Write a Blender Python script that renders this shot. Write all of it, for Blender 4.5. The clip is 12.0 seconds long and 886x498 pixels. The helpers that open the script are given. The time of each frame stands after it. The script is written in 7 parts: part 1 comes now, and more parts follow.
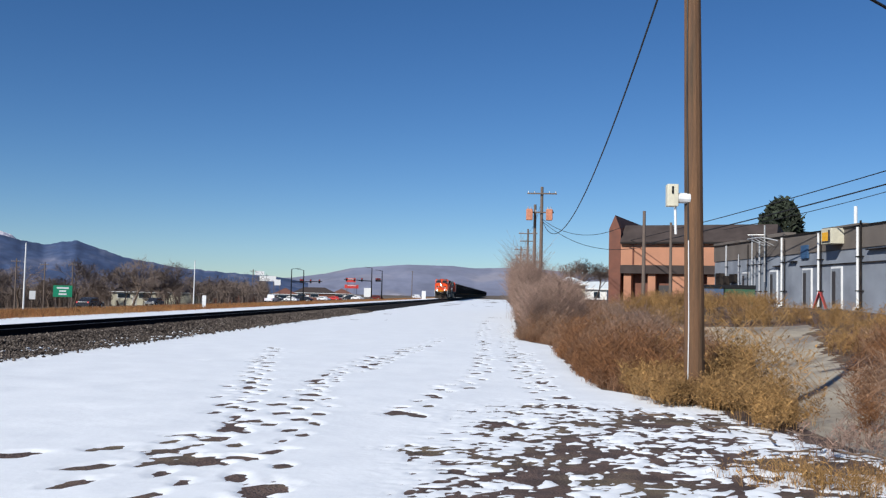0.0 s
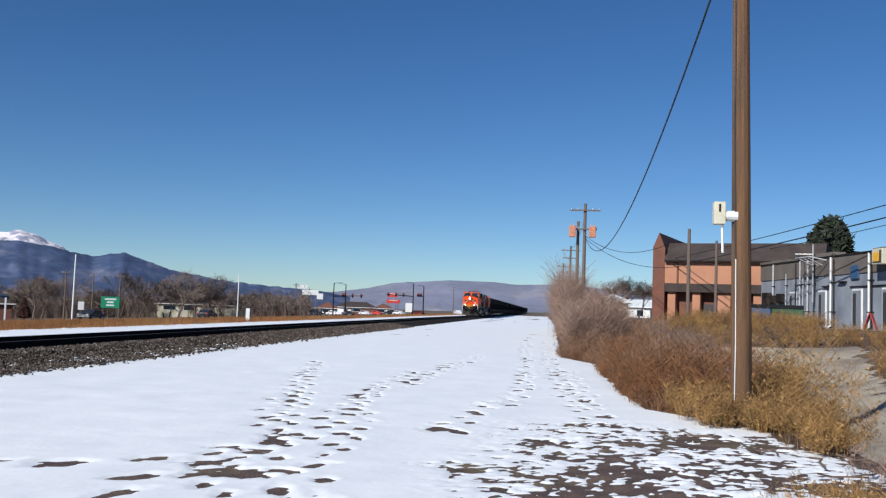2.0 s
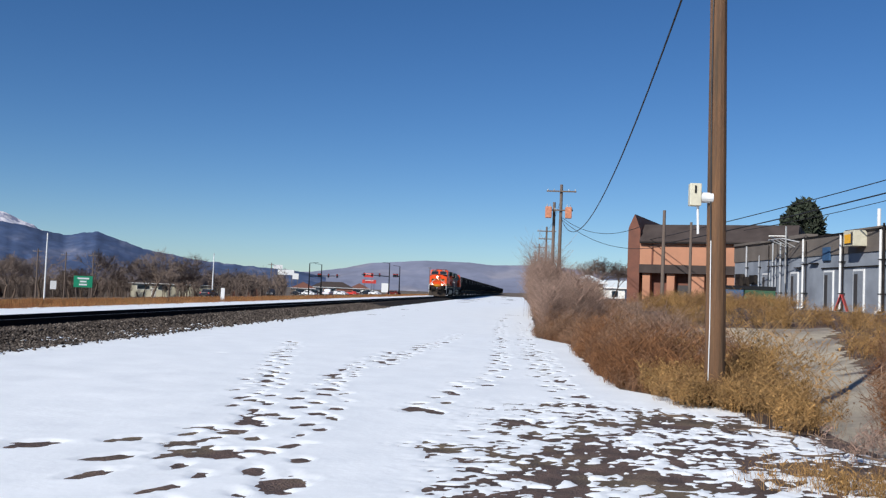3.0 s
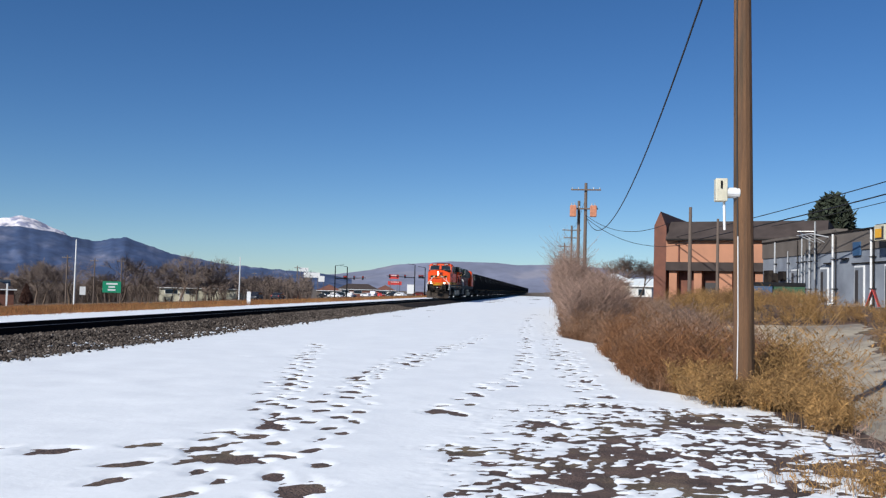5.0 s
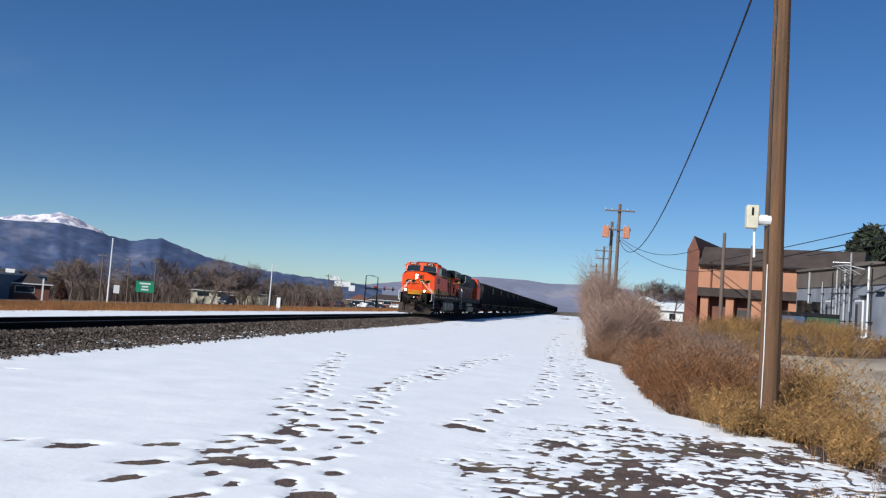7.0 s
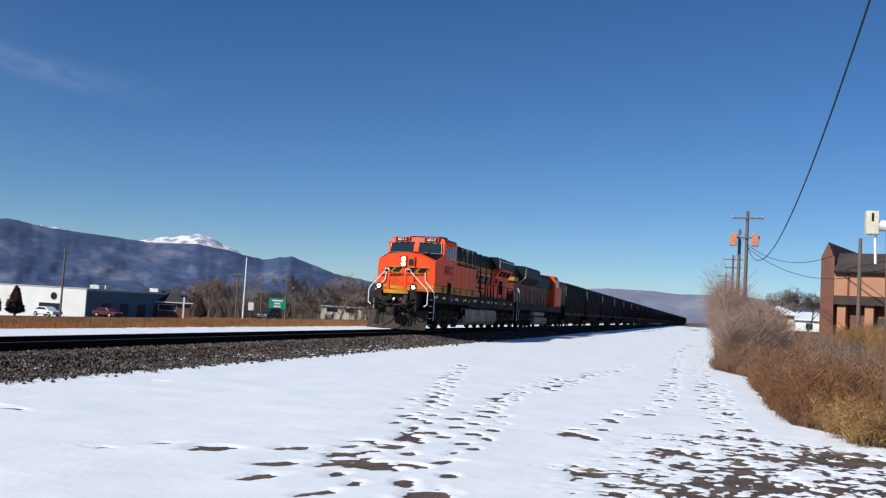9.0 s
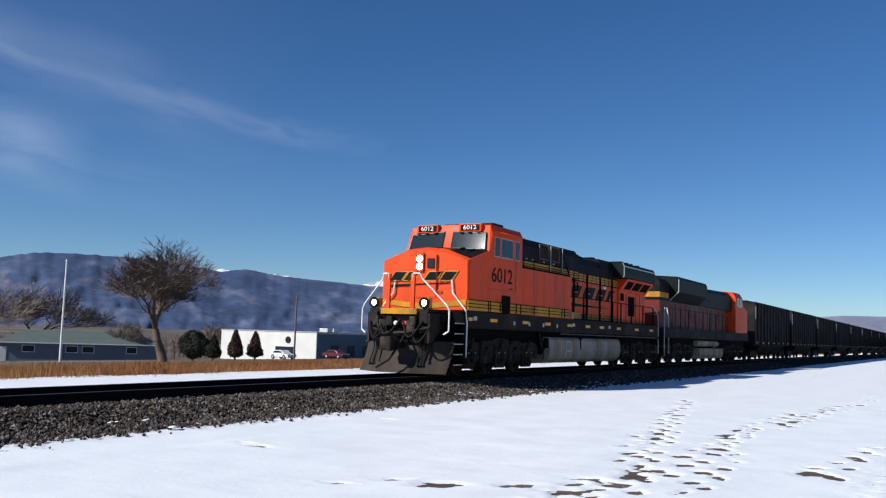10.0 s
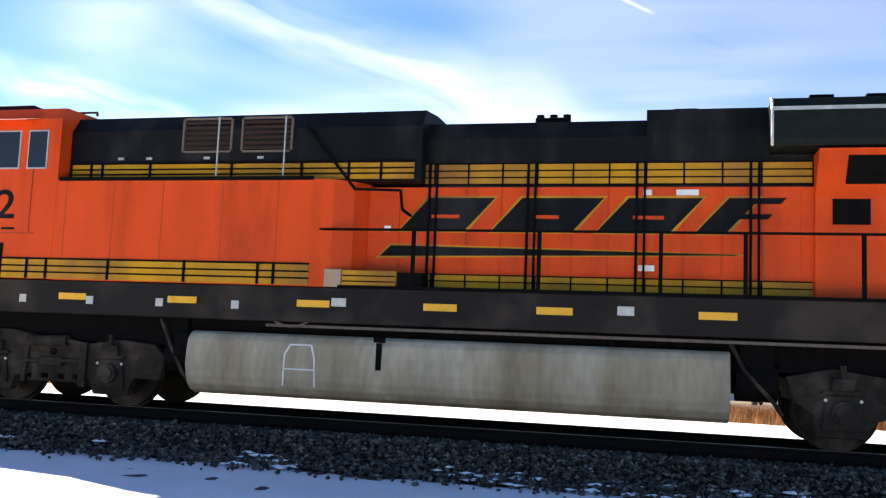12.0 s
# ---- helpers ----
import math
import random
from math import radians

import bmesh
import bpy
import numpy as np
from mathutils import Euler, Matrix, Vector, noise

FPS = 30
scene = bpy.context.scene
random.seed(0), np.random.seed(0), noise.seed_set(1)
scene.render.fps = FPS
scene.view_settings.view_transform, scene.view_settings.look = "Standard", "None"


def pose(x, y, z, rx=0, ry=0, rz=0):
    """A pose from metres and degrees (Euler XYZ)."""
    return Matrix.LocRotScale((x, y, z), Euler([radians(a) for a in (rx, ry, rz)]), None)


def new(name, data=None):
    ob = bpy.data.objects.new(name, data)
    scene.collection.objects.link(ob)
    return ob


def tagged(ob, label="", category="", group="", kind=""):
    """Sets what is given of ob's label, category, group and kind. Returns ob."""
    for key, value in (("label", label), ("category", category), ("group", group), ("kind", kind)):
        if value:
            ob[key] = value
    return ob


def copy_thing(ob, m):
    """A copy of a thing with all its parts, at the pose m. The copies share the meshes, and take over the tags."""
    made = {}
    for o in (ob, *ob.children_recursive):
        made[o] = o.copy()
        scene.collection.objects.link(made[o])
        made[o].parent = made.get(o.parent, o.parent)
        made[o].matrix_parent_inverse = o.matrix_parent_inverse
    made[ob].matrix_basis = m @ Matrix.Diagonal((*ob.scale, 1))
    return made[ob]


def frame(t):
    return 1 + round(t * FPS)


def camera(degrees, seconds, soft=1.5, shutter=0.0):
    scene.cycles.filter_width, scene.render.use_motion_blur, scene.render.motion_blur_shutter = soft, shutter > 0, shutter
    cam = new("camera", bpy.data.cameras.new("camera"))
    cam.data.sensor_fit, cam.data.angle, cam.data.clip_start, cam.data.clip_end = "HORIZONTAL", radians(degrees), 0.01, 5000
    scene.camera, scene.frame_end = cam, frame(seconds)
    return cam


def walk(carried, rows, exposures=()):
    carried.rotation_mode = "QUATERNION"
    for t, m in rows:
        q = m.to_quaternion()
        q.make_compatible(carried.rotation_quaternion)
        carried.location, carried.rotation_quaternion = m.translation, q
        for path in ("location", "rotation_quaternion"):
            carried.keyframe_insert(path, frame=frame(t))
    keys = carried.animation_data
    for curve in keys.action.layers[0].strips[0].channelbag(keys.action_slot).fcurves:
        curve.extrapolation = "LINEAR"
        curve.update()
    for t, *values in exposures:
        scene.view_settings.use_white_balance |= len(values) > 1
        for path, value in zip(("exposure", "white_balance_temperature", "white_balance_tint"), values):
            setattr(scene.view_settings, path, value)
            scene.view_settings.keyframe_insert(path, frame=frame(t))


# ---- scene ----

# ================= camera =================
cam = camera(52.15, 12.0, soft=1.25)
EYE_Z = 1.65
# seconds, x, y, yaw, pitch, roll
PATH = [
    (0.0, -0.047, -0.010, 3.52, 2.84, -1.33),
    (0.5, -0.037, -0.012, 3.15, 4.01, -1.61),
    (1.0, -0.049, -0.006, 2.52, 3.21, -3.68),
    (1.5, -0.063, 0.004, 2.50, 4.00, -2.71),
    (2.0, -0.069, 0.012, 6.13, 3.76, -2.09),
    (2.5, -0.085, 0.015, 4.53, 2.43, -2.11),
    (4.5, -0.048, 0.198, 5.14, 3.36, -2.89),
    (5.0, -0.042, 0.202, 6.24, 2.57, -1.49),
    (5.5, -0.057, 0.198, 7.54, 3.18, -3.08),
    (6.0, -0.058, 0.192, 7.70, 4.07, -2.27),
    (6.5, -0.046, 0.199, 6.81, 2.79, -2.35),
    (7.0, 0.046, 0.188, 8.12, 3.38, -4.14),
    (9.0, 0.304, -0.254, 16.01, 3.71, -3.36),
    (9.5, 0.285, -0.262, 20.53, 3.24, -0.80),
    (9.8, 0.272, -0.252, 25.02, 4.59, -2.25),
    (10.0, 0.296, -0.282, 29.59, 5.39, -1.79),
    (10.2, 0.323, -0.266, 33.26, 6.35, -1.14),
    (10.5, 0.390, -0.287, 41.36, 7.78, -0.43),
    (10.7, 0.363, -0.309, 49.30, 8.13, -1.32),
    (11.0, 0.321, -0.343, 62.44, 8.35, -2.23),
    (11.3, 0.189, -0.350, 77.05, 7.50, -1.83),
    (11.5, 0.101, -0.355, 87.02, 6.92, -1.65),
    (11.6, 0.057, -0.357, 91.86, 6.48, -1.57),
    (12.0, -0.119, -0.366, 103.85, 5.89, -2.32),
]
walk(cam, [(t, pose(x, y, EYE_Z, 90 + pitch, roll, yaw)) for t, x, y, yaw, pitch, roll in PATH],
     exposures=[(0.0, 0.10, 6200, 10), (9.5, 0.12, 6200, 10), (10.2, 0.22, 6200, 10), (10.5, 0.15, 6250, 10), (10.8, -0.15, 6250, 10), (11.05, 0.08, 6250, 10), (11.3, 0.5, 6700, 11), (11.5, 1.0, 7300, 12), (12.0, 1.65, 8000, 13)])

# ================= light =================
SUN_TO = Vector((0.86, 1.4, -1.09)).normalized()      # the way the sunlight travels
SUN_EL = math.asin(-SUN_TO.z)
world = bpy.data.worlds.new("sky")
scene.world = world
world.use_nodes = True
wn = world.node_tree
sky = wn.nodes.new("ShaderNodeTexSky")
sky.sky_type, sky.sun_disc = "NISHITA", False
sky.sun_elevation = SUN_EL
sky.sun_rotation = math.atan2(-SUN_TO.x, -SUN_TO.y)
sky.altitude, sky.air_density, sky.dust_density, sky.ozone_density = 1900, 1.0, 0.15, 1.6
hue = wn.nodes.new("ShaderNodeHueSaturation")
hue.inputs["Saturation"].default_value = 1.22
tint = wn.nodes.new("ShaderNodeMix")
tint.data_type, tint.blend_type = "RGBA", "MULTIPLY"
tint.inputs[0].default_value = 1.0
tint.inputs[7].default_value = (0.82, 0.975, 1.16, 1)
wn.links.new(sky.outputs[0], hue.inputs["Color"])
wn.links.new(hue.outputs[0], tint.inputs[6])
wn.links.new(tint.outputs[2], wn.nodes["Background"].inputs[0])
wn.nodes["Background"].inputs[1].default_value = 0.066
sun = new("sun", bpy.data.lights.new("sun", "SUN"))
sun.data.energy, sun.data.angle, sun.data.color = 4.65, radians(0.53), (1.0, 0.95, 0.87)
sun.rotation_mode = "QUATERNION"
sun.rotation_quaternion = SUN_TO.to_track_quat("-Z", "Y")


# ================= materials =================
def material(name, color, rough=0.7, metal=0.0, vary=0.25, scale=6.0, fine=60.0, bump=0.2, second=None,
             second_scale=1.5, second_at=(0.5, 0.65), emit=0.0, stretch=(1, 1, 1), island=False, piece=False, depth=0.01):
    """Base colour broken by coarse and fine noise, a second colour in patches, and fine relief."""
    m = bpy.data.materials.new(name)
    m.use_nodes = True
    nt = m.node_tree
    bsdf = nt.nodes["Principled BSDF"]
    co = nt.nodes.new("ShaderNodeTexCoord")
    mp = nt.nodes.new("ShaderNodeMapping")
    mp.inputs["Scale"].default_value = stretch
    nt.links.new(co.outputs["Object"], mp.inputs[0])

    def noise_node(s, detail=4.0):
        n = nt.nodes.new("ShaderNodeTexNoise")
        n.inputs["Scale"].default_value, n.inputs["Detail"].default_value = s, detail
        nt.links.new(mp.outputs[0], n.inputs["Vector"])
        return n.outputs["Fac"]

    def mix(blend, fac, a, b):
        n = nt.nodes.new("ShaderNodeMix")
        n.data_type, n.blend_type = "RGBA", blend
        for sock, v in ((n.inputs[0], fac), (n.inputs[6], a), (n.inputs[7], b)):
            if isinstance(v, bpy.types.NodeSocket):
                nt.links.new(v, sock)
            elif isinstance(v, (int, float)):
                sock.default_value = v
            else:
                sock.default_value = (*v, 1)
        return n.outputs[2]

    def ramp(sock, lo, hi, at=(0.3, 0.7)):
        n = nt.nodes.new("ShaderNodeMapRange")
        nt.links.new(sock, n.inputs[0])
        for i, v in enumerate((*at, lo, hi)):
            n.inputs[1 + i].default_value = v
        return n.outputs[0]

    coarse, grain = noise_node(scale), noise_node(fine)
    col = color
    if second is not None:
        col = mix("MIX", ramp(noise_node(second_scale, 6.0), 0, 1, second_at), color, second)
    shade = nt.nodes.new("ShaderNodeMath")
    shade.operation = "MULTIPLY"
    nt.links.new(ramp(coarse, 1 - vary, 1 + vary * 0.6), shade.inputs[0])
    nt.links.new(ramp(grain, 1 - vary * 0.6, 1 + vary * 0.4), shade.inputs[1])
    value = shade.outputs[0]
    if island or piece:
        if island:
            rnd = nt.nodes.new("ShaderNodeNewGeometry").outputs["Random Per Island"]
        else:
            rnd = nt.nodes.new("ShaderNodeObjectInfo").outputs["Random"]
        m2 = nt.nodes.new("ShaderNodeMath")
        m2.operation = "MULTIPLY"
        nt.links.new(value, m2.inputs[0])
        nt.links.new(ramp(rnd, 0.55, 1.35, (0, 1)), m2.inputs[1])
        value = m2.outputs[0]
    hsv = nt.nodes.new("ShaderNodeHueSaturation")
    if isinstance(col, bpy.types.NodeSocket):
        nt.links.new(col, hsv.inputs["Color"])
    else:
        hsv.inputs["Color"].default_value = (*col, 1)
    nt.links.new(value, hsv.inputs["Value"])
    nt.links.new(hsv.outputs[0], bsdf.inputs["Base Color"])
    nt.links.new(ramp(coarse, max(0.02, rough - 0.1), min(1, rough + 0.1)), bsdf.inputs["Roughness"])
    bsdf.inputs["Metallic"].default_value = metal
    if bump:
        b = nt.nodes.new("ShaderNodeBump")
        b.inputs["Strength"].default_value, b.inputs["Distance"].default_value = bump, depth
        nt.links.new(grain, b.inputs["Height"])
        nt.links.new(b.outputs[0], bsdf.inputs["Normal"])
    if emit:
        bsdf.inputs["Emission Color"].default_value = (*color, 1)
        bsdf.inputs["Emission Strength"].default_value = emit
    return m


def glass(name, tint=(0.02, 0.03, 0.04)):
    m = bpy.data.materials.new(name)
    m.use_nodes = True
    b = m.node_tree.nodes["Principled BSDF"]
    b.inputs["Base Color"].default_value = (*tint, 1)
    b.inputs["Roughness"].default_value = 0.04
    b.inputs["Specular IOR Level"].default_value = 0.18
    return m


M_SNOW = material("snow", (0.89, 0.91, 0.915), 0.6, vary=0.04, scale=1.2, fine=14, bump=0.15, depth=0.02)
M_BALLAST = material("ballast_stone", (0.075, 0.060, 0.050), 0.9, vary=0.5, scale=3, fine=40, bump=0.6, second=(0.22, 0.185, 0.155), second_scale=9.0, second_at=(0.5, 0.62), island=True)
M_BALLAST_BED = material("ballast_bed", (0.035, 0.029, 0.026), 0.95, vary=0.5, scale=8, fine=22, bump=1.0, depth=0.05)
# rust taken almost to black, as the rail's side lies in shadow
M_RAIL = material("rail_rust_shaded", (0.014, 0.011, 0.012), 0.8, metal=0.0, vary=0.3)
M_RAILTOP = material("rail_head", (0.10, 0.095, 0.09), 0.5, metal=0.5, vary=0.15)
M_TIE = material("tie_wood", (0.06, 0.05, 0.042), 0.9, vary=0.4, stretch=(1, 8, 1))
M_DIRT = material("dirt", (0.115, 0.072, 0.056), 0.95, vary=0.5, scale=3.0, fine=30, bump=0.9, depth=0.04, second=(0.17, 0.125, 0.075), second_scale=0.7)
M_SAND = material("wash_sand", (0.42, 0.365, 0.28), 0.95, vary=0.25, scale=1.0, fine=25, bump=0.5, depth=0.04, second=(0.22, 0.19, 0.16), second_scale=0.4)
M_FIELD = material("field_soil", (0.25, 0.135, 0.05), 0.95, vary=0.35, scale=0.3, fine=6, bump=0.6, second=(0.28, 0.20, 0.10), second_scale=0.12)
M_ASPHALT = material("asphalt", (0.10, 0.10, 0.105), 0.85, vary=0.2, scale=0.5, fine=30)
M_FARLAND = material("far_land", (0.13, 0.095, 0.065), 0.95, vary=0.4, scale=0.02, fine=0.3, bump=0.0, second=(0.2, 0.16, 0.11), second_scale=0.01)
M_ORANGE = material("orange_paint", (0.76, 0.072, 0.010), 0.5, vary=0.12, scale=1.2, fine=40, bump=0.05, second=(0.52, 0.048, 0.006), second_scale=1.6, second_at=(0.5, 0.8), stretch=(1, 1.6, 0.35))
M_BLACK = material("black_paint", (0.008, 0.009, 0.011), 0.62, vary=0.3, scale=1.5, bump=0.08, second=(0.020, 0.020, 0.021), stretch=(1, 1, 0.4))
# frame and truck colours are set darker, to deepen the shade along the train
M_SILL = material("frame_grey_shaded", (0.022, 0.019, 0.018), 0.75, vary=0.25, scale=1.5, second=(0.05, 0.04, 0.033), second_scale=1.0)
M_YELLOW = material("yellow_paint", (0.62, 0.30, 0.012), 0.5, vary=0.2, scale=1.5, second=(0.30, 0.135, 0.03), second_scale=0.9, second_at=(0.45, 0.7), stretch=(1, 1, 0.5))
M_SEAM = material("panel_seam", (0.42, 0.045, 0.006), 0.6, vary=0.2)
M_REFLECT = material("yellow_reflector", (0.9, 0.45, 0.02), 0.35, vary=0.08)
M_TRUCK = material("truck_iron", (0.032, 0.026, 0.022), 0.85, vary=0.35, scale=3, second=(0.085, 0.066, 0.052), second_scale=2.0)
M_TANK = material("tank_paint", (0.30, 0.24, 0.16), 0.75, vary=0.22, scale=0.9, fine=9, second=(0.52, 0.47, 0.37), second_scale=0.8, second_at=(0.36, 0.66), bump=0.1, stretch=(1, 1.4, 0.4))
# near-black base puts the shade beneath the frame into the colour
M_UNDER = material("underframe_black_shaded", (0.007, 0.0065, 0.0065), 0.9, vary=0.3)
M_WHITE = material("white_paint", (0.8, 0.8, 0.78), 0.45, vary=0.08)
M_SILVER = material("silver_trim", (0.5, 0.5, 0.48), 0.4, metal=0.4, vary=0.2)
M_GLASS = glass("window_glass")
M_LAMP = material("headlight_glow", (1.0, 0.93, 0.8), 0.3, vary=0.02, bump=0, emit=9.0)
M_REDPAINT = material("red_paint", (0.15, 0.02, 0.014), 0.55, vary=0.3, scale=1.2, second=(0.05, 0.018, 0.015), second_scale=1.0)
M_GREENBLACK = material("dark_green_paint", (0.011, 0.016, 0.016), 0.5, vary=0.25)
M_COALCAR = material("coal_car_steel", (0.02, 0.019, 0.02), 0.7, vary=0.3, scale=0.8, second=(0.038, 0.032, 0.03), second_scale=0.7)
M_COAL = material("coal", (0.015, 0.015, 0.016), 0.7, vary=0.4, scale=8, bump=1.0, depth=0.05)
M_POLEWOOD = material("pole_wood", (0.155, 0.08, 0.038), 0.85, vary=0.35, scale=3, fine=30, bump=0.6, stretch=(6, 6, 0.35), second=(0.09, 0.055, 0.03), second_scale=1.0)
M_GREYWOOD = material("weathered_wood", (0.16, 0.12, 0.095), 0.9, vary=0.3, stretch=(6, 6, 0.4))
M_WIRE = material("black_cable", (0.02, 0.02, 0.022), 0.6, vary=0.1, bump=0)
M_BOX = material("beige_box", (0.62, 0.58, 0.44), 0.5, vary=0.12)
M_BARK = material("bark", (0.15, 0.105, 0.075), 0.95, vary=0.3, fine=40)
M_TWIG = material("twigs", (0.19, 0.142, 0.115), 0.95, vary=0.25, bump=0, island=True)
M_LOUVRE = material("louvre_brown", (0.045, 0.025, 0.02), 0.7, vary=0.2)
M_SHRUB = material("shrub_twigs", (0.295, 0.195, 0.148), 0.95, vary=0.25, bump=0, island=True)
M_WEED = material("brown_weeds", (0.20, 0.088, 0.034), 0.95, vary=0.4, scale=1.5, second=(0.30, 0.19, 0.125), second_scale=0.5, bump=0, island=True)
M_STRAW = material("straw_weeds", (0.34, 0.195, 0.068), 0.95, vary=0.4, scale=1.5, second=(0.20, 0.11, 0.05), second_scale=0.6, bump=0, island=True)
M_GRASS = material("field_grass", (0.29, 0.115, 0.038), 0.95, vary=0.35, scale=0.4, second=(0.36, 0.20, 0.07), second_scale=0.12, bump=0, island=True)
M_CONIFER = material("conifer_needles", (0.035, 0.045, 0.025), 0.9, vary=0.35, bump=0, island=True)
# aerial haze is baked into the forest colour as blue
M_MOUNTAIN = material("hazy_forested_mountain", (0.048, 0.082, 0.175), 1.0, vary=0.35, scale=0.012, fine=0.05, bump=0, second=(0.15, 0.155, 0.20), second_scale=0.012, second_at=(0.5, 0.8))
# paler blue here paints the thicker haze over the farthest hills
M_FARHILL = material("hazy_far_hill", (0.20, 0.215, 0.29), 1.0, vary=0.18, scale=0.004, fine=0.02, bump=0, second=(0.26, 0.255, 0.30), second_scale=0.005)
# rock tinted blue for haze, with real snow in patches
M_PEAK = material("hazy_snowy_peak", (0.30, 0.31, 0.42), 1.0, vary=0.2, scale=0.02, fine=0.08, bump=0, second=(0.82, 0.77, 0.79), second_scale=0.025, second_at=(0.40, 0.52))
M_BRICKPINK = material("tan_wall", (0.46, 0.22, 0.13), 0.9, vary=0.15, scale=0.8, fine=20)
M_BRICKDARK = material("dark_brick", (0.18, 0.075, 0.05), 0.9, vary=0.25, scale=2)
M_ROOF = material("dark_shingle", (0.07, 0.055, 0.05), 0.9, vary=0.25, scale=1.5)
# workshop wall and stained parapet are coloured darker, for partial shade on them
M_GREYWALL = material("shaded_grey_block_wall", (0.27, 0.295, 0.335), 0.9, vary=0.2, scale=0.7, second=(0.20, 0.22, 0.26), second_scale=0.4)
M_GREYTOP = material("stained_parapet", (0.16, 0.135, 0.115), 0.9, vary=0.25, scale=0.6)
M_WHITEWALL = material("white_wall", (0.72, 0.71, 0.66), 0.8, vary=0.1, scale=0.3)
M_HOUSE = material("grey_green_siding", (0.14, 0.175, 0.215), 0.85, vary=0.12, scale=0.4)
M_GREENSIGN = material("green_sign", (0.02, 0.28, 0.14), 0.4, vary=0.05)
M_CARDARK = material("dark_car_paint", (0.025, 0.027, 0.035), 0.25, vary=0.1, bump=0)
M_CARWHITE = material("white_car_paint", (0.75, 0.75, 0.76), 0.3, vary=0.05, bump=0)
M_RUBBER = material("tyre_rubber", (0.02, 0.02, 0.02), 0.85, vary=0.2)
M_RED = material("red_sign", (0.6, 0.05, 0.04), 0.5, vary=0.1)
M_DARKDOOR = material("dark_opening", (0.05, 0.045, 0.045), 0.7, vary=0.2)
M_BLUEBIN = material("blue_bin", (0.04, 0.10, 0.20), 0.6, vary=0.15)
M_GREENBIN = material("green_bin", (0.03, 0.10, 0.05), 0.6, vary=0.15)


M_WINDSCREEN = glass("windscreen_glass")
M_WINDSCREEN.node_tree.nodes["Principled BSDF"].inputs["Specular IOR Level"].default_value = 0.2
M_PLOW = material("plow_steel", (0.065, 0.051, 0.041), 0.85, vary=0.35, scale=2.5, second=(0.05, 0.04, 0.034), second_scale=1.6, stretch=(1, 1, 0.4))
M_BROWNCONE = material("brown_arborvitae", (0.095, 0.042, 0.028), 0.9, vary=0.35, bump=0, island=True)
M_PALEWEED = material("pale_weeds", (0.30, 0.20, 0.145), 0.95, vary=0.3, scale=1.5, second=(0.22, 0.11, 0.06), second_scale=0.6, bump=0, island=True)
M_DOORGREY = material("grey_door", (0.24, 0.26, 0.29), 0.6, vary=0.15)
M_PIPEGREY = material("galvanised_pipe", (0.46, 0.47, 0.48), 0.6, vary=0.2)
M_TANWALL = material("tan_block_wall", (0.42, 0.30, 0.19), 0.9, vary=0.15, scale=0.8)
# dusty and weathered surfaces have little gloss; it also keeps their shaded sides dark
for _m, _g in ((M_ORANGE, 0.2), (M_YELLOW, 0.2), (M_BLACK, 0.08), (M_SILL, 0.1), (M_TRUCK, 0.08), (M_UNDER, 0.04), (M_RAIL, 0.05), (M_TIE, 0.1), (M_BALLAST, 0.1), (M_BALLAST_BED, 0.05),
               (M_COALCAR, 0.06), (M_COAL, 0.15), (M_GREENBLACK, 0.06), (M_REDPAINT, 0.2), (M_TANK, 0.15), (M_LOUVRE, 0.1), (M_RUBBER, 0.12), (M_PLOW, 0.1), (M_ROOF, 0.15)):
    _m.node_tree.nodes["Principled BSDF"].inputs["Specular IOR Level"].default_value = _g


# ================= mesh helpers =================
def mesh_of(name, bm, mat, smooth=False):
    me = bpy.data.meshes.new(name)
    bmesh.ops.recalc_face_normals(bm, faces=bm.faces[:])
    bm.to_mesh(me)
    bm.free()
    for m in mat if isinstance(mat, (list, tuple)) else [mat]:
        me.materials.append(m)
    if smooth:
        for p in me.polygons:
            p.use_smooth = True
    return me


def part(name, bm, mat, parent=None, label="", smooth=False):
    ob = new(name, mesh_of(name, bm, mat, smooth))
    if parent:
        ob.parent = parent
    if label:
        ob["label"] = label
    return ob


def raw(name, verts, faces, mat, parent=None, smooth=False):
    me = bpy.data.meshes.new(name)
    me.from_pydata(verts, [], faces)
    me.materials.append(mat)
    if smooth:
        me.polygons.foreach_set("use_smooth", [True] * len(me.polygons))
    me.update()
    ob = new(name, me)
    if parent:
        ob.parent = parent
    return ob


def box(bm, x0, x1, y0, y1, z0, z1, bevel=0.0):
    vs = [bm.verts.new(c) for c in ((x0, y0, z0), (x1, y0, z0), (x1, y1, z0), (x0, y1, z0), (x0, y0, z1), (x1, y0, z1), (x1, y1, z1), (x0, y1, z1))]
    fs = [bm.faces.new([vs[i] for i in f]) for f in ((3, 2, 1, 0), (4, 5, 6, 7), (0, 1, 5, 4), (1, 2, 6, 5), (2, 3, 7, 6), (3, 0, 4, 7))]
    if bevel:
        bmesh.ops.bevel(bm, geom=list({e for f in fs for e in f.edges}), offset=bevel, segments=2, affect="EDGES", profile=0.5)
    return bm


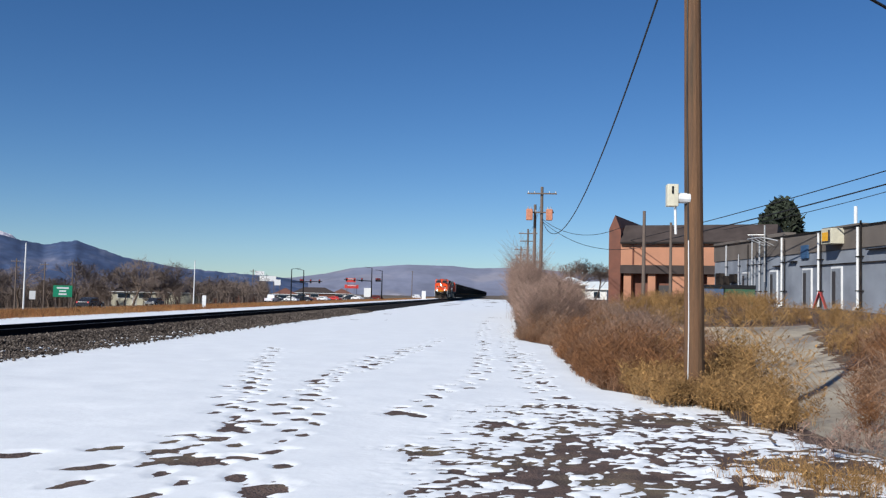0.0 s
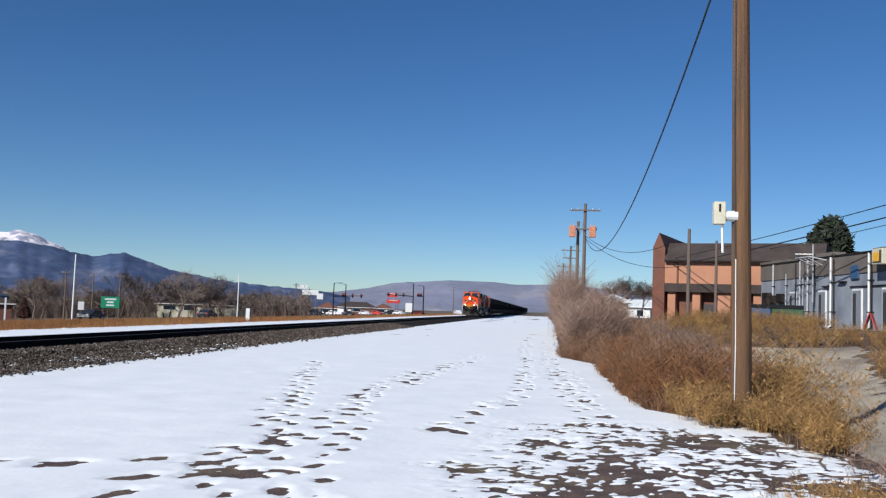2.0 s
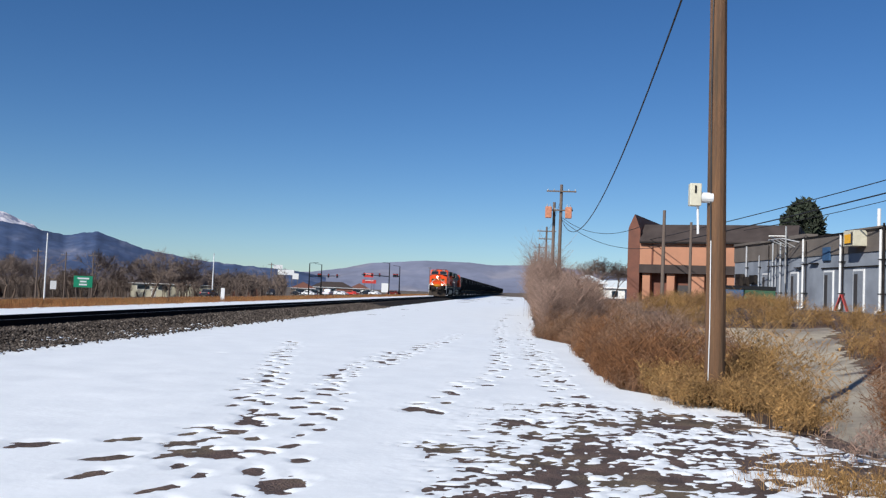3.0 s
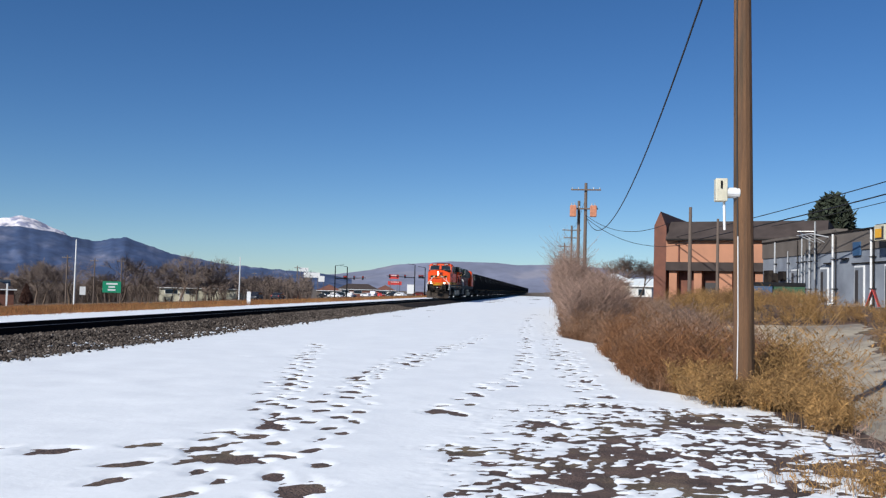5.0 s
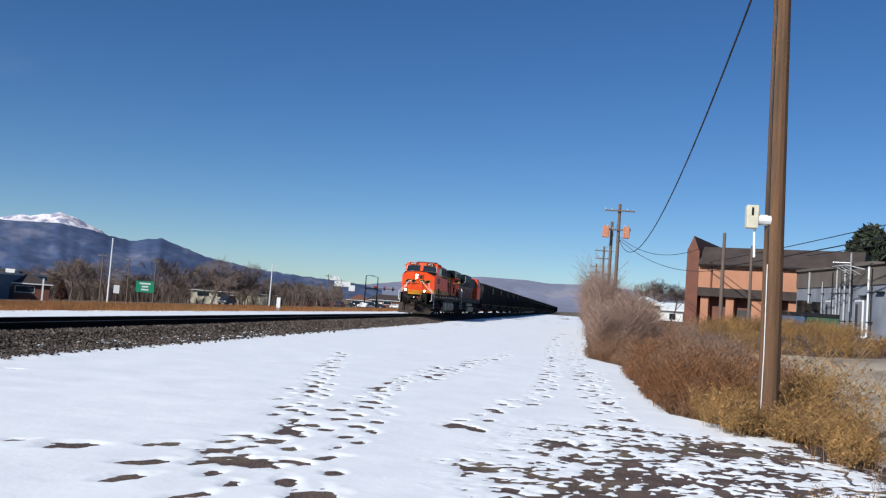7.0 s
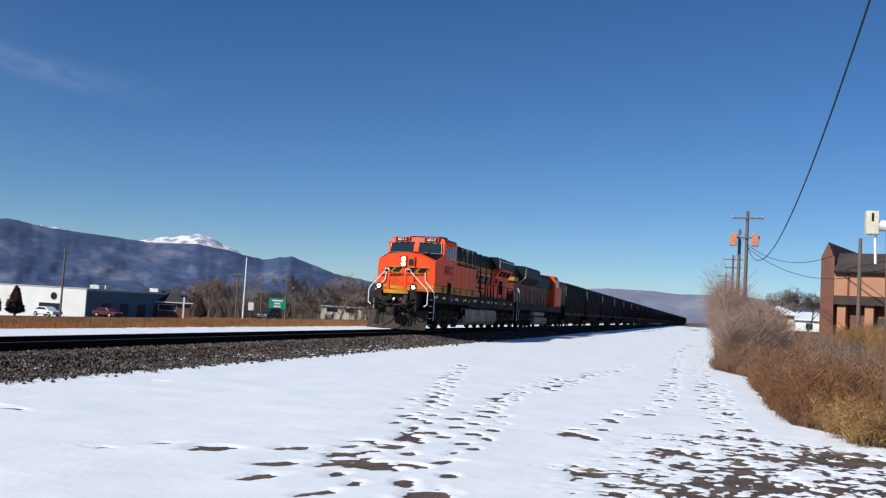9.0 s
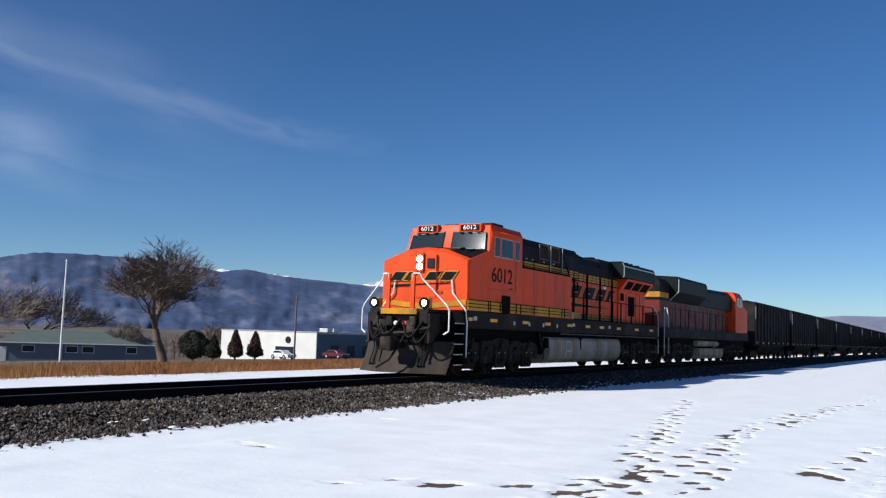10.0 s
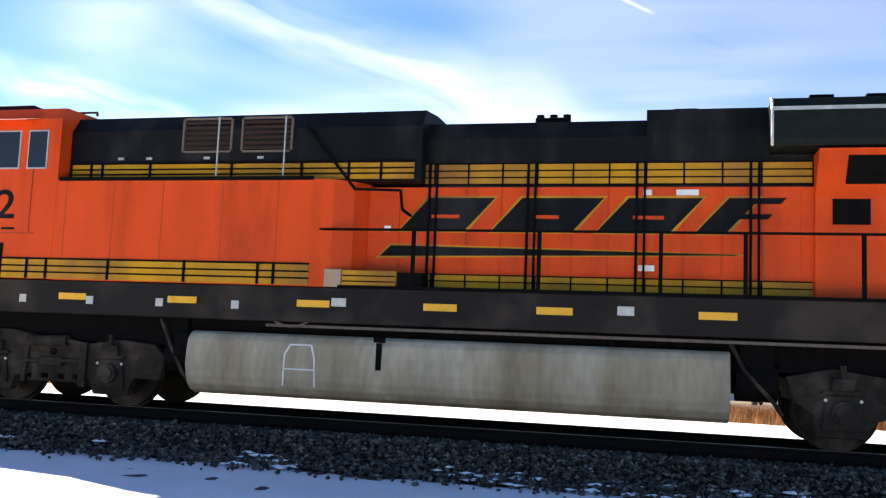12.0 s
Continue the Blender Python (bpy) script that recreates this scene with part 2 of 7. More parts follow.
def tube(bm, p, q, r, r2=None, n=8):
    p, q = Vector(p), Vector(q)
    d = (q - p).normalized()
    a = d.orthogonal().normalized()
    b = d.cross(a)
    r2 = r if r2 is None else r2
    rings = []
    for c, rr in ((p, r), (q, r2)):
        rings.append([bm.verts.new(c + (a * math.cos(2 * math.pi * i / n) + b * math.sin(2 * math.pi * i / n)) * rr) for i in range(n)])
    for i in range(n):
        j = (i + 1) % n
        bm.faces.new((rings[0][i], rings[0][j], rings[1][j], rings[1][i]))
    bm.faces.new(rings[0][::-1])
    bm.faces.new(rings[1])
    return bm


def pipe(bm, pts, r, n=6):
    for p, q in zip(pts, pts[1:]):
        tube(bm, p, q, r, n=n)
    return bm


def extrude_x(bm, prof, x0, x1, bevel=0.0):
    """A (y, z) outline drawn out along x."""
    a = [bm.verts.new((x0, y, z)) for y, z in prof]
    b = [bm.verts.new((x1, y, z)) for y, z in prof]
    n = len(prof)
    fs = [bm.faces.new(a[::-1]), bm.faces.new(b)]
    fs += [bm.faces.new((a[i], a[(i + 1) % n], b[(i + 1) % n], b[i])) for i in range(n)]
    if bevel:
        bmesh.ops.bevel(bm, geom=list({e for f in fs for e in f.edges}), offset=bevel, segments=2, affect="EDGES", profile=0.5)
    return bm


def extrude_y(bm, prof, y0, y1, bevel=0.0):
    """An (x, z) outline drawn out along y."""
    a = [bm.verts.new((x, y0, z)) for x, z in prof]
    b = [bm.verts.new((x, y1, z)) for x, z in prof]
    n = len(prof)
    fs = [bm.faces.new(a[::-1]), bm.faces.new(b)]
    fs += [bm.faces.new((a[i], a[(i + 1) % n], b[(i + 1) % n], b[i])) for i in range(n)]
    if bevel:
        bmesh.ops.bevel(bm, geom=list({e for f in fs for e in f.edges}), offset=bevel, segments=2, affect="EDGES", profile=0.5)
    return bm


def nb():
    return bmesh.new()


def empty(name, label, category, group="", kind=""):
    e = new(name)
    e.empty_display_size = 0.3
    return tagged(e, label, category, group, kind)


def curve_cable(name, pts, r, mat, parent=None):
    cu = bpy.data.curves.new(name, "CURVE")
    cu.dimensions, cu.bevel_depth, cu.bevel_resolution = "3D", r, 1
    sp = cu.splines.new("POLY")
    sp.points.add(len(pts) - 1)
    for p, c in zip(sp.points, pts):
        p.co = (*c, 1)
    cu.materials.append(mat)
    ob = new(name, cu)
    if parent:
        ob.parent = parent
    return ob


def sag(p, q, drop, n=16):
    p, q = Vector(p), Vector(q)
    return [tuple(p.lerp(q, i / n) - Vector((0, 0, drop * 4 * (i / n) * (1 - i / n)))) for i in range(n + 1)]

# ================= ground, snow, track =================
RAIL_Z, TRACK_X = 0.44, -13.87


def wash(x, y):
    """How far from the middle of the dry wash, in half widths."""
    return abs(x - (4.9 + 0.18 * (y - 11))) / max(0.9, 1.0 + 0.075 * (y - 11))


def ground_z(x, y):
    """Level by the track, falling gently to the west, with a dry wash to the east."""
    z = 0.0
    if x < -21:
        z -= 0.043 * (min(-x, 165) - 21)
    if x > 4.2:
        if 7 < y < 44:
            z -= 0.5 * max(0.0, 1 - 0.7 * wash(x, y) ** 2) * min(1, (44 - y) / 8) * min(1, (x - 4.2) / 0.8)
    if y > 33 and x > 2.5:
        z += 1.3 * min(1, (y - 33) / 12) * min(1, (x - 2.5) / 7)
    if x > -9 and x < 6 and y > 0:
        z += 0.03 * noise.noise((x * 0.35, y * 0.25, 0.0))
    return z


def axis(stops):
    """Grid lines: (from, to, step) runs."""
    out = []
    for a, b, s in stops:
        out += list(np.arange(a, b, s))
    return out + [stops[-1][1]]


def build_ground():
    xs = axis([(-4000, -600, 340), (-600, -120, 40), (-120, -20, 5), (-20, -9, 1.0), (-9, 14, 0.25), (14, 40, 2), (40, 200, 20), (200, 4000, 380)])
    ys = axis([(-4000, -200, 380), (-200, -20, 20), (-20, 6, 2), (6, 40, 0.3), (40, 120, 4), (120, 600, 30), (600, 4000, 340)])
    verts = [(x, y, ground_z(x, y)) for y in ys for x in xs]
    n = len(xs)
    faces, mats = [], []
    for j in range(len(ys) - 1):
        for i in range(n - 1):
            faces.append((j * n + i, j * n + i + 1, (j + 1) * n + i + 1, (j + 1) * n + i))
            cx, cy = (xs[i] + xs[i + 1]) / 2, (ys[j] + ys[j + 1]) / 2
            k = 0
            if cx < -18.5:
                k = 1 if cx > -48 else 2
            if cx > 40 or abs(cy) > 300:
                k = 2
            if wash(cx, cy) < 1.0 + 0.25 * noise.noise((cx, cy, 2.0)) and 8 < cy < 42 and cx > 4.0:
                k = 3
            mats.append(k)
    ob = raw("ground", verts, faces, M_DIRT, smooth=True)
    for m in (M_FIELD, M_FARLAND, M_SAND):
        ob.data.materials.append(m)
    ob.data.polygons.foreach_set("material_index", mats)
    tagged(ob, "brown earth ground with a dry sandy wash", "ground", kind="structure")


# trails of footprints: points of each line on the ground
TRAILS = [
    [(-6.4, 25.5), (-5.4, 20.0), (-4.4, 16.4), (-3.6, 13.0), (-2.95, 9.9), (-2.8, 8.0), (-2.7, 5.0)],
    [(-6.0, 24.0), (-4.7, 17.0), (-4.2, 14.0), (-3.3, 11.0), (-3.3, 8.9), (-3.9, 7.0)],
    [(-3.2, 23.0), (-3.4, 18.7), (-3.1, 15.5), (-2.4, 11.2), (-2.3, 8.8), (-2.0, 6.0)],
    [(-2.6, 26.0), (-3.0, 20.0), (-3.3, 16.0), (-2.9, 12.5), (-2.7, 10.5)],
    [(-0.9, 60.0), (-0.6, 35.0), (-0.35, 20.0), (-0.75, 16.0), (-1.1, 13.9), (-1.35, 12.6)],
    [(0.2, 50.0), (0.3, 30.0), (0.35, 24.0), (0.6, 16.5), (0.9, 14.0)],
    [(0.7, 27.0), (0.8, 20.0), (0.9, 15.5)],
    [(-5.6, 8.0), (-4.6, 8.6), (-3.9, 9.0), (-3.4, 10.0), (-2.9, 11.6)],
    [(-2.2, 34.0), (-2.6, 24.0), (-2.9, 19.0)],
]


def footprints():
    rng = random.Random(5)
    out = []
    for line in TRAILS:
        side = 1
        for (ax, ay), (bx, by) in zip(line, line[1:]):
            L = math.hypot(bx - ax, by - ay)
            steps = max(1, int(L / 0.42))
            for i in range(steps):
                t = (i + rng.uniform(-0.25, 0.25)) / steps
                dx, dy = (bx - ax) / L, (by - ay) / L
                side = -side
                off = 0.13 * side + rng.uniform(-0.1, 0.1)
                big = 1.0 if rng.random() < 0.75 else rng.uniform(1.2, 1.7)
                out.append((ax + (bx - ax) * t - dy * off, ay + (by - ay) * t + dx * off, math.atan2(dy, dx) + rng.uniform(-0.5, 0.5),
                            0.17 * big * rng.uniform(0.8, 1.15), 0.085 * big * rng.uniform(0.8, 1.3), rng.uniform(0.5, 1.05)))
    for cx, cy, r in ((-1.44, 12.45, 0.22), (-1.15, 12.3, 0.13), (-8.3, 9.6, 0.13), (-8.5, 9.75, 0.09), (-2.95, 8.5, 0.26), (-2.55, 8.75, 0.16), (-3.35, 8.9, 0.15),
                      (-1.1, 16.0, 0.08), (-0.6, 15.9, 0.08), (-6.8, 20.5, 0.1), (-9.2, 14.4, 0.1), (-9.0, 3.6, 0.12), (-9.4, -4.6, 0.12), (-9.7, -5.4, 0.1), (-9.5, -6.2, 0.12), (-9.9, -6.6, 0.07)):
        out.append((cx, cy, rng.uniform(0, 3), r * 1.3, r * 0.75, 1.3))
    return out


def snow_edge(y):
    """The east edge of the snow."""
    return float(np.interp(y, [-40, 4, 9, 11.2, 12.5, 14.4, 16.5, 20, 30.5, 34.5, 60, 118, 400], [3, 3.5, 4.3, 3.9, 3.6, 3.4, 2.0, 1.8, 1.9, 0.9, 1.2, 2.0, 3.0]))


def build_snow():
    xs = np.array(axis([(-12.2, -9.0, 0.12), (-9.0, -6.5, 0.12), (-6.5, 4.6, 0.05)]))
    ys = [-40.0]
    while ys[-1] < 330:
        y = ys[-1]
        ys.append(y + (1.2 if y < -13 else 0.13 if y < 4 else 0.05 if y < 15 else 0.05 * (y / 15) ** 1.6))
    ys = np.array(ys)
    X, Y = np.meshgrid(xs, ys)
    T = np.full(X.shape, 0.017)

    def fbm(fx, fy, seed, octs=4):
        out = np.zeros(X.shape)
        for j in range(X.shape[0]):
            for i in range(X.shape[1]):
                out[j, i] = noise.fractal((X[j, i] * fx, Y[j, i] * fy, seed), 0.7, 2.1, octs)
        return out

    n1, n2, n3 = fbm(0.9, 1.1, 3.0), fbm(3.2, 3.2, 9.0, 3), fbm(8.5, 8.5, 15.0, 3)
    T += 0.004 * n1 + 0.003 * n2
    # bare patches by the verge
    edge = np.interp(Y, [-40, 4, 9, 11.2, 12.5, 14.4, 16.5, 20, 30.5, 34.5, 60, 118, 400], [3, 3.5, 4.3, 3.9, 3.6, 3.4, 2.0, 1.8, 1.9, 0.9, 1.2, 2.0, 3.0])
    T -= np.clip((X - edge + 0.35) * 0.12, 0, 0.2) * (0.75 + 0.5 * n1)
    zone = np.clip(1 - ((X - 1.6) / 3.0) ** 2, 0, 1) * np.clip((Y - 4.5) / 1.5, 0, 1) * np.clip((15.0 - Y) / 2.2, 0, 1)
    T -= zone * (0.0185 + 0.034 * (n1 * 0.6 + n2 * 0.8 + n3 * 0.8))
    for cx, cy, rx, ry in ((0.55, 8.5, 1.0, 0.75), (-0.75, 9.55, 0.5, 0.25), (0.75, 13.7, 0.4, 0.35), (0.1, 11.8, 0.35, 0.25), (1.4, 9.9, 0.7, 0.5), (2.3, 12.4, 0.6, 0.6), (3.4, 9.3, 0.7, 0.6), (-0.3, 7.3, 0.5, 0.3), (1.9, 7.2, 0.5, 0.3)):
        T -= 0.05 * np.clip(1.2 - np.hypot((X - cx) / rx, (Y - cy) / ry) + 0.5 * n2 + 0.25 * n1 + 0.7 * n3, 0, 1) * (0.55 + 0.5 * n3)
    # towards the ballast
    T -= np.clip((-10.75 + 0.55 * n1 + 0.25 * n2 - X) * 0.15, 0, 0.2)
    for px, py, ang, a, b, dep in footprints():
        sel = np.abs(Y - py) < 0.6
        rows = np.where(sel.any(axis=1))[0]
        if len(rows) == 0:
            continue
        r0, r1 = rows[0], rows[-1] + 1
        c0, c1 = np.searchsorted(xs, px - 0.6), np.searchsorted(xs, px + 0.6)
        dx, dy = X[r0:r1, c0:c1] - px, Y[r0:r1, c0:c1] - py
        u, v = dx * math.cos(ang) + dy * math.sin(ang), -dx * math.sin(ang) + dy * math.cos(ang)
        q = np.sqrt((u / a) ** 2 + (v / b) ** 2) + 0.4 * n2[r0:r1, c0:c1] + 0.5 * n3[r0:r1, c0:c1] + 0.25 * n1[r0:r1, c0:c1]
        T[r0:r1, c0:c1] -= dep * 0.042 * np.clip(1.4 - q, 0, 1) - 0.005 * np.exp(-((q - 1.6) / 0.3) ** 2)
    G = np.array([[ground_z(float(x), float(y)) if x > -9 else 0.0 for x in xs] for y in ys])
    Z = G + np.clip(T, -0.025, 0.06)
    nx = len(xs)
    verts = np.stack([X, Y, Z], -1).reshape(-1, 3).tolist()
    keep = T > -0.02
    faces = []
    for j in range(len(ys) - 1):
        for i in range(nx - 1):
            if keep[j, i] or keep[j + 1, i + 1] or keep[j, i + 1] or keep[j + 1, i]:
                faces.append((j * nx + i, j * nx + i + 1, (j + 1) * nx + i + 1, (j + 1) * nx + i))
    ob = raw("snow", verts, faces, M_SNOW, smooth=True)
    tagged(ob, "thin white snow with footprints and bare patches", "snow", kind="structure")
    # strip on the far side of the track
    xs2, ys2 = axis([(-24.8, -15.4, 0.35)]), axis([(-60, 120, 1.0), (120, 500, 8)])
    verts, faces = [], []
    for y in ys2:
        e = 0.5 * noise.noise((y * 0.25, 4.0, 0.0)) + 0.3 * noise.noise((y * 0.9, 8.0, 0.0))
        for x in xs2:
            verts.append((x, y, 0.05 - max(0.0, (-22.9 + e - x) * 0.2) + 0.01 * noise.noise((x, y, 1.0))))
    m = len(xs2)
    faces = [(j * m + i, j * m + i + 1, (j + 1) * m + i + 1, (j + 1) * m + i) for j in range(len(ys2) - 1) for i in range(m - 1)]
    tagged(raw("snow_strip", verts, faces, M_SNOW, smooth=True), "strip of white snow beside the ballast", "snow", kind="structure")


def build_track():
    tr = empty("railway_track", "straight railway track on grey stone ballast", "track", kind="structure")
    b = nb()
    prof = [(-3.1, -0.02), (-2.55, 0.10), (-1.75, 0.235), (1.75, 0.235), (2.2, 0.15), (2.7, 0.06), (3.2, -0.03)]
    extrude_y(b, [(TRACK_X + x, z) for x, z in prof], -80, 700)
    part("ballast_bed", b, M_BALLAST_BED, tr)
    for s in (-1, 1):
        b = nb()
        c = TRACK_X + s * 0.752
        z = RAIL_Z
        extrude_y(b, [(c - 0.075, z - 0.18), (c + 0.075, z - 0.18), (c + 0.07, z - 0.165), (c + 0.012, z - 0.15), (c + 0.012, z - 0.05),
                      (c + 0.036, z - 0.035), (c + 0.036, z - 0.006), (c - 0.036, z - 0.006), (c - 0.036, z - 0.035), (c - 0.012, z - 0.05), (c - 0.012, z - 0.15), (c - 0.07, z - 0.165)], -80, 700)
        r = part("rail", b, M_RAIL, tr, "rusty steel rail, darkened for its shaded sides")
        b = nb()
        box(b, c - 0.03, c + 0.03, -80, 700, z - 0.006, z)
        part("rail_head", b, M_RAILTOP, r, "polished running surface")
    b = nb()
    box(b, TRACK_X - 1.3, TRACK_X + 1.3, -0.115, 0.115, 0.10, 0.257, 0.008)
    tie = mesh_of("tie", b, M_TIE)
    for k in range(240):
        o = new("tie", tie)
        o.parent = tr
        o.location = (0, -20 + 0.5 * k, 0)
    rng = np.random.default_rng(3)
    octa = np.array([(1, 0, 0), (-1, 0, 0), (0, 1, 0), (0, -1, 0), (0, 0, 1), (0, 0, -1)], float)
    tri = [(0, 2, 4), (2, 1, 4), (1, 3, 4), (3, 0, 4), (2, 0, 5), (1, 2, 5), (3, 1, 5), (0, 3, 5)]
    verts, faces = [], []
    for k in range(42000):
        y = rng.uniform(-16, 30) if k < 32000 else rng.uniform(30, 75)
        x = TRACK_X + rng.uniform(1.0, 3.15) if rng.random() < 0.9 else TRACK_X + 3.0 + abs(rng.normal(0, 0.28))
        z = float(np.interp(x - TRACK_X, [1.75, 2.2, 2.7, 3.2, 4.0], [0.235, 0.15, 0.06, 0.03, 0.03])) + 0.012
        s = rng.uniform(0.022, 0.052) * (1 if y < 30 else 1.4)
        q = octa * (s * rng.uniform(0.6, 1.3, (6, 1)))
        a = rng.uniform(0, 6.28)
        ca, sa = math.cos(a), math.sin(a)
        base = len(verts)
        lift = rng.uniform(-0.01, 0.03)
        verts += [(x + ca * v[0] - sa * v[1], y + sa * v[0] + ca * v[1], z + lift + v[2] * 0.8) for v in q]
        faces += [(base + i, base + j, base + l) for i, j, l in tri]
    sv, sf = [], []
    for k in range(520):
        y = rng.uniform(-14, 34)
        x = TRACK_X + rng.uniform(2.55, 3.35)
        if noise.noise((x * 0.8, y * 0.5, 6.0)) < 0.02:
            continue
        z = float(np.interp(x - TRACK_X, [2.2, 2.7, 3.2, 4.0], [0.15, 0.06, 0.03, 0.03])) + 0.03
        q = octa * (rng.uniform(0.03, 0.10) * rng.uniform(0.6, 1.4, (6, 1)))
        base = len(sv)
        sv += [(x + v[0], y + v[1] * 1.6, z + v[2] * 0.28) for v in q]
        sf += [(base + i, base + j, base + l) for i, j, l in tri]
    tagged(raw("snow_lumps", sv, sf, M_SNOW, tr, smooth=True), "small lumps of snow among the stones", kind="stuff")
    st = raw("ballast_stones", verts, faces, M_BALLAST, tr)
    tagged(st, "loose grey crushed stones", kind="stuff")
    return tr


TRACK = build_track()
build_ground()
build_snow()

# road west of the field
b = nb()
for x0, x1, y0, y1 in ((-69, -49, -120, 0), (-69, -49, 0, 160), (-69, -49, 160, 520)):
    q = [(x0, y0), (x1, y0), (x1, y1), (x0, y1)]
    b.faces.new([b.verts.new((x, y, ground_z(x, y) + 0.05)) for x, y in q])
tagged(part("road", b, M_ASPHALT), "grey asphalt highway beyond the field", "road", kind="structure")


def ridge(name, dist, prof, mat, label, seed, rough):
    """A mountain range: crest heights by bearing, in front of it spurs and gullies."""
    az = np.arange(prof[0][0], prof[-1][0] + 0.01, 0.16)
    el = np.interp(az, [p[0] for p in prof], [p[1] for p in prof])
    rows = 22
    verts, faces = [], []
    for r in range(rows):
        f = r / (rows - 1)
        for a, e in zip(az, el):
            n = noise.fractal((a * 0.35, f * 2.5, seed), 0.8, 2.0, 5)
            gully = noise.fractal((a * 0.9 + f * 2.0, f * 5.0, seed + 5), 0.7, 2.1, 4)
            d = dist * (0.80 + 0.20 * f) + dist * (0.024 * n + 0.009 * gully) * (1 - f) ** 0.6
            h = dist * math.tan(radians(e)) * (f ** 1.15) * (1 + 0.12 * n * (1 - f)) + rough * dist * 0.001 * noise.fractal((a * 1.9, seed, f), 0.8, 2.0, 3) * f
            h = h * (d / dist) if f < 1 else h
            verts.append((-math.sin(radians(a)) * d, math.cos(radians(a)) * d, EYE_Z + h - 30 * (1 - f)))
    n = len(az)
    faces = [(r * n + i, r * n + i + 1, (r + 1) * n + i + 1, (r + 1) * n + i) for r in range(rows - 1) for i in range(n - 1)]
    tagged(raw(name, verts, faces, mat, smooth=True), label, "mountain", kind="structure")


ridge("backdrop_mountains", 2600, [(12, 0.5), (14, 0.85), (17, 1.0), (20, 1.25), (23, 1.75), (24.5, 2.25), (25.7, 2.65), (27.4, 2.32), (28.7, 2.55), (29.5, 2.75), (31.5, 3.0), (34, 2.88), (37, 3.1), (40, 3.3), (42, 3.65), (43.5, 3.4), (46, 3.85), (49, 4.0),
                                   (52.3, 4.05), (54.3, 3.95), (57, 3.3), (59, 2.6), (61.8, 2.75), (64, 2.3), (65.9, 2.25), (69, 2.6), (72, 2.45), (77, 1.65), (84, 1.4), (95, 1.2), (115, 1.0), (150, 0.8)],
      M_MOUNTAIN, "forested mountain range with blue haze in its colour", 2.0, 1.1)
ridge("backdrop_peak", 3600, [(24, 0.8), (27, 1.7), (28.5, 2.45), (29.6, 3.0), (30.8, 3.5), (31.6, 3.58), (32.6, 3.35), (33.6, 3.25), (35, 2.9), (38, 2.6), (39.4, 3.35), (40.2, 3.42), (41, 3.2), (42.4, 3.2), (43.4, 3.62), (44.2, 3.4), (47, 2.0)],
      M_PEAK, "snow-capped granite peak, haze-blue rock", 7.0, 2.0)
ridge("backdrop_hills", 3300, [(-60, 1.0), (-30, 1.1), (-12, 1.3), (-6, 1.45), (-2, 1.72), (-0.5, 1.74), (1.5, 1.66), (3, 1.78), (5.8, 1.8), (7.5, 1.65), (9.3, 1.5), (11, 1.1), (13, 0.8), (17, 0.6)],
      M_FARHILL, "distant hills painted pale blue for haze", 12.0, 0.25)

# ================= train =================
def loft(bm, rings, cap=True):
    """Skins closed rings of points, all with as many points."""
    vs = [[bm.verts.new(p) for p in r] for r in rings]
    n = len(rings[0])
    for a, c in zip(vs, vs[1:]):
        for i in range(n):
            bm.faces.new((a[i], a[(i + 1) % n], c[(i + 1) % n], c[i]))
    if cap:
        bm.faces.new(vs[0][::-1])
        bm.faces.new(vs[-1])
    return bm


def sym(y, pts):
    """A ring across the body at y: right half from the bottom to the top, mirrored."""
    return [(x, y, z) for x, z in pts] + [(-x, y, z) for x, z in reversed(pts) if x > 1e-6]


def text_part(name, s, size, mat, parent, m, depth=0.006, width=None):
    cu = bpy.data.curves.new(name, "FONT")
    cu.body, cu.size, cu.extrude, cu.align_x, cu.align_y = s, size, depth, "CENTER", "CENTER"
    cu.offset = 0.007 * size
    cu.materials.append(mat)
    ob = new(name, cu)
    ob.parent = parent
    ob.matrix_local = m
    if width:
        ob.scale = (width, 1, 1)
    return ob


NEAR_SIDE = Matrix(((0, 0, 1, 0), (1, 0, 0, 0), (0, 1, 0, 0), (0, 0, 0, 1)))     # writing on the +x side reads along +y
FRONT = Matrix(((1, 0, 0, 0), (0, 0, -1, 0), (0, 1, 0, 0), (0, 0, 0, 1)))        # writing on the -y face


def slanted_mark(parent, side, y0, z0, width, height, lean, name="logo_block", front=False):
    """One plain slanted block of the painted mark, black on a thin yellow edge."""
    for grow, mat, off, nm in ((0.03, M_YELLOW, 0.006, "logo_edge"), (0.0, M_BLACK, 0.010, name)):
        b = nb()
        q = [(y0 - grow * 1.6, z0 - grow), (y0 + width + grow, z0 - grow), (y0 + width + lean + grow * 1.6, z0 + height + grow), (y0 + lean - grow, z0 + height + grow)]
        if front:
            extr = [b.verts.new((u, side - off, z)) for u, z in q]
            back = [b.verts.new((u, side + 0.02, z)) for u, z in q]
        else:
            extr = [b.verts.new((side + off, u, z)) for u, z in q]
            back = [b.verts.new((side - 0.02, u, z)) for u, z in q]
        b.faces.new(extr)
        for i in range(4):
            b.faces.new((extr[i], back[i], back[(i + 1) % 4], extr[(i + 1) % 4]))
        part(nm, b, mat, parent)


